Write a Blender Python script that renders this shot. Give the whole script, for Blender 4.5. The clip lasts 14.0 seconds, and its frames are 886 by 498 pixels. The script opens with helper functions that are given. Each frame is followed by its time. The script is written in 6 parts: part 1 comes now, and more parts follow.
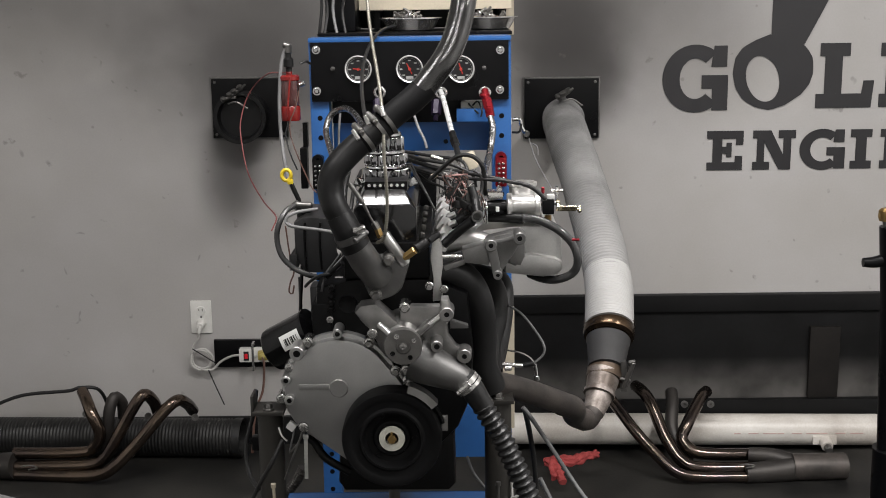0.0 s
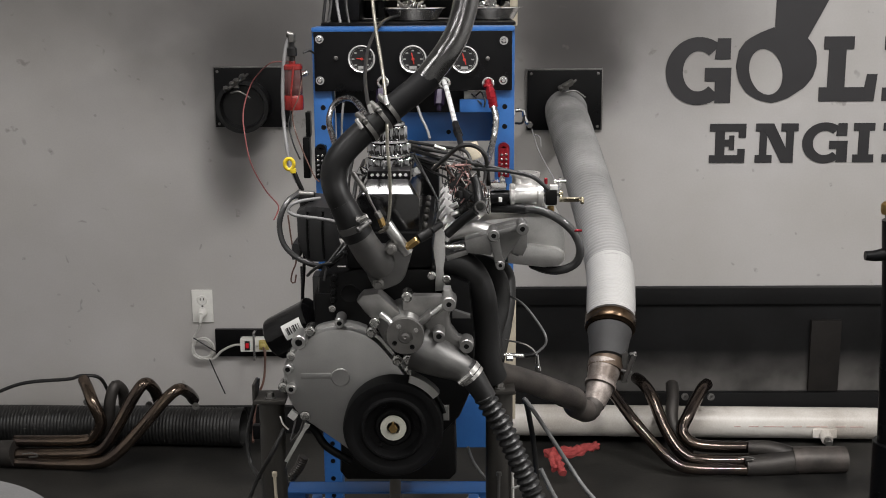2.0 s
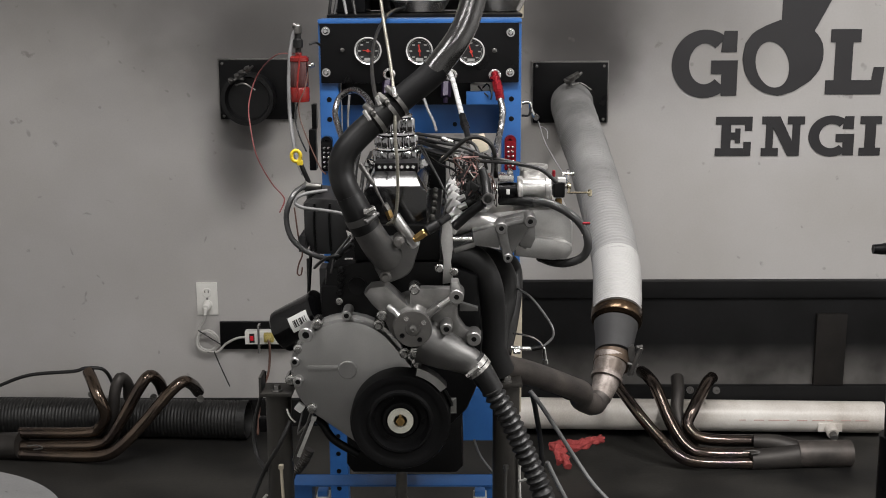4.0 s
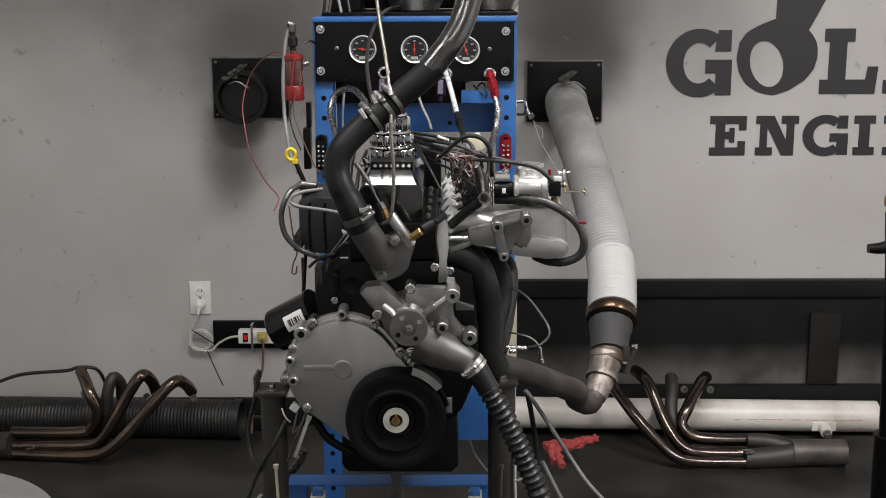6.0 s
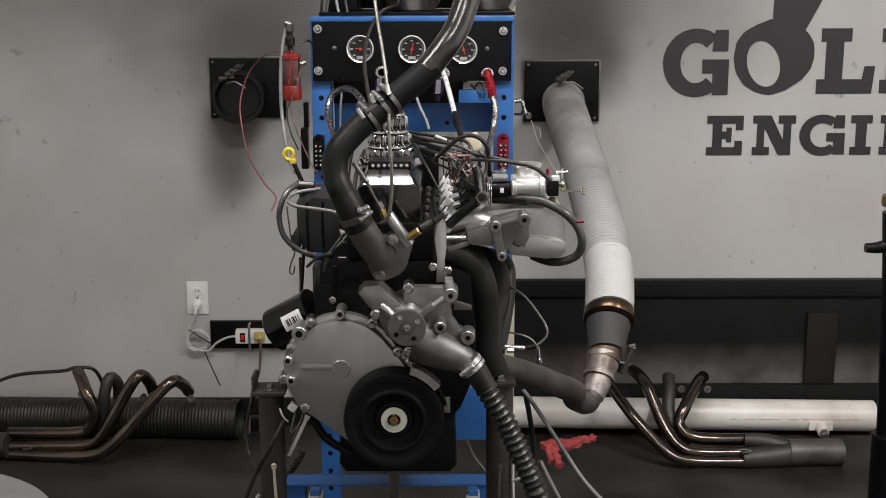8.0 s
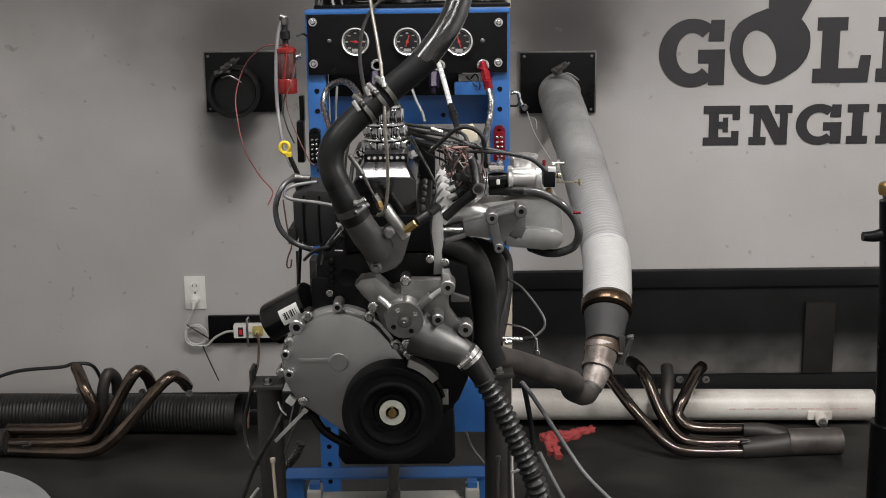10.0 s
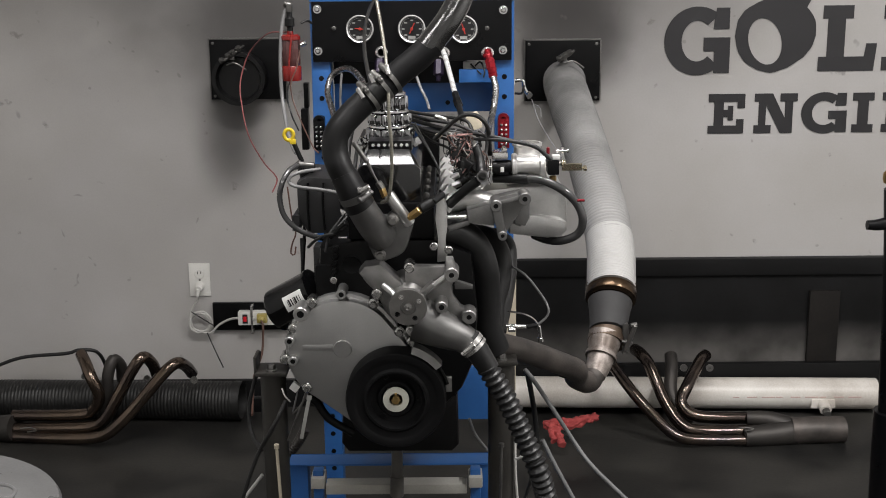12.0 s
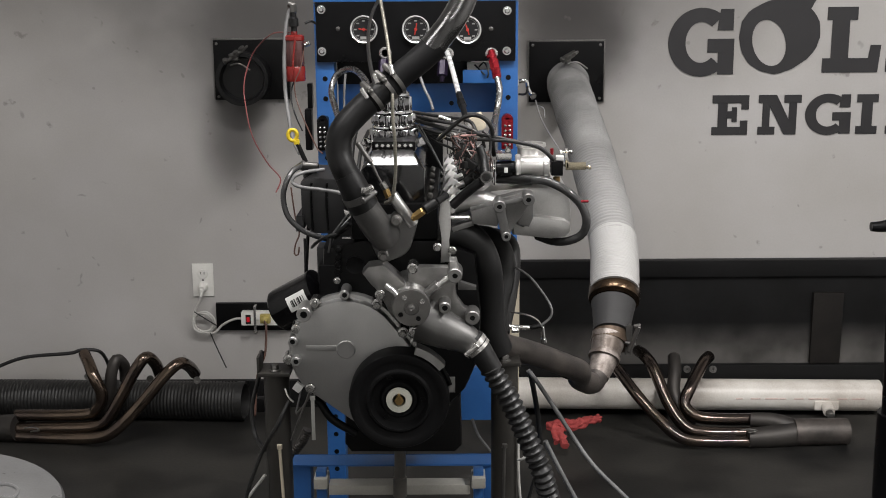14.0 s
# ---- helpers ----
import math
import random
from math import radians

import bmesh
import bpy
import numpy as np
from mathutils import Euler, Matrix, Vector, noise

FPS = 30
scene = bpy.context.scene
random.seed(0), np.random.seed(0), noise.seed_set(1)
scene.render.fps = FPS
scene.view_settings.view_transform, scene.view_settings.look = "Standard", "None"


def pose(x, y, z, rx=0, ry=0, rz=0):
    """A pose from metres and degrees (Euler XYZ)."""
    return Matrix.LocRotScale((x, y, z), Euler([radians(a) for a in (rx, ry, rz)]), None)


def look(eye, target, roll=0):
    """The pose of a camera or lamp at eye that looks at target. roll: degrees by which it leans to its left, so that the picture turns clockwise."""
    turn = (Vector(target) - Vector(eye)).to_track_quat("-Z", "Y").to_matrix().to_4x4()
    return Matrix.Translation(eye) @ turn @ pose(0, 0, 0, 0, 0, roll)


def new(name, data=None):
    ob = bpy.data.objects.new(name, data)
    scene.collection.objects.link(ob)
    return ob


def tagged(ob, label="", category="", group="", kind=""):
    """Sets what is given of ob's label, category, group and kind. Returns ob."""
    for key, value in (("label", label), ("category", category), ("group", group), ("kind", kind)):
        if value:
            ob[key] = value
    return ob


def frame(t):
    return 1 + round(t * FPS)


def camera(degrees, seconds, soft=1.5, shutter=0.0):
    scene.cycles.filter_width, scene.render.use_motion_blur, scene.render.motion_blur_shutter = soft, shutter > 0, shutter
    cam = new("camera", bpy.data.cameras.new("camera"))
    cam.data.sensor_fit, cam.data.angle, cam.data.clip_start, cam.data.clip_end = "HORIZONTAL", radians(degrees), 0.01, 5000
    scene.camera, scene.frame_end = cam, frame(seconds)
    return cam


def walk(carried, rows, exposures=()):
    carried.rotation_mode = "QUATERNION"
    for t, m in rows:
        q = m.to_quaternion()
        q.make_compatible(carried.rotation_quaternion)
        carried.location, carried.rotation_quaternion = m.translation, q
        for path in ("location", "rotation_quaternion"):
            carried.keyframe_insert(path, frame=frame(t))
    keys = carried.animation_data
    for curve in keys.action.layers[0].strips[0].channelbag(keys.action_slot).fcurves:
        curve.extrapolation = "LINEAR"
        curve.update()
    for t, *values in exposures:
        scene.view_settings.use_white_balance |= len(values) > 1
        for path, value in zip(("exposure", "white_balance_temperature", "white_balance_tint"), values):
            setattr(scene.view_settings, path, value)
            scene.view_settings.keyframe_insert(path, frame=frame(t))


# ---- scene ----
cam = camera(40.5, 14.0, soft=0.95)
PATH = [
    (0, (0.048, -0.262, 1.571), (0.026, 1.695, 1.16), -0.8),
    (0.5, (0.05, -0.264, 1.57), (0.025, 1.691, 1.153), -0.6),
    (1, (0.049, -0.267, 1.571), (0.023, 1.688, 1.152), -0.5),
    (1.5, (0.047, -0.267, 1.569), (0.021, 1.688, 1.147), -0.6),
    (2, (0.044, -0.263, 1.567), (0.021, 1.692, 1.143), -0.4),
    (2.5, (0.042, -0.263, 1.566), (0.019, 1.691, 1.142), -0.2),
    (3, (0.036, -0.259, 1.564), (0.008, 1.694, 1.133), -0.3),
    (5.5, (0.031, -0.253, 1.564), (0.013, 1.699, 1.128), -0.3),
    (6, (0.026, -0.249, 1.562), (0.013, 1.702, 1.126), -0.2),
    (6.5, (0.026, -0.25, 1.562), (0.013, 1.701, 1.124), -0.1),
    (7, (0.024, -0.25, 1.562), (0.012, 1.701, 1.122), -0.1),
    (7.5, (0.022, -0.248, 1.563), (0.012, 1.703, 1.123), -0.0),
    (8, (0.023, -0.249, 1.561), (0.016, 1.703, 1.125), -0.2),
    (10.5, (0.026, -0.247, 1.557), (0.022, 1.701, 1.106), -0.7),
    (11, (0.027, -0.247, 1.556), (0.023, 1.7, 1.1), -0.6),
    (11.5, (0.027, -0.248, 1.556), (0.02, 1.698, 1.094), -0.5),
    (12, (0.027, -0.25, 1.557), (0.015, 1.696, 1.091), -0.6),
    (12.5, (0.031, -0.248, 1.556), (0.017, 1.697, 1.09), -0.5),
    (13, (0.031, -0.251, 1.555), (0.015, 1.693, 1.09), -0.6),
    (13.5, (0.027, -0.25, 1.556), (0.011, 1.695, 1.09), -0.6),
    (14, (0.026, -0.249, 1.556), (0.009, 1.696, 1.092), -0.5),
]
walk(cam, [(t, look(eye, target, roll)) for t, eye, target, roll in PATH])

# ---- world and light: a workshop under unseen ceiling strip lights ----
world = bpy.data.worlds.new("world")
world.use_nodes = True
world.node_tree.nodes["Background"].inputs[0].default_value = (0.9, 0.95, 1.0, 1)
world.node_tree.nodes["Background"].inputs[1].default_value = 0.03
scene.world = world
scene.view_settings.exposure = 0.0


def strip_lamp(x, y, z, sx, sy, watts):
    data = bpy.data.lights.new("strip_lamp", "AREA")
    data.shape, data.size, data.size_y, data.energy = "RECTANGLE", sx, sy, watts
    data.color = (1.0, 0.97, 0.955)
    lamp = new("strip_lamp", data)
    lamp.matrix_world = pose(x, y, z)


# first lamp placed by its reflections; the other three are added fill
# x, y, z, half sizes, watts
STRIPS = [(0.05, 1.77, 2.9, 0.75, 0.18, 62), (2.1, 1.0, 2.9, 0.14, 0.65, 86), (-1.6, 0.5, 3.28, 0.14, 0.65, 21), (0.2, -0.9, 3.28, 0.75, 0.14, 30)]
for lx, ly, lz, hx, hy, lw in STRIPS:
    strip_lamp(lx, ly, lz, 2 * hx - 0.06, 2 * hy - 0.06, lw)


# ---- materials ----
def mat(name, colour, rough=0.5, metal=0.0, second=None, scale=20.0, amount=0.5, bump=0.0, fine=200.0, coat=0.0,
        spread=0.08, spec=0.5, grain=0.14):
    """A surface with two scales of mottling, roughness that follows it, and a fine relief."""
    m = bpy.data.materials.new(name)
    m.use_nodes = True
    nt = m.node_tree
    bsdf = nt.nodes["Principled BSDF"]
    bsdf.inputs["Metallic"].default_value = metal
    bsdf.inputs["Coat Weight"].default_value = coat
    bsdf.inputs["Specular IOR Level"].default_value = spec
    bsdf.inputs["Coat Roughness"].default_value = 0.15
    geo = nt.nodes.new("ShaderNodeNewGeometry")
    big = nt.nodes.new("ShaderNodeTexNoise")
    big.inputs["Scale"].default_value, big.inputs["Detail"].default_value = scale, 6
    small = nt.nodes.new("ShaderNodeTexNoise")
    small.inputs["Scale"].default_value, small.inputs["Detail"].default_value = fine, 3
    nt.links.new(geo.outputs["Position"], big.inputs["Vector"])
    nt.links.new(geo.outputs["Position"], small.inputs["Vector"])
    ramp = nt.nodes.new("ShaderNodeValToRGB")
    ramp.color_ramp.elements[0].position, ramp.color_ramp.elements[1].position = 0.5 - amount / 2, 0.5 + amount / 2
    other = second or tuple(c * 0.7 for c in colour)
    ramp.color_ramp.elements[0].color, ramp.color_ramp.elements[1].color = (*other, 1), (*colour, 1)
    nt.links.new(big.outputs["Fac"], ramp.inputs["Fac"])
    mix = nt.nodes.new("ShaderNodeMix")
    mix.data_type, mix.blend_type = "RGBA", "OVERLAY"
    mix.inputs["Factor"].default_value = grain
    nt.links.new(ramp.outputs["Color"], mix.inputs["A"])
    nt.links.new(small.outputs["Fac"], mix.inputs["B"])
    nt.links.new(mix.outputs["Result"], bsdf.inputs["Base Color"])
    span = nt.nodes.new("ShaderNodeMapRange")
    span.inputs["To Min"].default_value, span.inputs["To Max"].default_value = max(rough - spread, 0.02), min(rough + spread, 1)
    nt.links.new(big.outputs["Fac"], span.inputs["Value"])
    nt.links.new(span.outputs["Result"], bsdf.inputs["Roughness"])
    if bump:
        relief = nt.nodes.new("ShaderNodeBump")
        relief.inputs["Strength"].default_value, relief.inputs["Distance"].default_value = bump, 0.002
        nt.links.new(small.outputs["Fac"], relief.inputs["Height"])
        nt.links.new(relief.outputs["Normal"], bsdf.inputs["Normal"])
    return m


def glow(name, colour, strength):
    m = bpy.data.materials.new(name)
    m.use_nodes = True
    bsdf = m.node_tree.nodes["Principled BSDF"]
    bsdf.inputs["Base Color"].default_value = (*colour, 1)
    bsdf.inputs["Emission Color"].default_value = (*colour, 1)
    bsdf.inputs["Emission Strength"].default_value = strength
    return m


def wall_material():
    """Grey emulsion with roller mottling, scuffs, soot round the two exhaust ports, and painted shade."""
    m = mat("wall_paint", (0.475, 0.462, 0.455), 0.75, 0, (0.405, 0.388, 0.368), 2.4, 0.45, 0.0, 160, grain=0.05)
    nt = m.node_tree
    bsdf = nt.nodes["Principled BSDF"]
    geo = nt.nodes.new("ShaderNodeNewGeometry")
    warp = nt.nodes.new("ShaderNodeTexNoise")
    warp.inputs["Scale"].default_value, warp.inputs["Detail"].default_value = 2.2, 4
    nt.links.new(geo.outputs["Position"], warp.inputs["Vector"])
    base = bsdf.inputs["Base Color"].links[0].from_socket
    for x, z, sx, sz, power, dark in SOOT_SHADE:
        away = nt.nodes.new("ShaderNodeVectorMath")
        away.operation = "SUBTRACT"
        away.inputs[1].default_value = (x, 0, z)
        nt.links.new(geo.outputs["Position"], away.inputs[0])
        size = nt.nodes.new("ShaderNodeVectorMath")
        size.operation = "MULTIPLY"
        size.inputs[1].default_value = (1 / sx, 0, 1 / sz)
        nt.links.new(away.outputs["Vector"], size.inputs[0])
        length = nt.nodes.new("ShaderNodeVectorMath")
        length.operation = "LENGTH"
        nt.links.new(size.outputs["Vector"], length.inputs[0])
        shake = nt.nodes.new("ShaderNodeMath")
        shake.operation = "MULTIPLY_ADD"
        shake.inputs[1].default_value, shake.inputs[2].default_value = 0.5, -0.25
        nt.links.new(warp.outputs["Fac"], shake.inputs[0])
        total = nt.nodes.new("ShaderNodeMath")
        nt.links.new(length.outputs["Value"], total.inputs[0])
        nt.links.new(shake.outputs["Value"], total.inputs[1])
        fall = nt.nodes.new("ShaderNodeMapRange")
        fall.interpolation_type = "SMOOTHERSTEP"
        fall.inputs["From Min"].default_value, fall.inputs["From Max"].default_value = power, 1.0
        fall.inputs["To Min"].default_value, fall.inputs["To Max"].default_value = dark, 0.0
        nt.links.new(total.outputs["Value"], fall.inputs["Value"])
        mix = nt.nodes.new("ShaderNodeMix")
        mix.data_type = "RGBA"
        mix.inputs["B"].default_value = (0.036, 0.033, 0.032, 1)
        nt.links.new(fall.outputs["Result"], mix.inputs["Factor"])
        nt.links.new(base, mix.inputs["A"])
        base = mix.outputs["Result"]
    # small dark scuffs
    spots = nt.nodes.new("ShaderNodeTexNoise")
    spots.inputs["Scale"].default_value, spots.inputs["Detail"].default_value = 13, 6
    nt.links.new(geo.outputs["Position"], spots.inputs["Vector"])
    cut = nt.nodes.new("ShaderNodeMapRange")
    cut.inputs["From Min"].default_value, cut.inputs["From Max"].default_value = 0.675, 0.72
    cut.inputs["To Max"].default_value = 0.5
    nt.links.new(spots.outputs["Fac"], cut.inputs["Value"])
    mix = nt.nodes.new("ShaderNodeMix")
    mix.data_type = "RGBA"
    mix.inputs["B"].default_value = (0.12, 0.11, 0.10, 1)
    nt.links.new(cut.outputs["Result"], mix.inputs["Factor"])
    nt.links.new(base, mix.inputs["A"])
    # specks of old grime, sparse and of uneven size
    speck = nt.nodes.new("ShaderNodeTexVoronoi")
    speck.inputs["Scale"].default_value = 6.5
    shift = nt.nodes.new("ShaderNodeVectorMath")
    shift.operation = "ADD"
    nt.links.new(geo.outputs["Position"], shift.inputs[0])
    nt.links.new(warp.outputs["Color"], shift.inputs[1])
    nt.links.new(shift.outputs["Vector"], speck.inputs["Vector"])
    dot = nt.nodes.new("ShaderNodeMapRange")
    dot.inputs["From Min"].default_value, dot.inputs["From Max"].default_value = 0.085, 0.045
    dot.inputs["To Max"].default_value = 0.34
    nt.links.new(speck.outputs["Distance"], dot.inputs["Value"])
    grime = nt.nodes.new("ShaderNodeMix")
    grime.data_type = "RGBA"
    grime.inputs["B"].default_value = (0.10, 0.095, 0.085, 1)
    nt.links.new(dot.outputs["Result"], grime.inputs["Factor"])
    nt.links.new(mix.outputs["Result"], grime.inputs["A"])
    nt.links.new(grime.outputs["Result"], bsdf.inputs["Base Color"])
    return m


SOOT_SHADE = [  # x, z, half width, half height, where the fall begins, strength
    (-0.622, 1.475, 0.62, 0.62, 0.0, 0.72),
    # shade below the capped port, painted into the wall as a dark column
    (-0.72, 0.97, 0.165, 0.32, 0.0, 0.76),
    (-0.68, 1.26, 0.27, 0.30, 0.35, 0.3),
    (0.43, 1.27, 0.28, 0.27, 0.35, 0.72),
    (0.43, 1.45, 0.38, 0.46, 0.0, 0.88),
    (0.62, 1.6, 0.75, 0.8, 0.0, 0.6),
    # broad dimming of the wall's top, put into its colour
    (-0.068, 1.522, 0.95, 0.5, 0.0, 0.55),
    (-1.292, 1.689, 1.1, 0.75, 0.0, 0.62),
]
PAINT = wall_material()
BAND = mat("black_band", (0.010, 0.010, 0.0105), 0.5, 0, (0.006, 0.006, 0.006), 3.0, 0.5, 0.1, 90, spec=0.2)
DUSTY = mat("dusty_band", (0.0105, 0.0105, 0.011), 0.6, 0, (0.006, 0.006, 0.006), 7.0, 0.4, 0.2, 60, spec=0.15)
CONCRETE = mat("sealed_concrete", (0.039, 0.037, 0.0335), 0.48, 0, (0.009, 0.009, 0.009), 3.4, 0.32, 0.15, 90, spec=0.3, spread=0.16, grain=0.3)
# for the unseen walls and ceiling, made pale to bounce fill light
PALE_BOUNCE = mat("pale_bounce_paint", (0.8, 0.8, 0.785), 0.8, 0, (0.7, 0.7, 0.685), 2.0, 0.4)
SIGN = mat("sign_vinyl", (0.022, 0.021, 0.023), 0.5, 0, (0.017, 0.016, 0.018), 8, 0.5)
BLUE = mat("blue_paint", (0.03, 0.125, 0.36), 0.34, 0, (0.02, 0.085, 0.26), 14, 0.5, 0.1, 300)
PANEL = mat("panel_black", (0.004, 0.004, 0.0045), 0.3, 0, None, 10, 0.4, spec=0.2)
BLACK = mat("engine_black", (0.0036, 0.0036, 0.004), 0.38, 0, (0.0018, 0.0018, 0.0018), 16, 0.5, 0.15, 400, spec=0.16)
GLOSS = mat("gloss_black", (0.005, 0.005, 0.0055), 0.09, 0, None, 12, 0.5, 0.02, 300, coat=0.6)
RUBBER = mat("rubber", (0.006, 0.006, 0.0065), 0.4, 0, (0.004, 0.004, 0.004), 18, 0.5, 0.1, 500, spec=0.35)
RIBBED = mat("grey_rubber", (0.014, 0.014, 0.0148), 0.38, 0, (0.008, 0.008, 0.008), 18, 0.5, 0.1, 500)
ALU = mat("cast_aluminium", (0.58, 0.575, 0.565), 0.32, 0.9, (0.34, 0.337, 0.33), 22, 0.6, 0.16, 700)
DARKALU = mat("oily_casting", (0.17, 0.168, 0.164), 0.42, 0.75, (0.09, 0.089, 0.087), 20, 0.6, 0.16, 600)
COVERALU = mat("cover_casting", (0.47, 0.467, 0.46), 0.36, 0.86, (0.31, 0.308, 0.302), 9, 0.6, 0.05, 420, grain=0.12)
BRACKET = mat("bracket_casting", (0.30, 0.297, 0.292), 0.42, 0.85, (0.17, 0.168, 0.165), 16, 0.5, 0.06, 420, grain=0.16)
PLENUM = mat("plenum_casting", (0.62, 0.615, 0.60), 0.4, 0.85, (0.34, 0.337, 0.33), 14, 0.5, 0.06, 420, grain=0.16)
DAMPER = mat("damper_rubber", (0.0045, 0.0045, 0.005), 0.6, 0, (0.003, 0.003, 0.0032), 14, 0.5, 0.08, 300, spec=0.15)
RUSTBAND = mat("browned_band", (0.13, 0.09, 0.06), 0.4, 0.5, (0.05, 0.036, 0.027), 22, 0.45, 0.15, 300)
BOLT = mat("bolt_steel", (0.6, 0.595, 0.58), 0.24, 1.0, (0.42, 0.415, 0.405), 60, 0.6)
GREYBAR = mat("grey_bar_paint", (0.42, 0.41, 0.37), 0.45, 0, (0.32, 0.31, 0.28), 12, 0.5, 0.1, 300)
CASTBRIGHT = mat("bright_casting", (0.84, 0.83, 0.81), 0.34, 0.84, (0.6, 0.59, 0.58), 40, 0.6, 0.12, 500)
BRIGHT = mat("machined_metal", (0.82, 0.81, 0.79), 0.18, 0.93, (0.6, 0.59, 0.58), 40, 0.6, 0.1, 600)
PUMPALU = mat("pump_casting", (0.34, 0.334, 0.325), 0.36, 0.85, (0.14, 0.138, 0.134), 22, 0.5, 0.10, 600, spread=0.12)
SMOKE = mat("dark_chrome", (0.42, 0.42, 0.43), 0.1, 1.0, (0.3, 0.3, 0.31), 30, 0.6)
WIRE_PINK = mat("faded_wire", (0.40, 0.22, 0.20), 0.5)
HOSEGREY = mat("grey_vinyl", (0.055, 0.055, 0.056), 0.15, 0, (0.045, 0.045, 0.045), 18, 0.5, 0.05, 500)
JACK = mat("jack_steel", (0.16, 0.15, 0.135), 0.4, 0.4, (0.09, 0.085, 0.08), 30, 0.5, 0.2, 500)
CHROME = mat("chrome", (0.66, 0.66, 0.66), 0.11, 1.0, (0.6, 0.6, 0.6), 30, 0.6)
STEEL = mat("dull_steel", (0.23, 0.225, 0.215), 0.36, 0.85, (0.13, 0.125, 0.12), 20, 0.6, 0.2, 500)
POST = mat("dark_post", (0.06, 0.056, 0.05), 0.45, 0.4, (0.035, 0.033, 0.03), 14, 0.6, 0.2, 400)
HEADER = mat("heat_tinted_steel", (0.14, 0.108, 0.082), 0.15, 0.95, (0.055, 0.047, 0.052), 11, 0.6, 0.1, 500)
STRAW = mat("straw_tinted_steel", (0.20, 0.150, 0.112), 0.16, 0.95, (0.055, 0.046, 0.05), 7, 0.45, 0.06, 500)
COLLECT = mat("sooty_steel", (0.075, 0.068, 0.062), 0.5, 0.6, (0.035, 0.033, 0.032), 10, 0.6, 0.2, 500)
EXHAUST = mat("scorched_pipe", (0.135, 0.118, 0.107), 0.48, 0.55, (0.05, 0.045, 0.042), 13, 0.4, 0.25, 400, grain=0.25)
SCALE = mat("scaly_cone", (0.30, 0.265, 0.242), 0.45, 0.45, (0.09, 0.07, 0.057), 30, 0.3, 0.2, 240, grain=0.3)
DUCT = mat("grey_duct", (0.43, 0.425, 0.418), 0.6, 0, (0.34, 0.337, 0.332), 7, 0.6, 0.2, 500)


def blended_by_height(m, z_low, z_high, dark, colour=(0.06, 0.06, 0.06)):
    """Mixes in another colour by height: darker up a duct, or dust on a panel towards the floor."""
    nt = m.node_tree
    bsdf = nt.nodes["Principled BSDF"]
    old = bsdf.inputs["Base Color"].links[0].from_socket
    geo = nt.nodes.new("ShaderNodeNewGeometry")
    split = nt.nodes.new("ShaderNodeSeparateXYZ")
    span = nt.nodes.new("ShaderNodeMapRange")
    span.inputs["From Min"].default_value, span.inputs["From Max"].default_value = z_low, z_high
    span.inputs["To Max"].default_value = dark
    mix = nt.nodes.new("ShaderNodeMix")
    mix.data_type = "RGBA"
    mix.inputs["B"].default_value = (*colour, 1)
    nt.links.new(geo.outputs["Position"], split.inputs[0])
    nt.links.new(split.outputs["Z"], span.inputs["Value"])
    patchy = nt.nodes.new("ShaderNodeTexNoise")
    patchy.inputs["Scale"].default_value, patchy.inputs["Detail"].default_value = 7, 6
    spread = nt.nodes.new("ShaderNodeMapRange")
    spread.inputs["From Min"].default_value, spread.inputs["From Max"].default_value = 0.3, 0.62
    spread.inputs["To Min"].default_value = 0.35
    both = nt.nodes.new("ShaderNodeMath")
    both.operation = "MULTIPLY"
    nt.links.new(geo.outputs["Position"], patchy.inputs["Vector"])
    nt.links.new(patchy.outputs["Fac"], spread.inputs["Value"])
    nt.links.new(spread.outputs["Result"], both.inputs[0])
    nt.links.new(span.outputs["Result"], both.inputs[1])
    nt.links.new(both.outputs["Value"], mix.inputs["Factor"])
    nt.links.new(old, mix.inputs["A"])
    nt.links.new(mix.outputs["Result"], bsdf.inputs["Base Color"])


blended_by_height(DUCT, 0.74, 1.2, 0.85)
blended_by_height(DUSTY, 0.31, 0.17, 0.95, (0.13, 0.124, 0.117))
SLEEVE = mat("white_sleeve", (0.46, 0.455, 0.447), 0.6, 0, (0.37, 0.366, 0.358), 9, 0.6, 0.1, 400)
BAND_BRASS = mat("brown_clamp", (0.12, 0.075, 0.042), 0.24, 0.8, (0.04, 0.03, 0.022), 12, 0.45, 0.08, 400)
PVC = mat("white_pvc", (0.82, 0.795, 0.745), 0.38, 0, (0.42, 0.375, 0.33), 5, 0.5, 0.1, 200, grain=0.25)
PLASTIC = mat("white_plastic", (0.80, 0.79, 0.75), 0.4, 0, (0.70, 0.69, 0.655), 20, 0.5)
BATTEN = mat("dusty_batten", (0.019, 0.017, 0.0155), 0.6, 0, (0.011, 0.010, 0.0095), 9, 0.5, 0.1, 90, spec=0.15)
GREYSLEEVE = mat("matte_grey_sleeve", (0.05, 0.05, 0.051), 0.62, 0, (0.032, 0.031, 0.031), 14, 0.5, 0.15, 300, spec=0.3)
FILTER = mat("filter_enamel", (0.0028, 0.0028, 0.0032), 0.12, 0, None, 12, 0.5, spec=0.22, coat=0.25)
CANISTER = mat("canister_plastic", (0.022, 0.022, 0.023), 0.42, 0, (0.012, 0.012, 0.0125), 12, 0.5, 0.1, 300)
MANIFOLD = mat("manifold_coating", (0.015, 0.015, 0.0155), 0.5, 0, (0.008, 0.008, 0.008), 14, 0.5, 0.15, 300)
SUMP = mat("oil_pan_black", (0.0035, 0.0035, 0.0037), 0.45, 0, (0.002, 0.002, 0.002), 14, 0.5, 0.1, 300, spec=0.2)
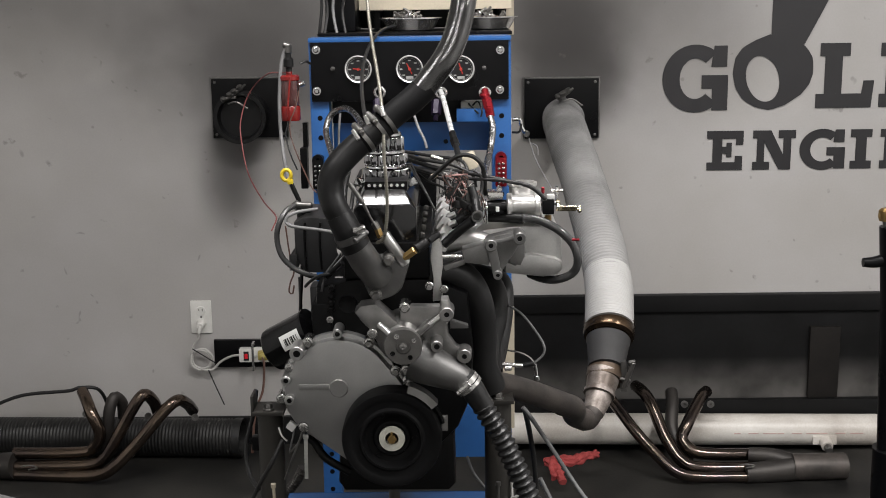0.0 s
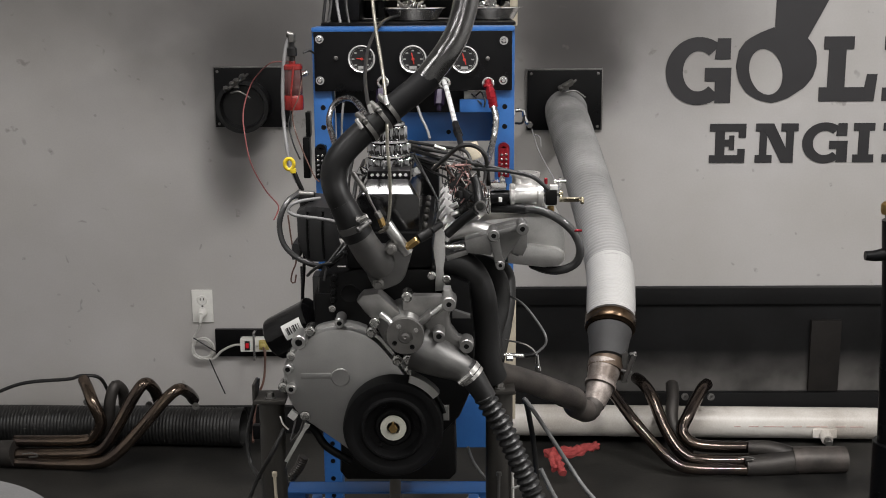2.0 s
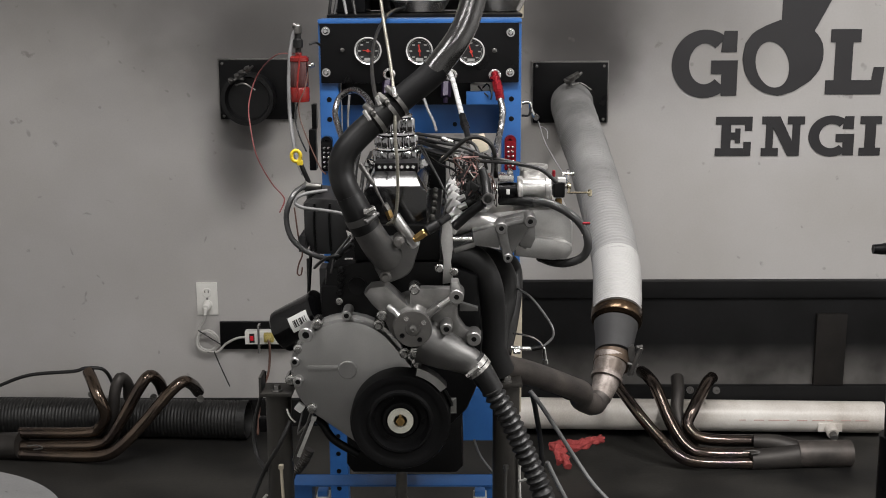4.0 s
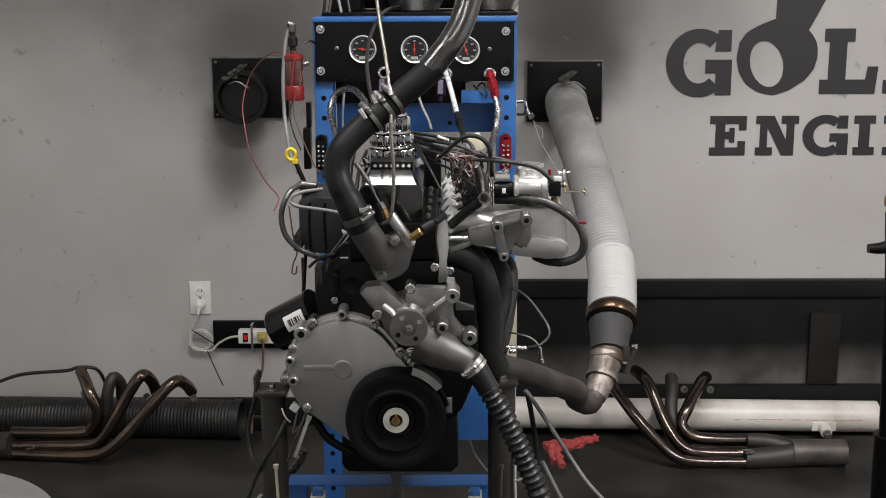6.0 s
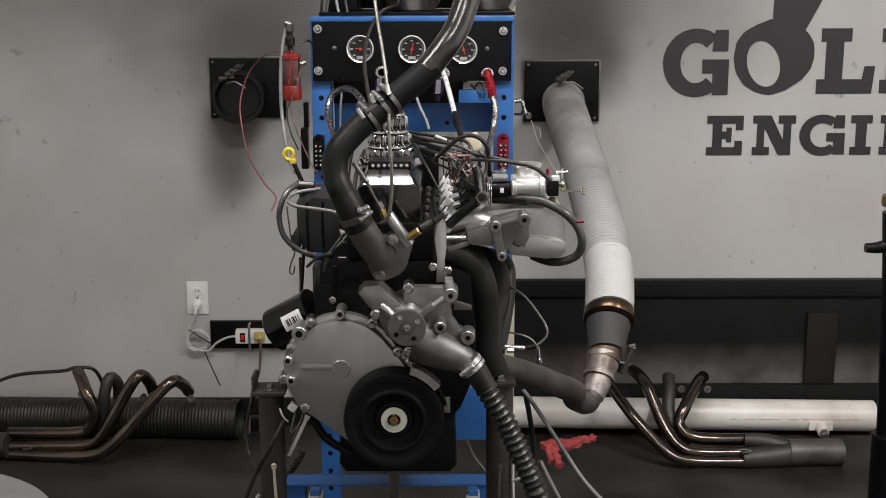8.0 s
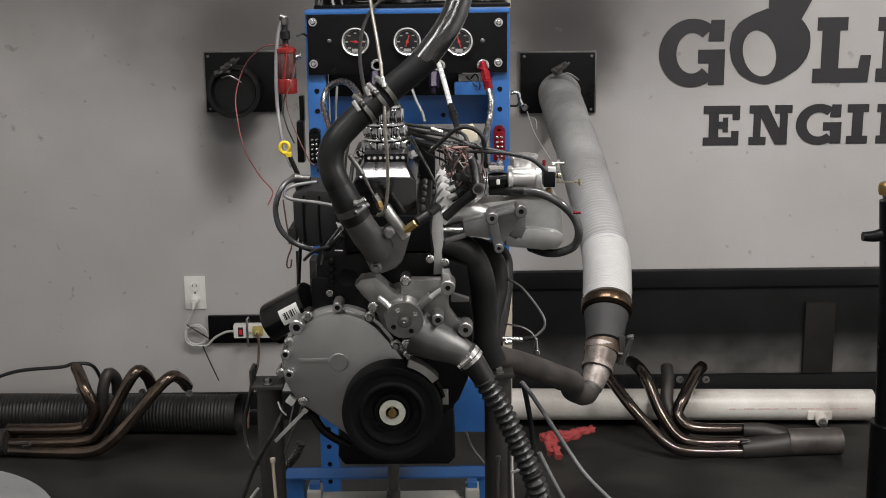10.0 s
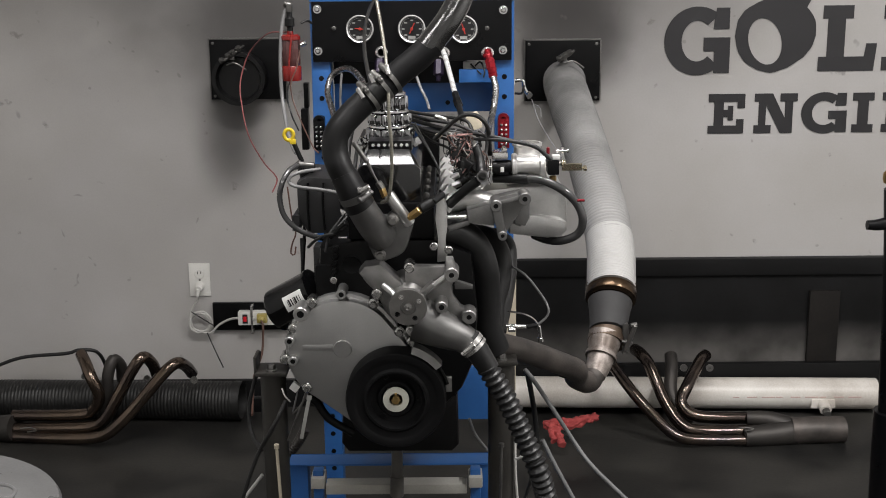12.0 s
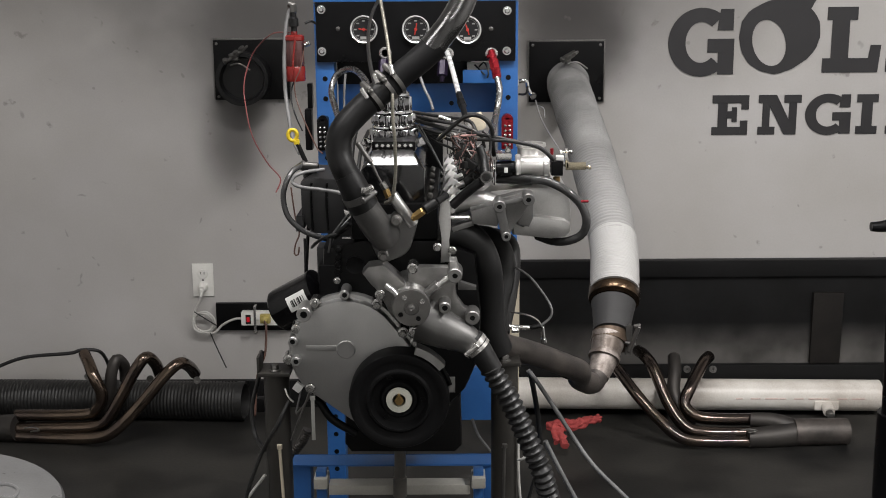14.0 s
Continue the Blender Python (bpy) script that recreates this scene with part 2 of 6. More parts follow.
CREAM = mat("cream_paint", (0.55, 0.49, 0.38), 0.5, 0, (0.46, 0.41, 0.32), 8, 0.5, 0.1, 200)
RED = mat("red_anodised", (0.20, 0.010, 0.018), 0.28, 0.6, (0.3, 0.012, 0.02), 30, 0.5)
REDCAN = mat("red_plastic", (0.23, 0.016, 0.013), 0.25, 0, (0.15, 0.011, 0.01), 30, 0.5)
RAG = mat("red_cloth", (0.44, 0.075, 0.07), 0.95, 0, (0.32, 0.045, 0.045), 40, 0.5, 0.5, 900)
PLUGYELLOW = mat("dull_yellow", (0.46, 0.38, 0.12), 0.5, 0, (0.36, 0.29, 0.08), 30, 0.5)
YELLOW = mat("yellow_plastic", (0.75, 0.56, 0.03), 0.35, 0, (0.62, 0.44, 0.02), 30, 0.5)
BRASS = mat("brass", (0.47, 0.32, 0.13), 0.3, 0.9, (0.33, 0.21, 0.08), 40, 0.5)
BEZEL = mat("bezel_chrome", (0.88, 0.875, 0.865), 0.16, 0.55, (0.74, 0.735, 0.725), 60, 0.5)
PURPLE = mat("purple_anodised", (0.012, 0.004, 0.024), 0.45, 0.3, None, 30, 0.5)
TUBING = mat("clear_coated_braid", (0.075, 0.074, 0.073), 0.14, 0.75, (0.035, 0.035, 0.035), 90, 0.5, 0.1, 1500, coat=1.0)
DUSTHOSE = mat("dusty_hose", (0.016, 0.0157, 0.015), 0.5, 0, (0.007, 0.007, 0.007), 6, 0.4, 0.1, 300)
BRAID = mat("braided_steel", (0.36, 0.357, 0.35), 0.26, 0.9, (0.12, 0.12, 0.12), 120, 0.5, 0.15, 1500, coat=0.3)
CONDUIT = mat("pale_conduit", (0.30, 0.285, 0.24), 0.3, 0.6, (0.2, 0.19, 0.16), 60, 0.5)
POLISH = mat("polished_tube", (0.84, 0.84, 0.83), 0.28, 0.35, (0.68, 0.68, 0.68), 60, 0.5)
WIRE = mat("black_wire", (0.012, 0.012, 0.012), 0.45)
WIRE_RED = mat("red_wire", (0.34, 0.10, 0.095), 0.5, 0, (0.14, 0.03, 0.03), 5, 0.4)
WIRE_GREY = mat("grey_wire", (0.20, 0.20, 0.20), 0.45)
WIRE_WHITE = mat("white_wire", (0.60, 0.59, 0.56), 0.45)
WIRE_BROWN = mat("brown_wire", (0.11, 0.055, 0.04), 0.5)
LABEL = mat("white_label", (0.75, 0.75, 0.73), 0.5)
GREYPL = mat("grey_plastic", (0.24, 0.24, 0.24), 0.3, 0, (0.17, 0.17, 0.17), 7, 0.5)
DIAL = mat("dial_black", (0.010, 0.010, 0.011), 0.3)
NEEDLE = mat("needle_red", (0.42, 0.03, 0.02), 0.5)
SWITCH = glow("switch_red", (0.45, 0.006, 0.015), 0.3)
STRAINER = mat("tinted_strainer", (0.12, 0.055, 0.052), 0.2, 0, (0.06, 0.02, 0.02), 40, 0.5, coat=0.5)
TICK = mat("dial_white", (0.30, 0.30, 0.29), 0.5)
PRINT = mat("faint_print", (0.62, 0.42, 0.38), 0.5)
DISC = mat("pale_washer", (0.52, 0.52, 0.45), 0.5, 0, (0.42, 0.42, 0.37), 40, 0.5)

# ---- building blocks ----
ORIGIN = {}


def thing(name, at, label, category, group="", kind=""):
    """A top-level thing: an Empty at its base."""
    ob = new(name)
    ob.empty_display_size = 0.05
    ob.location = at
    ORIGIN[ob] = Vector(at)
    return tagged(ob, label, category, group, kind)


def part(name, bm, material, parent=None, label="", angle=35, pivot=None):
    """Links a bmesh, built in world places, as one mesh object under a thing or a part."""
    if pivot is None:
        lo = Vector([min(v.co[i] for v in bm.verts) for i in range(3)])
        hi = Vector([max(v.co[i] for v in bm.verts) for i in range(3)])
        pivot = (lo + hi) / 2
    pivot = Vector(pivot)
    bmesh.ops.translate(bm, vec=-pivot, verts=bm.verts)
    bmesh.ops.recalc_face_normals(bm, faces=bm.faces)
    data = bpy.data.meshes.new(name)
    bm.to_mesh(data)
    bm.free()
    data.materials.append(material)
    data.shade_smooth()
    data.set_sharp_from_angle(angle=radians(angle))
    ob = new(name, data)
    ORIGIN[ob] = pivot
    ob.location = pivot - (ORIGIN[parent] if parent else Vector())
    if parent:
        ob.parent = parent
    if label:
        ob["label"] = label
    return ob


def axes(way):
    way = Vector(way).normalized()
    side = way.cross(Vector((0, 0, 1)))
    if side.length < 1e-4:
        side = Vector((1, 0, 0))
    side.normalize()
    return way, side, side.cross(way).normalized()


def joined(*pieces):
    """Several bmeshes of one part in one."""
    out = bmesh.new()
    for b in pieces:
        at = {v: out.verts.new(v.co) for v in b.verts}
        for f in b.faces:
            out.faces.new([at[v] for v in f.verts])
        b.free()
    return out


def box(lo, hi, bevel=0.003, turn=None):
    bm = bmesh.new()
    lo, hi = Vector(lo), Vector(hi)
    bmesh.ops.create_cube(bm, size=1)
    for v in bm.verts:
        v.co = Vector([lo[i] + (v.co[i] + 0.5) * (hi[i] - lo[i]) for i in range(3)])
    if bevel:
        bmesh.ops.bevel(bm, geom=bm.edges, offset=bevel, segments=2, affect="EDGES", profile=0.7)
    if turn is not None:
        c = (lo + hi) / 2
        bmesh.ops.transform(bm, matrix=Matrix.Translation(c) @ turn @ Matrix.Translation(-c), verts=bm.verts)
    return bm


def lathe(profile, base, way, sides=40, flute=None, close=True):
    """Turns (radius, height) pairs round the axis through base. flute: (count, depth) scallops the rim."""
    bm = bmesh.new()
    way, side, up = axes(way)
    base = Vector(base)
    rings = []
    for r, h in profile:
        ring = []
        for i in range(sides):
            a = 2 * math.pi * i / sides
            rr = r
            if flute and r > flute[2]:
                rr = r * (1 + flute[1] * math.cos(flute[0] * a))
            ring.append(bm.verts.new(base + way * h + side * rr * math.cos(a) + up * rr * math.sin(a)))
        rings.append(ring)
    for lo, hi in zip(rings, rings[1:]):
        for i in range(sides):
            j = (i + 1) % sides
            bm.faces.new((lo[i], lo[j], hi[j], hi[i]))
    if close:
        for ring, (r, h) in ((rings[0], profile[0]), (rings[-1], profile[-1])):
            if r > 1e-6:
                bm.faces.new(ring)
    bmesh.ops.remove_doubles(bm, verts=bm.verts, dist=1e-6)
    return bm


def rod(a, b, r, r2=None, sides=24, chamfer=0.0015):
    a, b = Vector(a), Vector(b)
    h = (b - a).length
    r2 = r if r2 is None else r2
    c = min(chamfer, h * 0.3, r * 0.3)
    return lathe([(0, 0), (r - c, 0), (r, c), (r2, h - c), (r2 - c, h), (0, h)], a, b - a, sides)


def smooth_line(points, step):
    """Even points along a Catmull-Rom line."""
    p = [Vector(q) for q in points]
    p = [2 * p[0] - p[1]] + p + [2 * p[-1] - p[-2]]
    dense = []
    for i in range(1, len(p) - 2):
        for k in range(24):
            t = k / 24
            dense.append(0.5 * (2 * p[i] + (p[i + 1] - p[i - 1]) * t + (2 * p[i - 1] - 5 * p[i] + 4 * p[i + 1] - p[i + 2]) * t * t
                                + (3 * p[i] - p[i - 1] - 3 * p[i + 1] + p[i + 2]) * t ** 3))
    dense.append(p[-2])
    run = [0.0]
    for a, b in zip(dense, dense[1:]):
        run.append(run[-1] + (b - a).length)
    count = max(2, round(run[-1] / step))
    out, j = [], 0
    for k in range(count + 1):
        s = run[-1] * k / count
        while j < len(run) - 2 and run[j + 1] < s:
            j += 1
        w = (s - run[j]) / max(run[j + 1] - run[j], 1e-9)
        out.append((dense[j].lerp(dense[j + 1], w), s / run[-1], s))
    return out


def tube(points, radius, step=0.008, sides=16, rib=None, wall=0.0, ends=True):
    """A hose or pipe along a line. radius: metres or (start, end); rib: (pitch, depth); wall: thickness at open ends."""
    line = smooth_line(points, rib[0] / 6 if rib else step)
    bm = bmesh.new()
    r0, r1 = radius if isinstance(radius, tuple) else (radius, radius)
    rings, up = [], None
    for i, (c, u, s) in enumerate(line):
        ahead = (line[min(i + 1, len(line) - 1)][0] - line[max(i - 1, 0)][0]).normalized()
        if up is None:
            up = axes(ahead)[2]
        up = (up - ahead * up.dot(ahead)).normalized()
        side = ahead.cross(up)
        r = r0 + (r1 - r0) * u
        if rib:
            r += rib[1] * math.sin(2 * math.pi * s / rib[0])
        rings.append([bm.verts.new(c + (side * math.cos(2 * math.pi * k / sides) + up * math.sin(2 * math.pi * k / sides)) * r)
                      for k in range(sides)])
    for lo, hi in zip(rings, rings[1:]):
        for k in range(sides):
            j = (k + 1) % sides
            bm.faces.new((lo[k], lo[j], hi[j], hi[k]))
    if ends:
        for ring, inward in ((rings[0], 1), (rings[-1], -1)):
            if wall:
                c = sum((v.co for v in ring), Vector()) / sides
                nxt = rings[1] if inward == 1 else rings[-2]
                back = (sum((v.co for v in nxt), Vector()) / sides - c).normalized()
                lip = [bm.verts.new(c + (v.co - c) * (1 - wall / (v.co - c).length)) for v in ring]
                deep = [bm.verts.new(v.co + back * 0.08) for v in lip]
                for a, b in ((ring, lip), (lip, deep)):
                    for k in range(sides):
                        j = (k + 1) % sides
                        bm.faces.new((a[k], a[j], b[j], b[k]))
                bm.faces.new(deep)
            else:
                bm.faces.new(ring)
    return bm


def prism(outline, y0, y1, bevel=0.003, hole=None):
    """A plate whose outline lies in x and z, from y0 (front) to y1."""
    bm = bmesh.new()
    front = [bm.verts.new((x, y0, z)) for x, z in outline]
    face = bm.faces.new(front)
    made = bmesh.ops.extrude_face_region(bm, geom=[face])
    bmesh.ops.translate(bm, vec=(0, y1 - y0, 0), verts=[v for v in made["geom"] if isinstance(v, bmesh.types.BMVert)])
    bmesh.ops.recalc_face_normals(bm, faces=bm.faces)
    if bevel:
        rim = [e for e in bm.edges if all(abs(v.co.y - y0) < 1e-6 for v in e.verts)]
        bmesh.ops.bevel(bm, geom=rim, offset=bevel, segments=2, affect="EDGES", profile=0.6)
    return bm


def xz(*points):
    return [(p[0], p[2]) for p in points]


def hull(*circles, n=28):
    """The outline round several circles (x, z, r)."""
    pts = sorted({(round(x + r * math.cos(2 * math.pi * k / n), 5), round(z + r * math.sin(2 * math.pi * k / n), 5))
                  for x, z, r in circles for k in range(n)})

    def half(seq):
        out = []
        for p in seq:
            while len(out) > 1 and (out[-1][0] - out[-2][0]) * (p[1] - out[-2][1]) - (out[-1][1] - out[-2][1]) * (p[0] - out[-2][0]) <= 0:
                out.pop()
            out.append(p)
        return out[:-1]
    return half(pts) + half(pts[::-1])


def hexbolt(at, r, deep=0.01, way=(0, -1, 0)):
    """A flanged hexagon head."""
    at, way = Vector(at), Vector(way).normalized()
    return joined(lathe([(0, 0), (r * 1.25, 0), (r * 1.25, deep * 0.2), (r, deep * 0.3), (0, deep * 0.3)], at, way, 20),
                  lathe([(0, deep * 0.25), (r * 0.95, deep * 0.25), (r * 0.95, deep * 0.85), (r * 0.8, deep), (0, deep)], at, way, 6))


def boss(at, r, hole, deep, way=(0, -1, 0)):
    """A drilled ear: a ring with a blind hole, its face at at."""
    return lathe([(r * 1.08, -deep), (r, -0.002), (r - 0.0015, 0), (hole, 0), (hole, -deep * 0.6), (0, -deep * 0.6)], at, way, 28)


def drilled(name, at, r, hole, deep, material, parent):
    """A drilled ear; a dark disc stands for the shade in its hole."""
    ear = part(name, boss(at, r, hole, deep), material, parent)
    part("bore", lathe([(hole * 0.99, 0), (hole * 0.99, 0.001), (0, 0.001)], Vector(at) + Vector((0, 0.003, 0)), (0, -1, 0), 20), SUMP, ear)


def band(at, way, r, width, screw=None):
    """A worm-drive hose clip round a hose."""
    at, w = Vector(at), Vector(way).normalized()
    ring = lathe([(r, -width / 2), (r + 0.0015, -width / 2), (r + 0.0015, width / 2), (r, width / 2)], at, w, 40, close=False)
    if screw is None:
        return ring
    out = Vector(screw)
    out = (out - w * out.dot(w)).normalized()
    c = at + out * (r + 0.005)
    along = w.cross(out)
    return joined(ring, rod(c - along * 0.014, c + along * 0.012, 0.006, sides=12), rod(c + along * 0.012, c + along * 0.019, 0.0045, sides=6))


# ---- the room ----
def room():
    def slab(name, lo, hi, m, label=""):
        ob = part(name, box(lo, hi, 0), m)
        tagged(ob, label or name.replace("_", " "), name.split("_")[0], kind="structure")
        return ob
    slab("floor", (-3.3, -2.7, -0.1), (3.3, 3.97, 0), CONCRETE, "dark sealed concrete workshop floor")
    slab("wall_north", (-3.3, 3.85, 0), (3.3, 3.97, 3.4), PAINT, "grey painted wall with soot and painted shade round the exhaust ports")
    slab("wall_south", (-3.3, -2.7, 0), (3.3, -2.58, 3.4), PALE_BOUNCE, "unseen plain pale wall closing the room")
    slab("wall_east", (3.18, -2.58, 0), (3.3, 3.85, 3.4), PALE_BOUNCE, "unseen plain pale wall closing the room")
    slab("wall_west", (-3.3, -2.58, 0), (-3.18, 3.85, 3.4), PALE_BOUNCE, "unseen plain pale wall closing the room")
    slab("ceiling", (-3.18, -2.58, 3.3), (3.18, 3.85, 3.4), PALE_BOUNCE, "unseen plain pale ceiling closing the room")
    x0, z1 = 0.217, 0.539
    z2 = 0.477
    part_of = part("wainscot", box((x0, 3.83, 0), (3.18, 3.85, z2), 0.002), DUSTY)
    tagged(part_of, "black painted panel along the lower wall, dusty near the floor", "wainscot", kind="structure")
    top = part("wainscot_rail", box((x0, 3.815, z2 + 0.002), (3.18, 3.85, z1), 0.004), BAND)
    tagged(top, "black wooden rail capping the panel", "trim", kind="structure")
    low = part("baseboard", box((x0, 3.80, 0.0), (3.18, 3.828, 0.159), 0.006), BAND)
    tagged(low, "black skirting rail below the dusty panel", "trim", kind="structure")
    left = part("baseboard", box((-3.18, 3.828, 0.0), (x0 - 0.003, 3.85, 0.102), 0.004), BAND)
    tagged(left, "black skirting board along the grey wall", "trim", kind="structure")
    slat = part("upright_batten", box((1.288, 3.81, 0.161), (1.393, 3.828, 0.42), 0.002), BATTEN)
    tagged(slat, "dusty dark upright batten on the panel", "trim", kind="structure")
    for lx, ly, lz, hx, hy, lw in STRIPS:
        lamp = thing("ceiling_light", (lx, ly, lz + 0.02), "unseen fill strip light fixed to the ceiling" if lz > 3.2 else "unseen strip light hung from the ceiling", "light", "ceiling strip lights")
        part("housing", box((lx - hx, ly - hy, lz + 0.005), (lx + hx, ly + hy, lz + 0.02), 0.004), PLASTIC, lamp)
        if lz < 3.2:
            for k in (-0.6, 0.6):
                x, y = lx + k * hx * (hx > hy), ly + k * hy * (hy > hx)
                part("hanger", rod((x, y, lz + 0.02), (x, y, 3.3), 0.004, sides=8), STEEL, lamp)


room()


# ---- on the wall ----
def letter_g(x0, z0, w, h, t):
    """A thick open ring with a bar at its mouth, as an outline of x and z pairs per piece."""
    cx, cz, ro, ri = x0 + w * 0.5, z0 + h * 0.5, (w * 0.5, h * 0.5), (w * 0.5 - t, h * 0.5 - t * 0.8)
    out = [(cx + ro[0] * math.cos(a), cz + ro[1] * math.sin(a)) for a in [radians(50 + 262 * k / 30) for k in range(31)]]
    inn = [(cx + ri[0] * math.cos(a), cz + ri[1] * math.sin(a)) for a in [radians(50 + 262 * k / 30) for k in range(31)]]
    ring = [out, inn]
    bars = [[(x0 + w * 0.74, z0 + h * 0.67), (x0 + w * 0.98, z0 + h * 0.67), (x0 + w * 0.98, z0 + h * 0.98), (x0 + w * 0.78, z0 + h * 0.98)],
            [(x0 + w * 0.6, z0 + h * 0.35), (x0 + w, z0 + h * 0.35), (x0 + w, z0 + h * 0.55), (x0 + w * 0.6, z0 + h * 0.55)],
            [(x0 + w * 0.76, z0 + h * 0.03), (x0 + w, z0 + h * 0.03), (x0 + w, z0 + h * 0.36), (x0 + w * 0.76, z0 + h * 0.36)]]
    return ring, bars


def rect(x0, z0, x1, z1):
    return [(x0, z0), (x1, z0), (x1, z1), (x0, z1)]


def plates(outlines, y=3.8465):
    """Flat cut-out pieces on the wall, 3 mm thick; overlapping pieces differ by a hair in depth."""
    return joined(*[prism(o, y - 0.00015 * i, 3.8498, 0) for i, o in enumerate(outlines)])


def arc_strip(out, inn, y):
    bm = bmesh.new()
    rows = []
    for (ax, az), (bx, bz) in zip(out, inn):
        rows.append([bm.verts.new(p) for p in ((ax, y, az), (bx, y, bz), (bx, 3.8498, bz), (ax, 3.8498, az))])
    for a, b in zip(rows, rows[1:]):
        for i in range(4):
            bm.faces.new((a[i], a[(i + 1) % 4], b[(i + 1) % 4], b[i]))
    bm.faces.new(rows[0])
    bm.faces.new(rows[-1])
    return bm


def wall_sign():
    sign = thing("wall_sign", (1.138, 3.85, 1.202), "large charcoal cut-out sign with a connecting rod on the wall", "sign")
    # open ring shape
    x0, x1, z0, z1 = 0.754, 0.976, 1.173, 1.402
    (o, n), bars = letter_g(x0, z0, x1 - x0, z1 - z0, 0.058)
    part("ring_shape", joined(arc_strip(o, n, 3.8458), plates(bars)), SIGN, sign)
    # connecting rod: big end ring, beam rising out of it
    c = (1.13, 3.85, 1.301)
    h = (1.093, 3.85, 1.284)
    turn = radians(18)
    # the cap is flattened at its bolt shoulders
    cap = [(1.113, 1.433), (1.067, 1.415), (1.023, 1.391), (0.999, 1.356), (0.991, 1.304), (1.001, 1.255), (1.028, 1.214), (1.07, 1.189), (1.119, 1.178), (1.171, 1.195), (1.223, 1.229), (1.251, 1.263), (1.263, 1.305), (1.26, 1.35), (1.244, 1.379), (1.227, 1.397)]
    big, hole = [], []
    for k in range(49):
        a = 2 * math.pi * k / 48
        way = Vector((math.cos(a), math.sin(a)))
        reach = 0.0
        for p, q in zip(cap, cap[1:] + cap[:1]):
            p, q = Vector(p) - Vector((c[0], c[2])), Vector(q) - Vector((c[0], c[2]))
            cross = way.x * (q.y - p.y) - way.y * (q.x - p.x)
            if abs(cross) > 1e-9:
                far = (p.x * (q.y - p.y) - p.y * (q.x - p.x)) / cross
                along = (p.x * way.y - p.y * way.x) / cross
                if far > 0 and -0.001 <= along <= 1.001:
                    reach = max(reach, far)
        big.append((c[0] + way.x * reach, c[2] + way.y * reach))
        u, v = 0.055 * math.cos(a - turn), 0.079 * math.sin(a - turn)
        hole.append((h[0] + u * math.cos(turn) - v * math.sin(turn), h[2] + u * math.sin(turn) + v * math.cos(turn)))
    part("rod_big_end", arc_strip(big, hole, 3.8458), SIGN, sign)
    part("rod_beam", plates([[(1.117, 1.43), (1.227, 1.394), (1.266, 1.47), (1.304, 1.546), (1.352, 1.643), (1.116, 1.645), (1.118, 1.541)]], 3.8457), SIGN, sign)
    # slab with a foot
    x0, x1, z0, z1 = 1.275, 1.47, 1.183, 1.401
    w, d = x1 - x0, z1 - z0
    part("slab_shape", plates([rect(x0 + w * 0.14, z0, x0 + w * 0.44, z1), rect(x0 + w * 0.05, z1 - d * 0.2, x0 + w * 0.57, z1),
                               rect(x0, z0, x1 - w * 0.04, z0 + d * 0.22), [(x0 + w * 0.75, z0), (x1 - w * 0.04, z0), (x1, z0 + d * 0.42), (x0 + w * 0.82, z0 + d * 0.42)]]), SIGN, sign)
    x0, z0, z1 = 1.489, 1.184, 1.4
    part("block_shape", plates([rect(x0 + 0.02, z0, x0 + 0.08, z1), rect(x0, z0, x0 + 0.2, z0 + 0.045), rect(x0, z1 - 0.045, x0 + 0.2, z1)]), SIGN, sign)
    # the lower word, in slab letters
    zb, zt = 0.974, 1.109
    d = zt - zb

    def serif_bar(x, w, s):
        return [rect(x - s, zb, x + w + s, zb + d * 0.2), rect(x - s, zt - d * 0.2, x + w + s, zt), rect(x, zb, x + w, zt)]
    e0, e1 = 0.912, 1.036
    w = e1 - e0
    part("letter", plates([rect(e0 + w * 0.16, zb, e0 + w * 0.42, zt), rect(e0, zb, e1 - w * 0.05, zb + d * 0.2), rect(e0, zt - d * 0.2, e1, zt),
                           rect(e1 - w * 0.2, zt - d * 0.36, e1, zt), rect(e1 - w * 0.22, zb, e1 - w * 0.02, zb + d * 0.36),
                           rect(e0 + w * 0.4, zb + d * 0.42, e0 + w * 0.66, zb + d * 0.6), rect(e0 + w * 0.54, zb + d * 0.33, e0 + w * 0.68, zb + d * 0.7)]), SIGN, sign)
    for n0 in (1.069, 1.504):
        w = 0.145
        part("letter", plates([rect(n0 + w * 0.1, zb, n0 + w * 0.27, zt), rect(n0, zb, n0 + w * 0.4, zb + d * 0.2), rect(n0, zt - d * 0.2, n0 + w * 0.4, zt),
                               rect(n0 + w * 0.72, zb, n0 + w * 0.9, zt), rect(n0 + w * 0.6, zt - d * 0.2, n0 + w, zt),
                               [(n0 + w * 0.12, zt), (n0 + w * 0.42, zt), (n0 + w * 0.9, zb), (n0 + w * 0.62, zb)]]), SIGN, sign)
    g0, g1 = 1.229, 1.384
    (o, n), bars = letter_g(g0, zb - 0.003, g1 - g0, d + 0.006, 0.036)
    part("letter", joined(arc_strip(o, n, 3.8458), plates(bars)), SIGN, sign)
    i0, i1 = 1.421, 1.457
    part("letter", plates(serif_bar(i0, i1 - i0, 0.018)), SIGN, sign)


wall_sign()


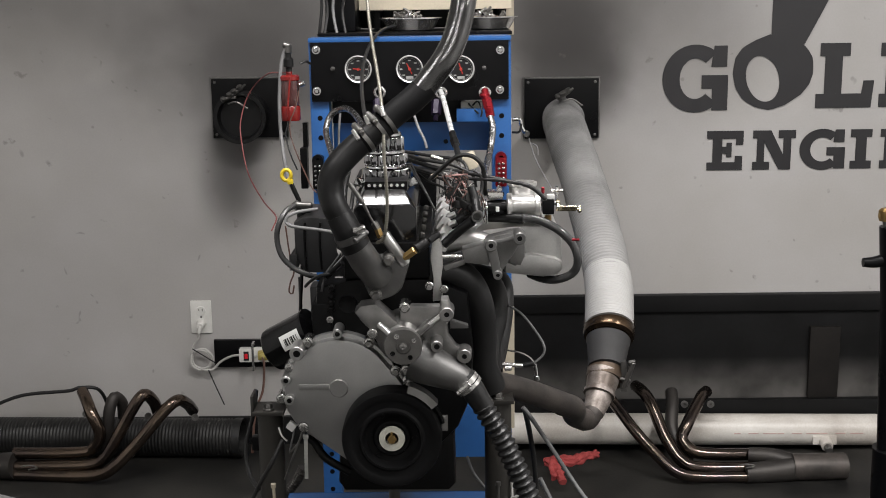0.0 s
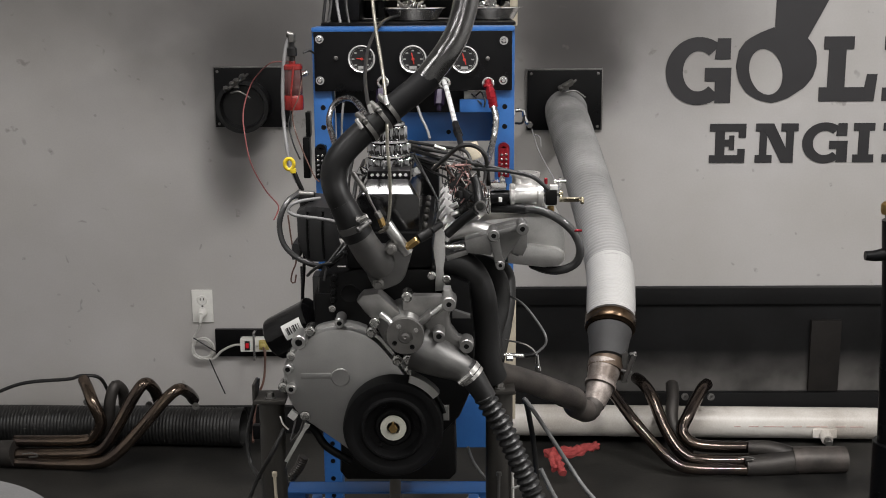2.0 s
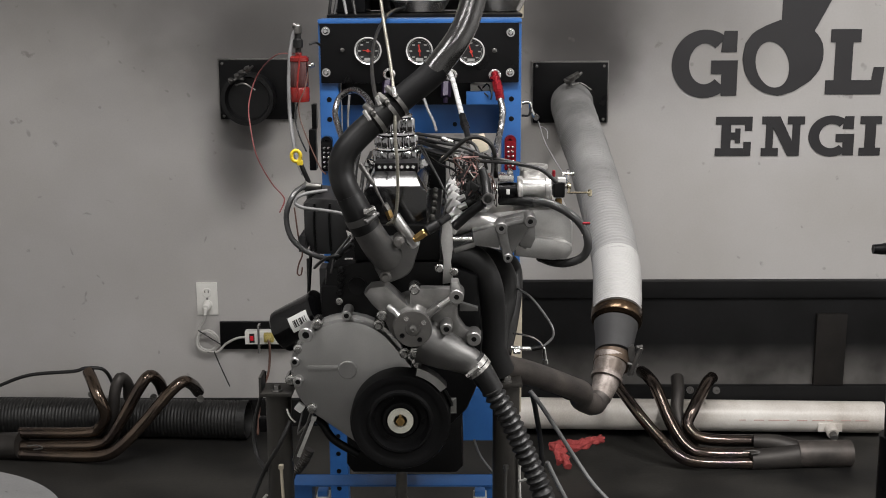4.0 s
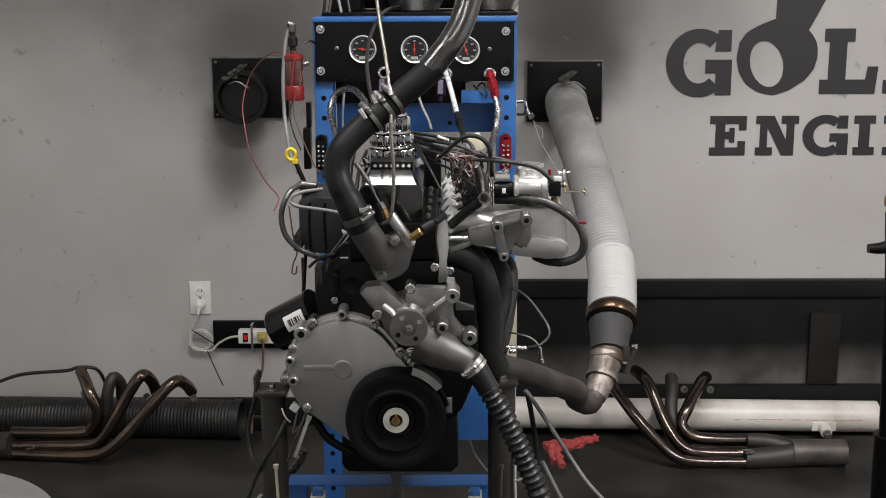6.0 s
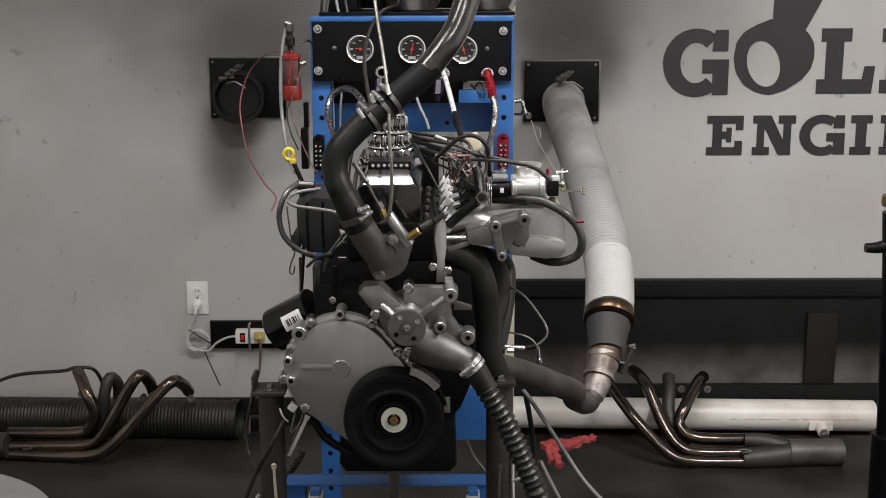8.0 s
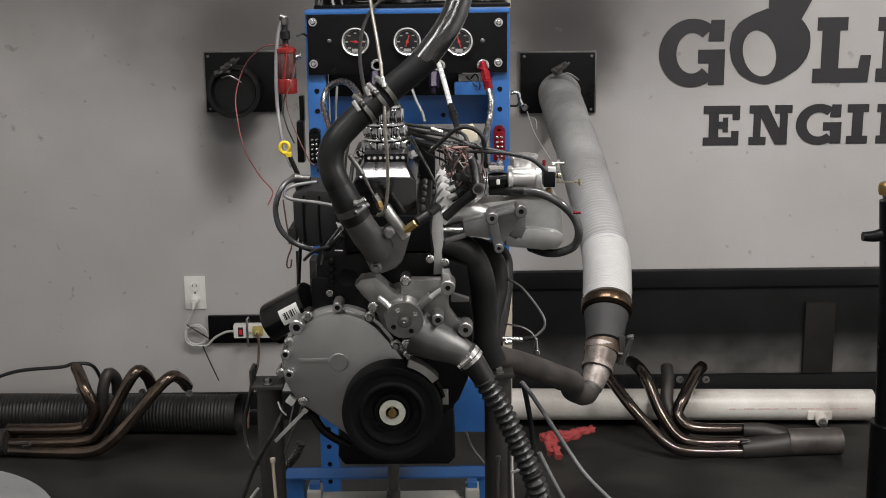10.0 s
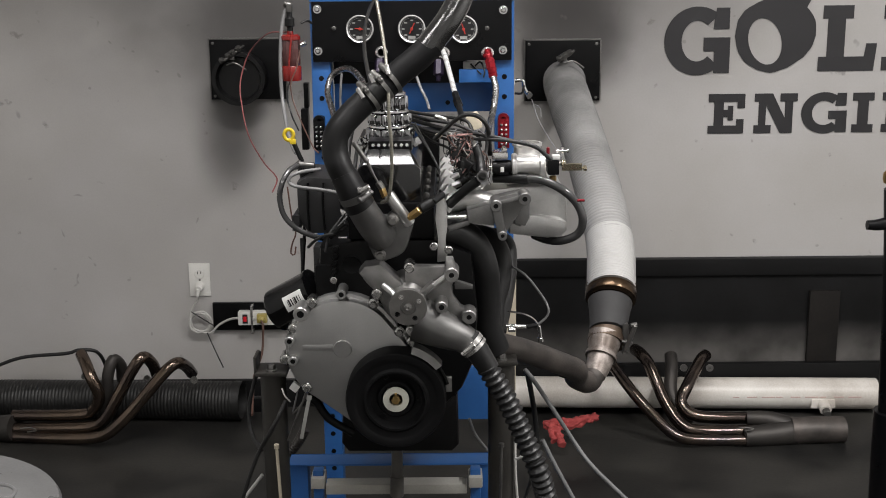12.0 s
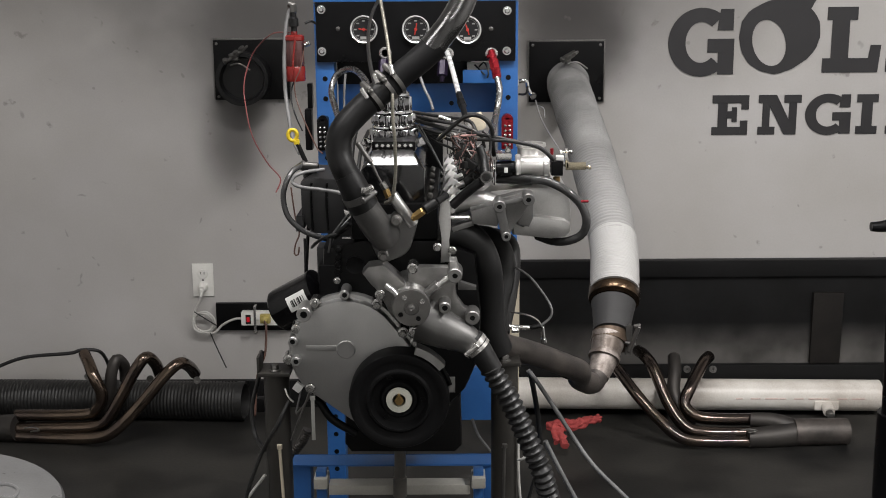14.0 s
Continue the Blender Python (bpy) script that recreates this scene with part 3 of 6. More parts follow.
def vent_plates():
    for side, (x0, x1, z0, z1) in {"capped": (-0.778, -0.525, 1.108, 1.309),
                                   "open": (0.286, 0.537, 1.092, 1.295)}.items():
        t = thing("vent_plate", ((x0 + x1) / 2, 3.85, z0), "black steel exhaust port plate screwed to the sooty wall", "vent", "exhaust port plates")
        part("plate", box((x0, 3.834, z0), (x1, 3.8495, z1), 0.002), PANEL, t)
        # lighter strips added to draw the plate's edge highlights
        lip = joined(box((x0 - 0.004, 3.838, z1 - 0.001), (x1 + 0.004, 3.849, z1 + 0.005), 0.001), box((x1 + 0.0005, 3.838, z0), (x1 + 0.005, 3.849, z1), 0.001), box((x0 - 0.004, 3.838, z0), (x0 - 0.0005, 3.849, z1), 0.001))
        part("edge_strip", lip, STEEL, t)
        for x in (x0 + 0.012, x1 - 0.012):
            for z in (z0 + 0.012, z1 - 0.012):
                part("screw", hexbolt((x, 3.8335, z), 0.004, 0.004), STEEL, t)
        if side == "capped":
            c = (-0.67, 3.8, 1.185)
            part("port_collar", lathe([(0, 0.02), (0.062, 0.02), (0.066, 0), (0.082, 0), (0.085, 0.004), (0.085, 0.075), (0.088, 0.08), (0.088, 0.09), (0.075, 0.09), (0.068, 0.06), (0, 0.06)],
                                      (c[0], 3.833, c[2]), (0, -1, 0), 48), RUBBER, t, "black round port with a rubber cap")
            k = (-0.685, 3.77, 1.264)
        else:
            k = (0.412, 3.79, 1.25)
        size = 1.0 if side == "capped" else 0.62
        a, b = Vector((k[0] - 0.04 * size, 3.74, k[2] - 0.026 * size)), Vector((k[0] + 0.028 * size, 3.74, k[2] + 0.02 * size * size))
        knuckles = [lathe([(0, 0), (0.009, 0.001), (0.011, 0.004), (0.011, 0.010), (0.006, 0.013), (0, 0.013)], a.lerp(b, f) + Vector((0, 0, 0.002)), (0.3 - f, -0.4, 1), 8) for f in (0.06, 0.4, 0.62, 0.92)]
        part("latch", joined(rod(a, b, 0.006, sides=10), *knuckles,
                             rod(b, b + Vector((0.012, 0.0, 0.012)), 0.004, sides=8),
                             tube([a + Vector((0.02, -0.004, -0.006)), a + Vector((0.05, -0.008, 0.0)), a + Vector((0.085, -0.004, -0.022))], 0.003, 0.006, 8),
                             box((k[0] - 0.014, 3.745, k[2] - 0.016), (k[0] + 0.006, 3.836, k[2] - 0.004), 0.002)), STEEL, t, "steel over-centre latch")


vent_plates()


def exhaust_duct():
    t = thing("exhaust_duct", (0.446, 2.8, 0.615), "grey ribbed flexible duct hanging from the sooty wall port", "duct")
    line = [(0.419, 3.833, 1.162), (0.415, 3.77, 1.149), (0.416, 3.6, 1.112), (0.436, 3.3, 1.005), (0.454, 3.08, 0.898), (0.46, 2.95, 0.829), (0.461, 2.9, 0.786)]
    hose = tube(line, (0.067, 0.0615), sides=40, rib=(0.0118, 0.0036))
    for v in hose.verts:  # the duct is dented and its ribs are uneven
        v.co += noise.noise_vector(v.co * 9) * 0.003 + noise.noise_vector(v.co * 26) * 0.001
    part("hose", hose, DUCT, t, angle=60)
    part("cuff", tube([(0.46, 2.935, 0.82), (0.458, 2.88, 0.789), (0.454, 2.84, 0.762), (0.447, 2.78, 0.717)], 0.064, sides=40, rib=(0.0085, 0.0007)), SLEEVE, t, "white end cuff")
    way = Vector((0.437, 2.735, 0.66)) - Vector((0.451, 2.81, 0.724))
    part("clamp", lathe([(0.0645, -0.008), (0.0668, -0.006), (0.0675, 0.008), (0.066, 0.011), (0.0675, 0.014), (0.067, 0.034), (0.0655, 0.038), (0.058, 0.040)], (0.45, 2.8, 0.719), way, 48), BAND_BRASS, t, "brown heat-stained clamp band")
    part("rubber_sleeve", lathe([(0.058, 0), (0.0572, 0.008), (0.0545, 0.02), (0.049, 0.062), (0.0478, 0.09), (0.04, 0.092)], (0.444, 2.775, 0.684), way, 40), GREYSLEEVE, t)
    part("reducer", tube([(0.425, 2.7, 0.616), (0.413, 2.67, 0.589), (0.402, 2.64, 0.566), (0.387, 2.608, 0.542)], (0.044, 0.0265), sides=32), SCALE, t, "scaly heat-stained reducer cone")
    part("cone_band", tube([(0.431, 2.715, 0.623), (0.423, 2.69, 0.601)], 0.047, sides=36), RUSTBAND, t)
    part("cone_ring", tube([(0.409, 2.657, 0.582), (0.406, 2.65, 0.575)], 0.0405, sides=36), SCALE, t)
    part("toggle_clamp", joined(box((0.466, 2.68, 0.652), tuple(Vector((0.479, 2.68, 0.576)) + Vector((0, 0.02, 0))), 0.002),
                                rod((0.472, 2.67, 0.587), (0.494, 2.66, 0.658), 0.006, sides=10), rod((0.481, 2.66, 0.658), (0.498, 2.66, 0.661), 0.005, sides=8),
                                rod((0.46, 2.67, 0.613), (0.489, 2.67, 0.607), 0.004, sides=8)), STEEL, t, "steel toggle clamp")


exhaust_duct()


def outlet():
    x0, x1, z0, z1 = -0.895, -0.821, 0.414, 0.532
    t = thing("wall_outlet", ((x0 + x1) / 2, 3.85, z0), "white duplex wall outlet with a cord plugged in", "outlet")
    part("cover_plate", box((x0, 3.843, z0), (x1, 3.8495, z1), 0.002), PLASTIC, t)
    cx = (x0 + x1) / 2
    for dz in (0.022, -0.022):
        cz = (z0 + z1) / 2 + dz
        s = part("socket", lathe([(0, 0.003), (0.016, 0.003), (0.0175, 0), (0.0175, -0.003)], (cx, 3.8425, cz), (0, -1, 0), 24), PLASTIC, t)
        for dx in (-0.006, 0.006):
            part("slot", box((cx + dx - 0.0012, 3.8385, cz), (cx + dx + 0.0012, 3.8397, cz + 0.009), 0), WIRE, s)
    part("screw", hexbolt((cx, 3.8428, (z0 + z1) / 2), 0.003, 0.002), STEEL, t)
    cord = thing("extension_cord", (-0.876, 3.84, 0.267), "white power cord coiled and tied against the wall", "cord")
    cz = (z0 + z1) / 2 - 0.022
    part("plug", joined(rod((cx, 3.838, cz), (cx, 3.81, cz - 0.004), 0.016, 0.012, 20), rod((cx, 3.815, cz - 0.004), (cx - 0.004, 3.81, cz - 0.03), 0.008, 0.005, 14)), PLASTIC, cord)
    c = Vector((-0.859, 3.82, 0.323))
    turns = [(cx - 0.004, 3.81, cz - 0.028), (-0.867, 3.815, 0.404), (-0.888, 3.82, 0.367)]
    for k in range(26):
        a = radians(165 + k * 45)
        r = 0.037 + 0.004 * math.sin(k * 1.3)
        turns.append((c.x + r * math.cos(a), c.y - 0.004 * math.cos(k * 0.9), c.z + r * math.sin(a)))
    turns += [(-0.831, 3.82, 0.283), (-0.793, 3.82, 0.314), (-0.751, 3.815, 0.336), (-0.714, 3.81, 0.341)]
    part("cable", tube(turns, 0.0042, 0.005, 10), WIRE_WHITE, cord)
    part("cable_tie", tube([(-0.886, 3.8, 0.369), (-0.847, 3.795, 0.345), (-0.809, 3.8, 0.318)], 0.0022, 0.01, 8), WIRE, cord)
    part("cable_tie", tube([(-0.833, 3.8, 0.291), (-0.811, 3.79, 0.24), (-0.779, 3.78, 0.168)], 0.0022, 0.01, 8), WIRE, cord)
    board = part("mounting_board", box((-0.816, 3.832, 0.29), (-0.453, 3.8495, 0.39), 0.002), PANEL)
    tagged(board, "black painted board carrying a power strip", "board")
    x0, x1, z0, z1 = -0.722, -0.53, 0.318, 0.366
    s = thing("power_strip", ((x0 + x1) / 2, 3.831, z0), "white power strip with a lit red switch on a black board", "power strip")
    part("body", box((x0, 3.795, z0), (x1, 3.831, z1), 0.006), PLASTIC, s)
    zc = (z0 + z1) / 2
    part("switch_well", box((x0 + 0.017, 3.792, zc - 0.0165), (x0 + 0.035, 3.7955, zc + 0.0165), 0.001), WIRE, s)
    part("switch", box((x0 + 0.0205, 3.789, zc - 0.009), (x0 + 0.0315, 3.7925, zc + 0.009), 0.002), SWITCH, s, "glowing red rocker switch")
    part("lamp", rod((x0 + 0.058, 3.796, zc), (x0 + 0.058, 3.791, zc), 0.005, sides=12), LABEL, s)
    part("strap", box((x0 + 0.046, 3.79, z0 - 0.03), (x0 + 0.054, 3.832, z1 + 0.022), 0.001), BRIGHT, s)
    y = thing("yellow_plug", (-0.631, 3.77, 0.354), "yellow plug in the power strip with a brown cord hanging down", "plug")
    px = (-0.634, 3.79, 0.348)
    part("plug_body", joined(box((px[0] - 0.018, 3.77, px[2] - 0.016), (px[0] + 0.018, 3.794, px[2] + 0.016), 0.006),
                             lathe([(0.012, 0), (0.011, 0.012), (0.006, 0.016), (0, 0.016)], (px[0], 3.771, px[2]), (0, -1, 0), 16)), PLUGYELLOW, y)
    part("cable", tube([(px[0], 3.758, px[2]), (-0.627, 3.75, 0.323), (-0.63, 3.72, 0.24), (-0.639, 3.6, 0.201), (-0.619, 3.4, 0.137)], 0.0042, 0.01, 8), WIRE_BROWN, y)


outlet()


# ---- on the floor by the wall ----
def header_left():
    t = thing("exhaust_header", (-1.177, 3.6, -0.017), "heat-blued steel exhaust header lying on the floor over a black hose", "exhaust header", "spare exhaust headers")
    Y = 3.56
    part("tube", tube([(-1.22, 3.6, 0.282), (-1.196, 3.56, 0.265), (-1.167, 3.52, 0.225), (-1.146, 3.52, 0.162), (-1.171, 3.53, 0.112), (-1.22, 3.54, 0.088), (-1.451, 3.55, 0.083)], 0.0198, 0.01, 20), STRAW, t)
    part("tube", tube([(-1.093, 3.62, 0.184), (-1.089, 3.6, 0.239), (-1.105, 3.57, 0.271), (-1.12, 3.55, 0.225), (-1.129, 3.55, 0.161), (-1.159, 3.56, 0.098)], 0.0195, 0.01, 20), COLLECT, t)
    part("tube", tube([(-0.972, 3.62, 0.193), (-0.978, 3.58, 0.254), (-0.996, 3.53, 0.292), (-1.033, 3.51, 0.245), (-1.081, 3.5, 0.16), (-1.128, 3.5, 0.085), (-1.177, 3.51, 0.057), (-1.28, 3.52, 0.049), (-1.448, 3.53, 0.044)], 0.0198, 0.01, 20), STRAW, t)
    part("tube", tube([(-0.864, 3.66, 0.19), (-0.869, 3.6, 0.236), (-0.885, 3.53, 0.271), (-0.93, 3.5, 0.237), (-1.008, 3.47, 0.148), (-1.086, 3.46, 0.07), (-1.145, 3.47, 0.036), (-1.252, 3.5, 0.0205), (-1.447, 3.52, 0.0205)], 0.0198, 0.01, 20), STRAW, t)
    part("collector", tube([(-1.439, 3.53, 0.047), (-1.482, 3.54, 0.042), (-1.584, 3.55, 0.036), (-1.822, 3.56, 0.029)], (0.046, 0.04), 0.01, 28), COLLECT, t)
    for p in ((-1.214, 3.6, 0.204), (-1.009, 3.62, 0.186), (-0.849, 3.62, 0.18)):
        part("flange_tab", lathe([(0.012, 0), (0.012, 0.006), (0.005, 0.006), (0.005, 0)], p, (0.2, -1, 0.2), 20), STEEL, t)
    part("spring_clip", tube([(-1.4, 3.47, 0.068), (-1.366, 3.465, 0.073), (-1.346, 3.465, 0.063), (-1.377, 3.465, 0.058)], 0.0025, 0.006, 8), STEEL, t)


def header_right():
    t = thing("exhaust_header", (0.965, 3.5, 0.002), "heat-tinted steel exhaust header with a sooty collector on the floor", "exhaust header", "spare exhaust headers")
    part("tube", tube([(0.568, 3.62, 0.227), (0.581, 3.6, 0.213), (0.637, 3.52, 0.15), (0.703, 3.46, 0.085), (0.76, 3.43, 0.042), (0.837, 3.43, 0.025), (1.006, 3.44, 0.019)], 0.0185, 0.01, 20), HEADER, t)
    part("tube", tube([(0.668, 3.74, 0.235), (0.68, 3.68, 0.238), (0.702, 3.62, 0.213), (0.74, 3.54, 0.121), (0.787, 3.48, 0.059), (0.852, 3.46, 0.044), (1.031, 3.47, 0.038)], 0.0205, 0.01, 20), HEADER, t)
    part("tube", tube([(0.789, 3.72, 0.218), (0.782, 3.66, 0.192), (0.771, 3.6, 0.132), (0.796, 3.56, 0.077), (0.84, 3.54, 0.052)], 0.022, 0.01, 20), COLLECT, t)
    part("tube", tube([(0.906, 3.7, 0.227), (0.878, 3.66, 0.217), (0.822, 3.58, 0.159), (0.797, 3.55, 0.111), (0.831, 3.52, 0.078), (0.911, 3.52, 0.067), (1.026, 3.53, 0.061), (1.14, 3.53, 0.048)], 0.0205, 0.01, 20), HEADER, t)
    part("collector", tube([(1.014, 3.52, 0.064), (1.084, 3.5, 0.065), (1.154, 3.48, 0.048)], (0.0245, 0.032), 0.01, 24), COLLECT, t)
    part("collector", tube([(0.986, 3.45, 0.027), (1.066, 3.46, 0.028), (1.157, 3.47, 0.036)], (0.033, 0.042), 0.01, 24), COLLECT, t)
    part("outlet_pipe", tube([(1.146, 3.47, 0.04), (1.216, 3.47, 0.041), (1.32, 3.48, 0.038)], 0.044, 0.01, 28, wall=0.002), EXHAUST, t, "soot-brown round outlet pipe")
    for p in ((0.823, 3.66, 0.195), (0.912, 3.66, 0.194)):
        part("flange_tab", joined(lathe([(0.0125, 0), (0.0125, 0.006), (0.005, 0.006), (0.005, 0)], p, (0, -1, 0.2), 20)), STEEL, t)
    part("spring_clip", tube([(0.956, 3.425, 0.065), (0.984, 3.42, 0.072), (1.01, 3.42, 0.066), (0.981, 3.42, 0.059)], 0.0025, 0.006, 8), STEEL, t)


header_left()
header_right()


def floor_things():
    t = thing("flexible_hose", (-1.175, 3.74, 0.01), "thick black corrugated hose lying along the wall", "hose")
    part("hose", tube([(-2.6, 3.74, 0.072), (-1.578, 3.75, 0.07), (-1.171, 3.74, 0.067), (-0.869, 3.73, 0.066), (-0.708, 3.72, 0.066)], 0.0665, sides=36, rib=(0.012, 0.0012), wall=0.004), DUSTHOSE, t)
    part("end_ring", tube([(-0.732, 3.722, 0.066), (-0.706, 3.72, 0.066)], 0.069, 0.004, 36, ends=False), DUSTHOSE, t)
    cable = thing("black_cable", (-1.363, 3.7, 0.246), "loose black cable over the spare header", "cable")
    part("cable", tube([(-1.543, 3.6, 0.228), (-1.424, 3.6, 0.271), (-1.27, 3.6, 0.285), (-1.23, 3.6, 0.296), (-1.176, 3.62, 0.285), (-1.161, 3.66, 0.227), (-1.175, 3.72, 0.154)], 0.006, 0.01, 10), WIRE, cable)
    p = thing("pvc_pipe", (0.922, 3.75, 0.012), "white plastic drain pipe with a saddle tap along the wall", "pipe")
    part("pipe", tube([(0.225, 3.74, 0.084), (0.919, 3.74, 0.074), (1.514, 3.74, 0.066)], 0.0545, 0.05, 40, wall=0.005), PVC, p)
    c = Vector((1.317, 3.7, 0.05))
    part("saddle", joined(box(c + Vector((-0.042, -0.02, -0.016)), c + Vector((0.042, 0.02, 0.016)), 0.006),
                          rod(c + Vector((0, -0.015, 0)), c + Vector((0, -0.05, -0.012)), 0.02, sides=20)), PVC, p)
    part("tap", rod(c + Vector((0, -0.045, -0.01)), c + Vector((0, -0.07, -0.018)), 0.013, sides=12), STEEL, p)
    for k in range(9):
        x = 1.003 + k * 0.05
        part("print_mark", box((x, 3.6842, 0.0752 - k * 0.0004), (x + 0.022 + 0.012 * (k % 3), 3.6866, 0.0778 - k * 0.0004), 0), PRINT, p, "faint red printed mark")
    # crumpled rag in rigid folds
    r = thing("shop_rag", (0.41, 3.4, 0.047), "crumpled red shop rag dropped on the dark floor", "rag")
    for line, rad in (([(0.337, 3.45, 0.082), (0.367, 3.43, 0.097), (0.415, 3.42, 0.105), (0.469, 3.44, 0.106), (0.506, 3.46, 0.107)], 0.016),
                      ([(0.34, 3.44, 0.086), (0.362, 3.4, 0.082), (0.374, 3.36, 0.071), (0.381, 3.32, 0.057)], 0.014),
                      ([(0.357, 3.42, 0.098), (0.35, 3.38, 0.079), (0.359, 3.34, 0.063)], 0.011), ([(0.379, 3.42, 0.094), (0.411, 3.41, 0.093), (0.45, 3.43, 0.1)], 0.015)):
        bm = tube([(x, y + 0.03, z) for x, y, z in line], rad * 0.95, 0.004, 28)
        bm.normal_update()
        for v in bm.verts:
            ridge = 0.5 - abs(noise.noise(v.co * Vector((34, 34, 52))))
            v.co += v.normal * ((ridge - 0.3) * 0.015 + noise.noise(v.co * 80) * 0.004)
            v.co.z = max(v.co.z * 0.8, 0.002)
        part("fold", bm, RAG, r, angle=60)
    d = thing("round_tub", (-1.14, 2.2, 0), "round grey plastic tub with a pale lid", "tub")
    z = 0.402
    part("body", lathe([(0.22, 0), (0.235, 0.01), (0.265, z - 0.04), (0, z - 0.04)], (-1.14, 2.2, 0), (0, 0, 1), 56), GREYPL, d)
    part("lid", lathe([(0.272, z - 0.05), (0.284, z - 0.045), (0.285, z - 0.012), (0.278, z - 0.002), (0.262, z), (0.25, z - 0.004), (0.12, z + 0.004), (0, z + 0.006)],
                      (-1.175, 2.2, 0.008), (0.1, 0, 1), 64), GREYPL, d, "pale lid set on askew")
    part("lid_ridge", tube([(-1.003, 2.2, 0.438), (-0.963, 2.2, 0.445), (-0.931, 2.18, 0.442), (-0.925, 2.14, 0.442), (-0.953, 2.14, 0.442)], 0.004, 0.006, 8), GREYPL, d)
    s = thing("tool_stand", (1.098, 2.5, 0), "black upright tool stand with an amber knob and a side arm", "stand")
    part("post", tube([(1.106, 2.5, 0.0), (1.081, 2.5, 0.756), (1.064, 2.5, 1.033)], 0.027, 0.03, 24), PANEL, s)
    part("lower_post", rod((1.113, 2.5, 0), (1.104, 2.5, 0.485), 0.05), PANEL, s)
    part("arm", tube([(1.003, 2.5, 0.947), (1.027, 2.5, 0.947), (1.053, 2.5, 0.952), (1.098, 2.5, 0.965)], (0.011, 0.02), 0.01, 20), PANEL, s)
    part("neck", rod((1.053, 2.5, 1.033), (1.052, 2.5, 1.05), 0.009), STEEL, s)
    part("knob", lathe([(0, 0), (0.014, 0.002), (0.017, 0.012), (0.016, 0.026), (0.01, 0.032), (0, 0.033)], (1.049, 2.5, 1.044), (0, 0, 1), 28), BRASS, s, "amber knob")


floor_things()


# ---- the engine ----
def engine():
    t = thing("engine", (-0.094, 2.2, 0.52), "black inline engine on a test stand with bare aluminium front covers", "engine")
    # block, head and sump
    part("block", joined(prism(xz((-0.224, 1.99, 1.024), (-0.149, 1.99, 1.041), (-0.003, 1.99, 1.04), (0.069, 1.99, 1.011), (0.08, 1.99, 0.887), (0.073, 1.99, 0.795), (0.048, 1.99, 0.736), (0.016, 1.99, 0.703), (-0.158, 1.99, 0.702), (-0.213, 1.99, 0.738), (-0.234, 1.99, 0.889)), 1.99, 2.66, 0.012),
                         box((-0.233, 1.985, 0.913), (-0.194, 2.5, 0.992), 0.004)), BLACK, t)
    part("cylinder_head", box((-0.168, 1.985, 1.042), (-0.003, 2.66, 1.111), 0.006), BLACK, t)
    part("sump", joined(prism(xz((-0.152, 2, 0.722), (0.005, 2, 0.733), (-0.013, 2, 0.661), (-0.143, 2, 0.652)), 2.0, 2.5, 0.012),
                        prism(xz((-0.199, 2.1, 0.685), (0.039, 2.1, 0.683), (0.042, 2.1, 0.571), (0.028, 2.1, 0.556), (-0.191, 2.1, 0.557), (-0.204, 2.1, 0.575)), 2.1, 2.27, 0.012),
                        tube([(-0.265, 2, 0.72), (-0.241, 1.99, 0.712), (-0.216, 1.985, 0.678), (-0.168, 1.985, 0.647)], 0.008, 0.008, 12)), SUMP, t)
    # valve cover with a chamfered nose
    cover = part("valve_cover", valve_cover(), GLOSS, t, "gloss black valve cover with a chamfered front")
    for k in range(7):
        p = Vector((-0.119, 2.036, 1.215)).lerp(Vector((-0.054, 2.036, 1.215)), k / 6)
        part("screw", lathe([(0, 0.004), (0.003, 0.004), (0.0042, 0.002), (0.0042, -0.002)], p, (0, -1, 0.25), 12), BRIGHT, cover)
    for k in range(8):
        f = k / 7
        p = Vector((-0.014, 2.03, 1.097)).lerp(Vector((-0.014, 2.6, 1.089)), f)
        part("cover_bolt", joined(hexbolt(p, 0.006, 0.012, (0.35, -0.5, 1)), rod(p + Vector((0.004, 0, -0.018)), p, 0.004, sides=10)), BRIGHT, t)
        q = Vector((-0.022, 2.02, 1.103)).lerp(Vector((-0.022, 2.6, 1.095)), f)
        part("rocker_stud", lathe([(0.005, -0.02), (0.005, 0), (0.0072, 0.002), (0.0072, 0.006), (0.0045, 0.008), (0.0045, 0.013), (0.006, 0.015), (0.006, 0.02), (0.004, 0.024), (0, 0.024)], q, (0.25, -0.2, 1), 16), STEEL, t)
    part("breather_plate", box((-0.129, 2.037, 1.204), (-0.045, 2.3, 1.223), 0.003), PANEL, cover)
    # chromed breather stack
    base = Vector((-0.091, 2.13, 1.214))
    for k, (r, h) in enumerate(((0.044, 0.030), (0.040, 0.029), (0.034, 0.034))):
        z = sum(((0.030, 0.029, 0.034)[:k]))
        part("breather_tier", lathe([(0, 0.001), (r * 0.95, 0.001), (r, 0.003), (r, h - 0.009), (r * 0.95, h - 0.007), (0, h - 0.007)], base + Vector((0.0, 0, z)), (0, 0, 1), 112, flute=(14, 0.10, 0.03)), SMOKE, t, "chrome fluted breather")
        # black ring standing for the shade between tiers
        part("breather_neck", lathe([(r * 0.78, h - 0.008), (r * 0.78, h + 0.004)], base + Vector((0.0, 0, z)), (0, 0, 1), 40), PANEL, t)
        part("breather_rim", lathe([(r * 0.9, 0), (r * 0.96, 0.002), (r * 0.96, 0.005), (r * 0.9, 0.007)], base + Vector((0.0, 0, z + h - 0.006)), (0, 0, 1), 48), CHROME, t)
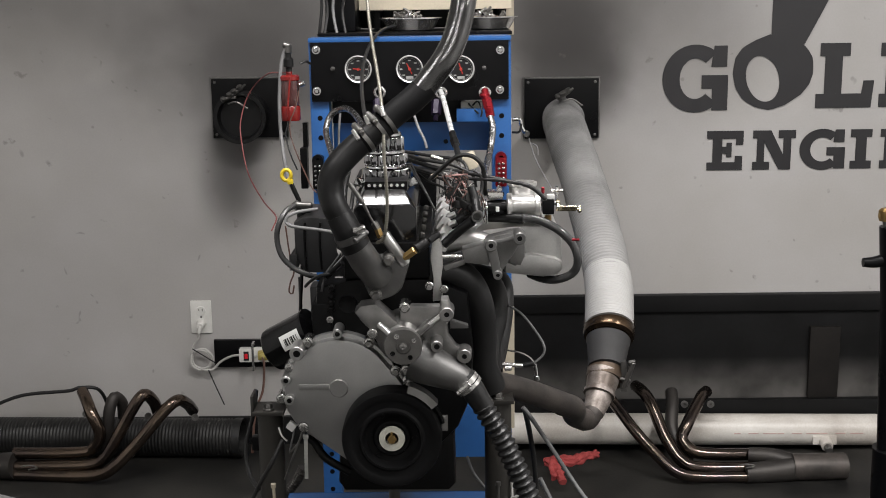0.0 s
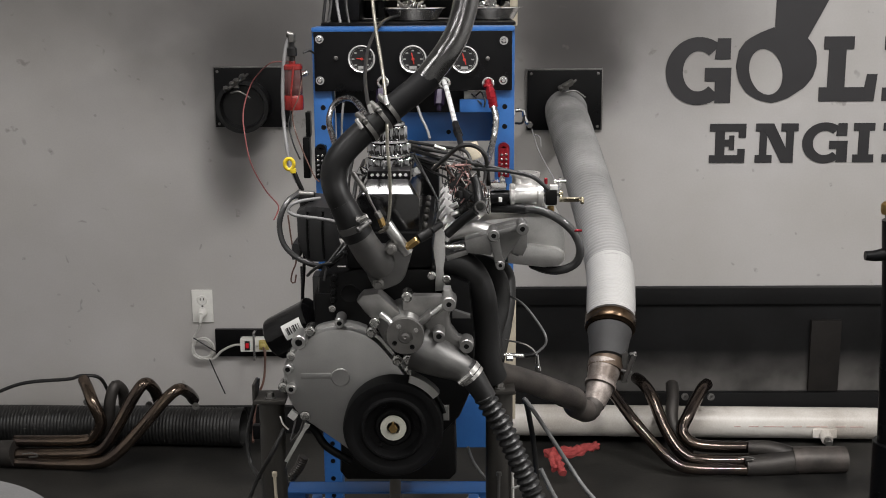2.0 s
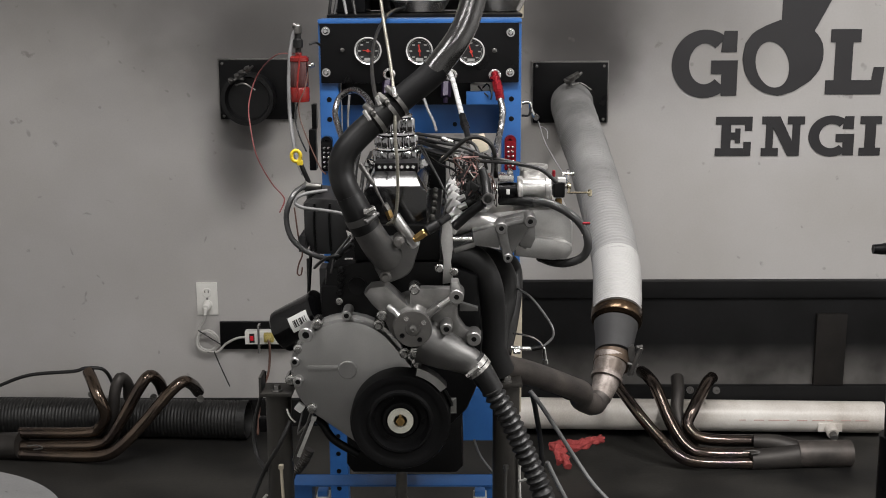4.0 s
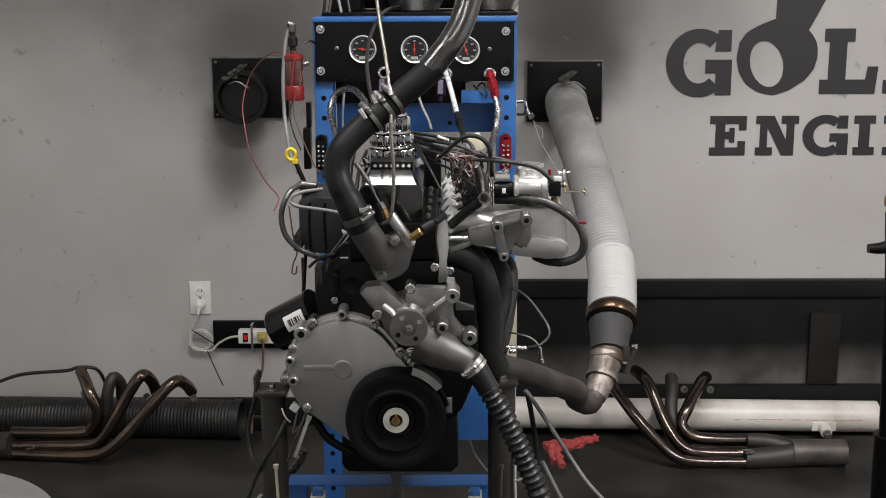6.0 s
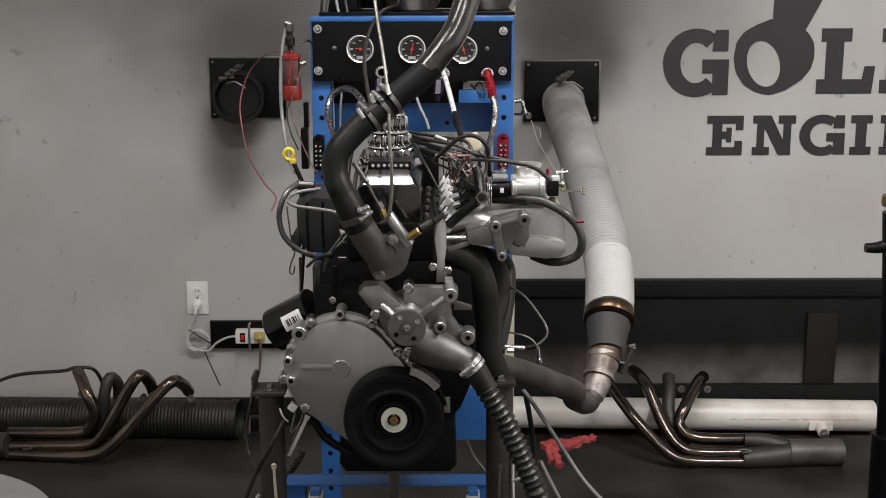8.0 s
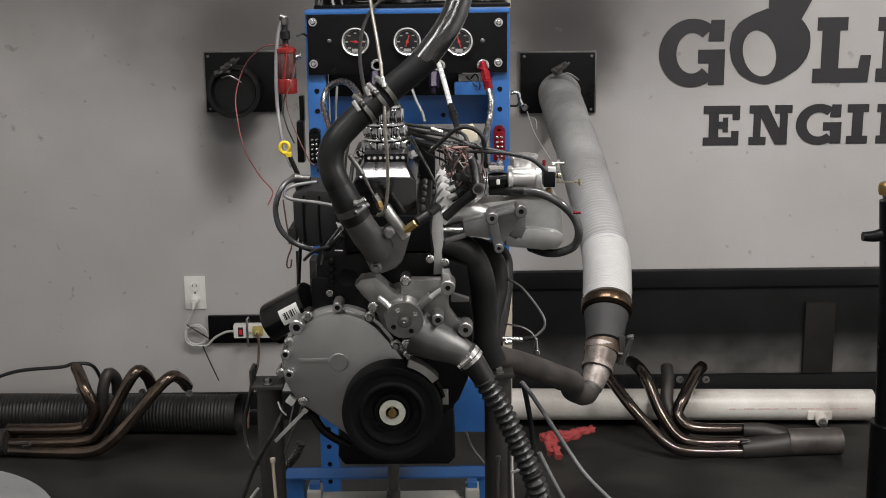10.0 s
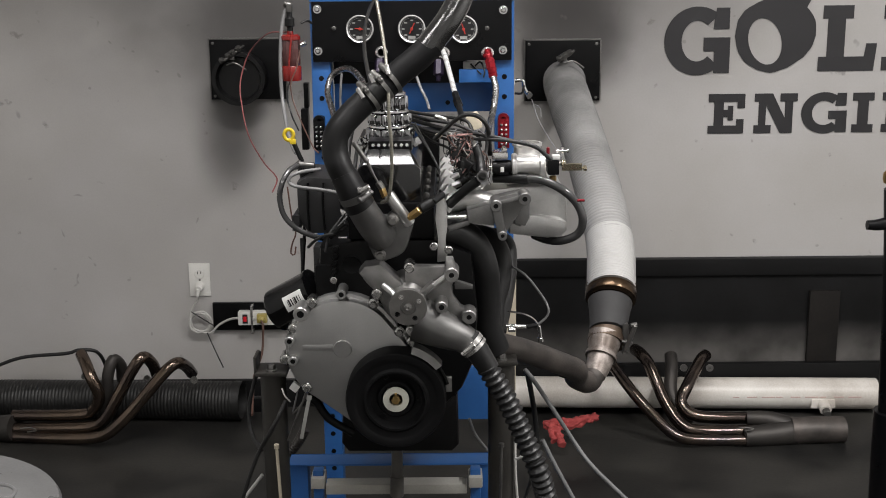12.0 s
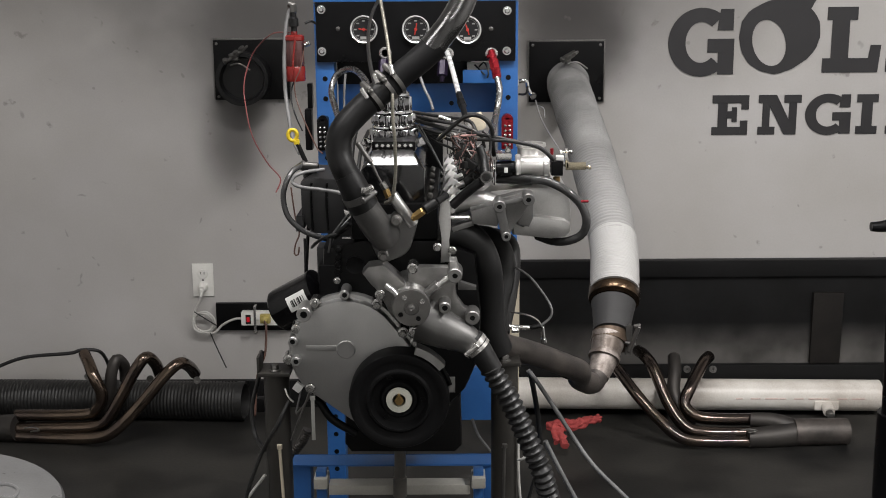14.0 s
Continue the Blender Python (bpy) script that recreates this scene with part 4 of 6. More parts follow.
    part("breather_base", joined(lathe([(0.05, -0.004), (0.052, -0.003), (0.052, 0.0), (0.04, 0.001)], base, (0, 0, 1), 48),
                                 box(base + Vector((-0.062, -0.02, -0.012)), base + Vector((-0.044, 0.0, 0.004)), 0.002, pose(0, 0, 0, 0, 25, 0)),
                                 box(base + Vector((0.044, -0.02, -0.012)), base + Vector((0.062, 0.0, 0.004)), 0.002, pose(0, 0, 0, 0, -25, 0))), CHROME, t)
    # added black box that fills the gap among dark wires behind the cover
    part("ignition_module", box((-0.041, 2.4, 1.107), (0.005, 2.5, 1.188), 0.006), BLACK, t)
    timing_cover(t)
    damper(t)
    water_pump(t)
    thermostat(t)
    oil_filter(t)
    intake(t)
    exhaust_side(t)
    left_side(t)
    wiring(t)
    return t


def valve_cover():
    """A long box whose front and side top edges are cut back."""
    x0, x1 = -0.148, -0.028
    z0, z1 = 1.107, 1.183
    z2 = z1 + 0.026
    bm = bmesh.new()
    rows = []
    for y, zt, cut in ((2.0, z1, 0.0), (2.028, z2, 0.012), (2.63, z2, 0.012), (2.65, z1, 0.0)):
        zs = z1 if cut else zt
        rows.append([bm.verts.new(p) for p in ((x0, y, z0), (x0, y, zs - 0.008), (x0 + 0.010 + cut, y, zt), (x1 - 0.010 - cut, y, zt), (x1, y, zs - 0.008), (x1, y, z0))])
    for a, b in zip(rows, rows[1:]):
        for i in range(5):
            bm.faces.new((a[i], a[i + 1], b[i + 1], b[i]))
        bm.faces.new((a[5], a[0], b[0], b[5]))
    bm.faces.new(rows[0])
    bm.faces.new(rows[-1])
    bmesh.ops.recalc_face_normals(bm, faces=bm.faces)
    bmesh.ops.bevel(bm, geom=bm.edges, offset=0.002, segments=3, affect="EDGES", profile=0.6)
    return bm


def timing_cover(t):
    c1, c2 = (-0.181, 1.94, 0.827), (-0.081, 1.94, 0.73)
    r1 = 0.106
    cover = part("timing_cover", joined(prism(hull((c1[0], c1[2], r1), (c2[0] + 0.0, c2[2], 0.088), n=40), 1.945, 1.985, 0.009),
                                        prism(hull((c1[0], c1[2], r1 + 0.007), (c2[0], c2[2], 0.09), n=40), 1.968, 1.988, 0.002)),
                 COVERALU, t, "bare cast aluminium timing cover")
    # raised roundel with a rib running to it
    k = (-0.181, 1.945, 0.836)
    part("roundel", joined(lathe([(0.019, -0.004), (0.018, 0.002), (0.0165, 0.003), (0, 0.0025)], (k[0], 1.945, k[2]), (0, -1, 0), 40),
                           box((-0.258, 1.943, k[2] - 0.003), (-0.199, 1.95, k[2] + 0.009), 0.003)), COVERALU, cover)
    for x, y, r, h in ((0, 0, 14, 7), (1, 0, 9.5, 5), (2, 0, 9.5, 5), (3, 0, 9.5, 5)):
        p = ((-0.256, 1.915, 0.914), (-0.281, 1.93, 0.856), (-0.276, 1.93, 0.816), (-0.179, 1.925, 0.949))[x]
        drilled("boss", p, 0.001 * r, 0.001 * h, 0.05, ALU, cover)
    for p in ((-0.237, 1.945, 0.928), (-0.275, 1.95, 0.876), (-0.293, 1.95, 0.814), (-0.252, 1.945, 0.758), (-0.12, 1.945, 0.926), (-0.071, 1.945, 0.869), (-0.048, 1.945, 0.849)):
        part("bolt", joined(hexbolt(p, 0.0075, 0.012), lathe([(0.011, -0.03), (0.0105, 0), (0, 0)], p, (0, -1, 0), 20)), BOLT, cover)
    # loose connector hanging beside the cover
    k = Vector((-0.279, 1.97, 0.751))
    part("connector", box(k - Vector((0.008, 0.006, 0.008)), k + Vector((0.008, 0.006, 0.008)), 0.002, pose(0, 0, 0, 0, 38, 0)), LABEL, t)
    for line in ([(-0.306, 1.98, 0.744), (-0.299, 1.97, 0.731), (-0.289, 1.97, 0.72)], [(-0.275, 1.98, 0.742), (-0.279, 1.98, 0.724), (-0.288, 1.99, 0.691)], [(-0.269, 1.98, 0.753), (-0.259, 1.96, 0.749), (-0.254, 1.96, 0.737)]):
        part("lead", tube(line, 0.0018, 0.006, 8), WIRE_WHITE if line[0][0] < -0.28 else WIRE_GREY, t)
    for line in ([(-0.255, 1.955, 0.748), (-0.265, 1.96, 0.72), (-0.281, 1.97, 0.681), (-0.298, 1.98, 0.635)], [(-0.254, 1.96, 0.74), (-0.271, 1.97, 0.71), (-0.286, 1.98, 0.691)]):
        part("hanging_tie", tube(line, 0.0022, 0.008, 8), STEEL, t)


def damper(t):
    c = Vector((-0.079, 1.9, 0.746))
    px = 0.001
    d = part("crank_damper", lathe([(px * 95, 0.06), (px * 96, 0.055), (px * 96, 0.006), (px * 93, 0.0), (px * 82, -0.001), (px * 78, 0.001), (px * 75, 0.002), (px * 64, 0.002),
                                    (px * 60, -0.002), (px * 56, -0.002), (px * 54, 0.01), (px * 50, 0.018), (px * 38, 0.020), (px * 34, 0.012), (px * 28, 0.012), (px * 26, 0.016), (0, 0.016)],
                                   c, (0, 1, 0), 96), DAMPER, t, "black crankshaft damper")
    for k in range(3):
        a = radians(90 + 120 * k + 25)
        p = c + Vector((px * 45 * math.cos(a), 0.019, px * 45 * math.sin(a)))
        part("tapped_hole", lathe([(0.006, 0), (0.006, 0.002), (0.0035, 0.002), (0.0035, -0.006), (0, -0.006)], p, (0, -1, 0), 16), PANEL, d)
    part("washer", lathe([(px * 25, 0.004), (px * 24.5, 0.0), (px * 13, 0.0), (px * 12, 0.004), (0, 0.004)], c + Vector((0, 0.006, 0)), (0, 1, 0), 48), DISC, d, "pale washer")
    part("crank_bolt", joined(lathe([(px * 9, 0.012), (px * 9, 0.002), (px * 7.5, 0.0), (0, 0.0)], c + Vector((0, 0.0, 0)), (0, 1, 0), 6),
                              box(c + Vector((-px * 2.2, 0.0, px * 4)), c + Vector((px * 2.2, 0.01, px * 14)), 0.0008)), BRASS, d, "brass-coloured crank bolt")
    # timing pointer beside the rim
    out = []
    for k in range(9):
        a = radians(72 - 4.2 * k)
        out.append((c.x + px * 113 * math.cos(a), 1.90, c.z + px * 113 * math.sin(a)))
    inner = [(c.x + (p[0] - c.x) * 0.87, 1.90, c.z + (p[2] - c.z) * 0.87) for p in out]
    bm = bmesh.new()
    rows = [[bm.verts.new(v) for v in (a, b, (b[0], 1.93, b[2]), (a[0], 1.93, a[2]))] for a, b in zip(out, inner)]
    for a, b in zip(rows, rows[1:]):
        for i in range(4):
            bm.faces.new((a[i], a[(i + 1) % 4], b[(i + 1) % 4], b[i]))
    bm.faces.new(rows[0])
    bm.faces.new(rows[-1])
    part("timing_pointer", bm, ALU, t)
    part("rim_guard", tube([c + Vector((px * 101 * math.cos(a), 0.02, px * 101 * math.sin(a))) for a in [radians(50 - 7 * k) for k in range(6)]], 0.004, 0.006, 10), BLACK, t)
    part("pointer_foot", box((0.017, 1.925, 0.781), (0.026, 1.935, 0.757), 0.002), ALU, t)


def water_pump(t):
    px = 0.001
    c = Vector((-0.05, 1.83, 0.951))
    hub = Vector((-0.055, 1.9, 0.937))
    body = part("water_pump", joined(
        lathe([(px * 48, 0.08), (px * 47, 0.03), (px * 40, 0.012), (px * 33, 0.0), (px * 24, -0.012), (0, -0.012)], hub, (0, 1, 0), 48),
        prism(xz((-0.144, 1.9, 0.996), (-0.133, 1.9, 1.009), (-0.104, 1.9, 1.013), (-0.091, 1.9, 1.002), (-0.058, 1.9, 0.971), (-0.045, 1.9, 0.937), (-0.067, 1.9, 0.904), (-0.093, 1.9, 0.915), (-0.113, 1.9, 0.959), (-0.129, 1.9, 0.975)), 1.905, 1.95, 0.008),
        prism(xz((-0.058, 1.9, 1.004), (-0.039, 1.9, 1.006), (0.016, 1.9, 1.005), (0.02, 1.9, 1.018), (0.032, 1.9, 1.018), (0.039, 1.9, 0.99), (0.03, 1.9, 0.969), (0.032, 1.9, 0.947), (0.046, 1.9, 0.927), (0.071, 1.9, 0.918), (0.071, 1.9, 0.901), (0.052, 1.9, 0.896), (0.023, 1.9, 0.908), (-0.02, 1.9, 0.881), (-0.061, 1.9, 0.915)), 1.912, 1.935, 0.005),
        box((-0.035, 1.885, 0.962), (0, 1.92, 0.971), 0.002, pose(0, 0, 0, 0, -42, 0))), PUMPALU, t, "bare cast aluminium water pump")
    part("pump_rib", tube([(-0.031, 1.89, 0.952), (-0.013, 1.892, 0.968), (0.018, 1.895, 0.99)], 0.006, 0.006, 10), ALU, body)
    part("pump_rib", tube([(-0.098, 1.9, 0.974), (-0.084, 1.89, 0.966), (-0.075, 1.88, 0.958)], 0.006, 0.006, 10), ALU, body)
    part("pump_outlet", tube([(-0.03, 1.915, 0.903), (-0.004, 1.908, 0.892), (0.026, 1.902, 0.88), (0.047, 1.9, 0.871), (0.066, 1.9, 0.858)], (px * 44, px * 24), 0.008, 32), DARKALU, body)
    flange = part("pump_flange", lathe([(px * 20, 0.03), (px * 33, 0.012), (px * 34.5, 0.01), (px * 34.5, 0.002), (px * 33.5, 0), (px * 14, 0.0), (px * 13, 0.004), (px * 7.5, 0.004), (px * 7, -0.006), (px * 3, -0.007), (0, -0.004)],
                                        c, (0, 1, 0), 56), STEEL, body, "round steel drive flange with four holes")
    for k in range(4):
        a = radians(32 + 90 * k)
        p = c + Vector((px * 23 * math.cos(a), -0.0005, px * 23 * math.sin(a)))
        # two of the four are bright, the others black
        is_bright = k in (0, 1)
        part("flange_hole", lathe([(px * 4.6, 0), (px * 4.6, 0.001), (px * 3.4, 0.001), (px * 3.2, -0.004), (0, -0.004)], p, (0, -1, 0), 16), BRIGHT if is_bright else PANEL, flange)
    for p, r, h, deep in (((0.029, 1.875, 0.998), 13.5, 5, 0.05), ((0.061, 1.89, 0.913), 13.5, 5, 0.04), ((0.01, 1.868, 0.939), 11, 5.5, 0.05)):
        drilled("pump_ear", p, px * r, px * h, deep, PUMPALU, body)
    part("side_web", prism(xz((0.035, 1.93, 0.975), (0.069, 1.93, 0.964), (0.069, 1.93, 0.958), (0.035, 1.93, 0.958)), 1.925, 1.94, 0.001), DARKALU, body)
    part("ear_web", prism(xz((0.019, 1.885, 1.024), (0.032, 1.885, 1.024), (0.037, 1.885, 1.007), (0.019, 1.885, 1.005)), 1.882, 1.92, 0.004), ALU, body)
    for p in ((-0.049, 1.9, 1.007), (-0.11, 1.9, 0.957), (-0.048, 1.9, 0.885)):
        part("pump_bolt", joined(hexbolt(p, 0.008, 0.012), lathe([(px * 11, -0.03), (px * 10, 0), (0, 0)], p, (0, -1, 0), 20)), BOLT, body)
    h = thing("lower_hose", (0.222, 1.95, 0.523), "dark grey ribbed coolant hose clamped to the water pump", "hose")
    part("cuff", tube([(0.056, 1.9, 0.87), (0.073, 1.9, 0.85), (0.088, 1.9, 0.826), (0.099, 1.9, 0.808)], (px * 24.5, px * 20), 0.006, 32), RIBBED, h)
    part("hose", tube([(0.094, 1.9, 0.814), (0.107, 1.9, 0.791), (0.128, 1.9, 0.754), (0.147, 1.9, 0.713), (0.166, 1.9, 0.669), (0.183, 1.9, 0.628), (0.198, 1.9, 0.586), (0.231, 1.93, 0.46), (0.25, 2.0, 0.40), (0.272, 2.1, 0.12), (0.283, 2.2, 0.03)],
                      px * 18.8, sides=30, rib=(0.0142, 0.0029)), RIBBED, h)
    part("hose_clip", band((0.063, 1.9, 0.861), Vector((0.073, 1.9, 0.85)) - Vector((0.056, 1.9, 0.87)), px * 25.5, 0.010, (-0.2, -1, 0.1)), BRIGHT, h, "bright steel worm clip")
    part("hose_clip_band", band((0.07, 1.9, 0.853), Vector((0.073, 1.9, 0.85)) - Vector((0.056, 1.9, 0.87)), px * 25, 0.007), BRIGHT, h)


def thermostat(t):
    px = 0.001
    b = part("thermostat_housing", joined(tube([(-0.142, 1.884, 1.141), (-0.129, 1.895, 1.113), (-0.116, 1.915, 1.086), (-0.102, 1.95, 1.058)], (px * 26, px * 30), 0.006, 32),
                                          prism(hull((-0.09, 1.052, px * 40), (-0.104, 1.018, px * 13), (-0.055, 1.08, px * 14)), 1.95, 1.985, 0.006)), DARKALU, t, "grey cast thermostat housing")
    for p in ((-0.078, 1.91, 1.095), (-0.105, 1.945, 1.02)):
        part("housing_bolt", joined(hexbolt(p, 0.0085, 0.014), lathe([(px * 12, -0.035), (px * 11, 0), (0, 0)], p, (0, -1, 0), 20)), STEEL, b)
    part("sensor_body", tube([(-0.086, 1.93, 1.14), (-0.068, 1.93, 1.113), (-0.048, 1.94, 1.083)], px * 11, 0.006, 20), ALU, t)
    part("sensor_tip", joined(rod((-0.123, 1.93, 1.199), (-0.114, 1.93, 1.179), px * 3), rod((-0.149, 1.94, 1.236), (-0.123, 1.93, 1.199), px * 5), rod((-0.105, 1.93, 1.163), (-0.097, 1.93, 1.15), px * 7, sides=6),
                              rod((-0.115, 1.93, 1.181), (-0.103, 1.93, 1.158), px * 2.2)), STEEL, t)
    part("sensor_nut", rod((-0.098, 1.93, 1.151), (-0.092, 1.93, 1.134), px * 7, sides=6), BRASS, t)
    part("brass_plug", joined(rod((-0.046, 1.93, 1.097), (-0.028, 1.925, 1.111), px * 8.3, sides=6), rod((-0.051, 1.93, 1.094), (-0.044, 1.93, 1.098), px * 6)), BRASS, t, "brass coolant sensor")
    part("sensor_connector", joined(rod((-0.028, 1.93, 1.111), (-0.005, 1.94, 1.123), px * 10), rod((-0.005, 1.94, 1.123), (0.014, 1.97, 1.131), px * 7)), RUBBER, t)
    h = thing("upper_hose", (-0.077, 1.93, 1.332), "black rubber coolant hose rising from the engine to a braided line", "hose")
    part("hose", joined(tube([(-0.136, 1.888, 1.127), (-0.146, 1.882, 1.147), (-0.154, 1.88, 1.166), (-0.164, 1.88, 1.187)], (0.0285, 0.0245), 0.006, 36),
                       tube([(-0.162, 1.88, 1.183), (-0.171, 1.88, 1.202), (-0.178, 1.885, 1.226), (-0.177, 1.888, 1.25), (-0.166, 1.892, 1.272), (-0.146, 1.9, 1.294), (-0.122, 1.907, 1.315), (-0.094, 1.915, 1.336)], 0.0236, 0.006, 36)), RUBBER, h)
    part("hose_clip", band((-0.144, 1.884, 1.147), Vector((-0.153, 1.88, 1.166)) - Vector((-0.136, 1.888, 1.127)), 0.0287, 0.013, (0.4, -1, 0.6)), DARKALU, h)
    part("clip_screw", joined(rod((-0.133, 1.85, 1.16), (-0.115, 1.85, 1.17), px * 5, sides=10), box((-0.137, 1.85, 1.158), tuple(Vector((-0.125, 1.85, 1.168)) + Vector((0, 0.008, 0))), 0.001)), BRIGHT, h)
    way = Vector((-0.002, 1.95, 1.411)) - Vector((-0.119, 1.908, 1.318))
    part("adapter", lathe([(px * 23, 0), (px * 25.5, 0.004), (px * 25.5, 0.018), (px * 23, 0.022), (px * 23, 0.034), (px * 26, 0.038), (px * 26, 0.058), (px * 23.5, 0.062), (0, 0.062)], (-0.124, 1.907, 1.313), way, 40), DAMPER, h)
    for p, s in (((-0.116, 1.909, 1.32), (-0.9, -1, 0.6)), ((-0.092, 1.917, 1.339), (-0.7, -1, 0.8)), ((-0.077, 1.922, 1.351), (-0.7, -1, 0.8))):
        part("hose_clip", band(p, way, px * 26.3, 0.008, s), STEEL, h)
    for a, b in (((-0.135, 1.88, 1.341), (-0.123, 1.875, 1.323)), ((-0.112, 1.885, 1.366), (-0.105, 1.88, 1.349)), ((-0.083, 1.89, 1.382), (-0.079, 1.885, 1.363))):
        part("clip_screw", rod(a, b, px * 4.2, sides=10), BRIGHT, h)
    part("joint_sleeve", tube([(-0.084, 1.92, 1.344), (-0.059, 1.93, 1.365), (-0.031, 1.94, 1.386), (-0.004, 1.95, 1.41)], (px * 23.5, px * 25), 0.006, 36), DAMPER, h)
    part("braided_line", tube([(-0.015, 1.945, 1.4), (0.004, 1.95, 1.424), (0.026, 1.955, 1.452), (0.044, 1.965, 1.482), (0.056, 1.975, 1.514), (0.065, 1.985, 1.552), (0.071, 2, 1.596), (0.073, 2, 1.656), (0.07, 2.0, 1.9), (0.07, 2.0, 3.3)], px * 23.5, 0.008, 36), TUBING, h, "stainless braided coolant line")


def oil_filter(t):
    base, end = Vector((-0.236, 2.04, 0.928)), Vector((-0.324, 2.06, 0.878))
    way = end - base
    h, r = way.length, 0.0445
    f = part("oil_filter", lathe([(r * 0.9, 0), (r * 1.04, 0.003), (r * 1.04, 0.008), (r, 0.011), (r, h - 0.012), (r * 0.97, h - 0.004), (r * 0.88, h), (0, h)], base, way, 56), FILTER, t, "gloss black oil filter with a white label")
    w, side, up = axes(way)
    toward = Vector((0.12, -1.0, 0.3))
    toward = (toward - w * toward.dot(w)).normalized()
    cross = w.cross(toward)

    def patch(h0, h1, a0, a1, rr, name, m):
        bm = bmesh.new()
        rows = []
        for k in range(9):
            a = radians(a0 + (a1 - a0) * k / 8)
            o = toward * math.cos(a) + cross * math.sin(a)
            rows.append([bm.verts.new(base + w * hh + o * q) for hh, q in ((h0, rr), (h1, rr), (h1, rr - 0.0006), (h0, rr - 0.0006))])
        for a, b in zip(rows, rows[1:]):
            for i in range(4):
                bm.faces.new((a[i], a[(i + 1) % 4], b[(i + 1) % 4], b[i]))
        bm.faces.new(rows[0])
        bm.faces.new(rows[-1])
        part(name, bm, m, f)
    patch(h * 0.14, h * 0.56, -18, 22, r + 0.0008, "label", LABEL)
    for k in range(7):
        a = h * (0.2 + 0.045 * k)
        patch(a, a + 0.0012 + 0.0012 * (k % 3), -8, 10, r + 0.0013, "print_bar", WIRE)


def intake(t):
    # flange along the head with six stepped ports, and runners out to the plenum
    for k in range(6):
        f = k / 5
        p = Vector((0.022, 2.03, 1.107)).lerp(Vector((0.011, 2.58, 1.092)), f)
        part("port_flange", joined(box(p + Vector((-0.010, -0.025, -0.022)), p + Vector((0.012, 0.018, 0.012)), 0.004, pose(0, 0, 0, -18, 34, 0)),
                                   rod(p + Vector((0.012, -0.006, 0.012)), p + Vector((0.03, -0.006, 0.02)), 0.007, sides=6)), ALU, t)
        part("injector", joined(rod(p + Vector((0.01, 0, 0.002)), p + Vector((0.055, 0, 0.036)), 0.0095), rod(p + Vector((0.05, 0, 0.032)), p + Vector((0.072, 0, 0.05)), 0.0075)), RUBBER, t)
        part("runner", tube([p + Vector((0.005, 0.01, -0.01)), p + Vector((0.05, 0.01, 0.0)), p + Vector((0.1, 0.02, -0.015)), p + Vector((0.15, 0.02, -0.04))], 0.019, 0.01, 20), ALU, t)
    px = 0.001
    plen = part("plenum", joined(
        prism(xz((0.069, 2.1, 1.098), (0.103, 2.1, 1.117), (0.175, 2.1, 1.124), (0.237, 2.1, 1.121), (0.254, 2.1, 1.113), (0.261, 2.1, 1.089), (0.261, 2.1, 1.051), (0.255, 2.1, 1.036), (0.148, 2.1, 1.034), (0.097, 2.1, 1.052), (0.069, 2.1, 1.071)), 2.09, 2.33, 0.013),
        prism(xz((0.144, 2.09, 1.059), (0.192, 2.09, 1.068), (0.245, 2.09, 1.06), (0.259, 2.09, 1.05), (0.26, 2.09, 1.036), (0.248, 2.09, 1.024), (0.221, 2.09, 1.02), (0.144, 2.09, 1.029)), 2.072, 2.2, 0.010)), PLENUM, t, "cast aluminium intake plenum")
    part("plenum_rib", tube([(0.08, 2.088, 1.099), (0.118, 2.086, 1.085), (0.147, 2.084, 1.047)], 0.005, 0.008, 12), PLENUM, plen)
    # throttle body, its shaft running sideways
    a, b = Vector((0.152, 2.1, 1.163)), Vector((0.21, 2.1, 1.163))
    tb = part("throttle_body", joined(rod(a, b, px * 20, sides=36), rod(a - Vector((0.002, 0, 0)), a + Vector((0.008, 0, 0)), px * 24, sides=36),
                                      rod(b - Vector((0.006, 0, 0)), b + Vector((0.006, 0, 0)), px * 23, sides=36),
                                      lathe([(px * 27, 0), (px * 27, 0.02), (px * 30, 0.022), (px * 30, 0.028), (px * 25, 0.028), (px * 24, 0.004), (0, 0.004)], (0.183, 2.14, 1.175), (0, 0, 1), 40),
                                      box((0.14, 2.12, 1.119), (0.222, 2.2, 1.144), 0.006)), CASTBRIGHT, t, "bright machined throttle body")
    part("idle_motor", joined(rod((0.111, 2.09, 1.161), (0.149, 2.09, 1.163), px * 13, sides=24), box((0.118, 2.08, 1.147), (0.144, 2.13, 1.173), 0.004)), PANEL, tb)
    part("idle_motor_cap", joined(box((0.111, 2.08, 1.178), (0.142, 2.13, 1.191), 0.003), box((0.131, 2.085, 1.191), (0.139, 2.12, 1.2), 0.002, pose(0, 0, 0, 0, 30, 0)),
                                  rod((0.103, 2.09, 1.159), (0.114, 2.09, 1.159), px * 6)), BRIGHT, tb)
    part("connector_face", box((0.127, 2.075, 1.154), (0.134, 2.08, 1.164), 0.001), LABEL, tb)
    part("position_sensor", box((0.22, 2.08, 1.146), (0.243, 2.13, 1.175), 0.004), PANEL, tb)
    part("shaft", rod((0.21, 2.1, 1.165), (0.252, 2.1, 1.166), px * 4.5), STEEL, tb)
    part("brass_elbow", joined(rod((0.232, 2.1, 1.126), (0.232, 2.1, 1.142), px * 7, sides=6), rod((0.232, 2.1, 1.122), (0.232, 2.1, 1.129), px * 8.5, sides=6)), BRASS, tb)
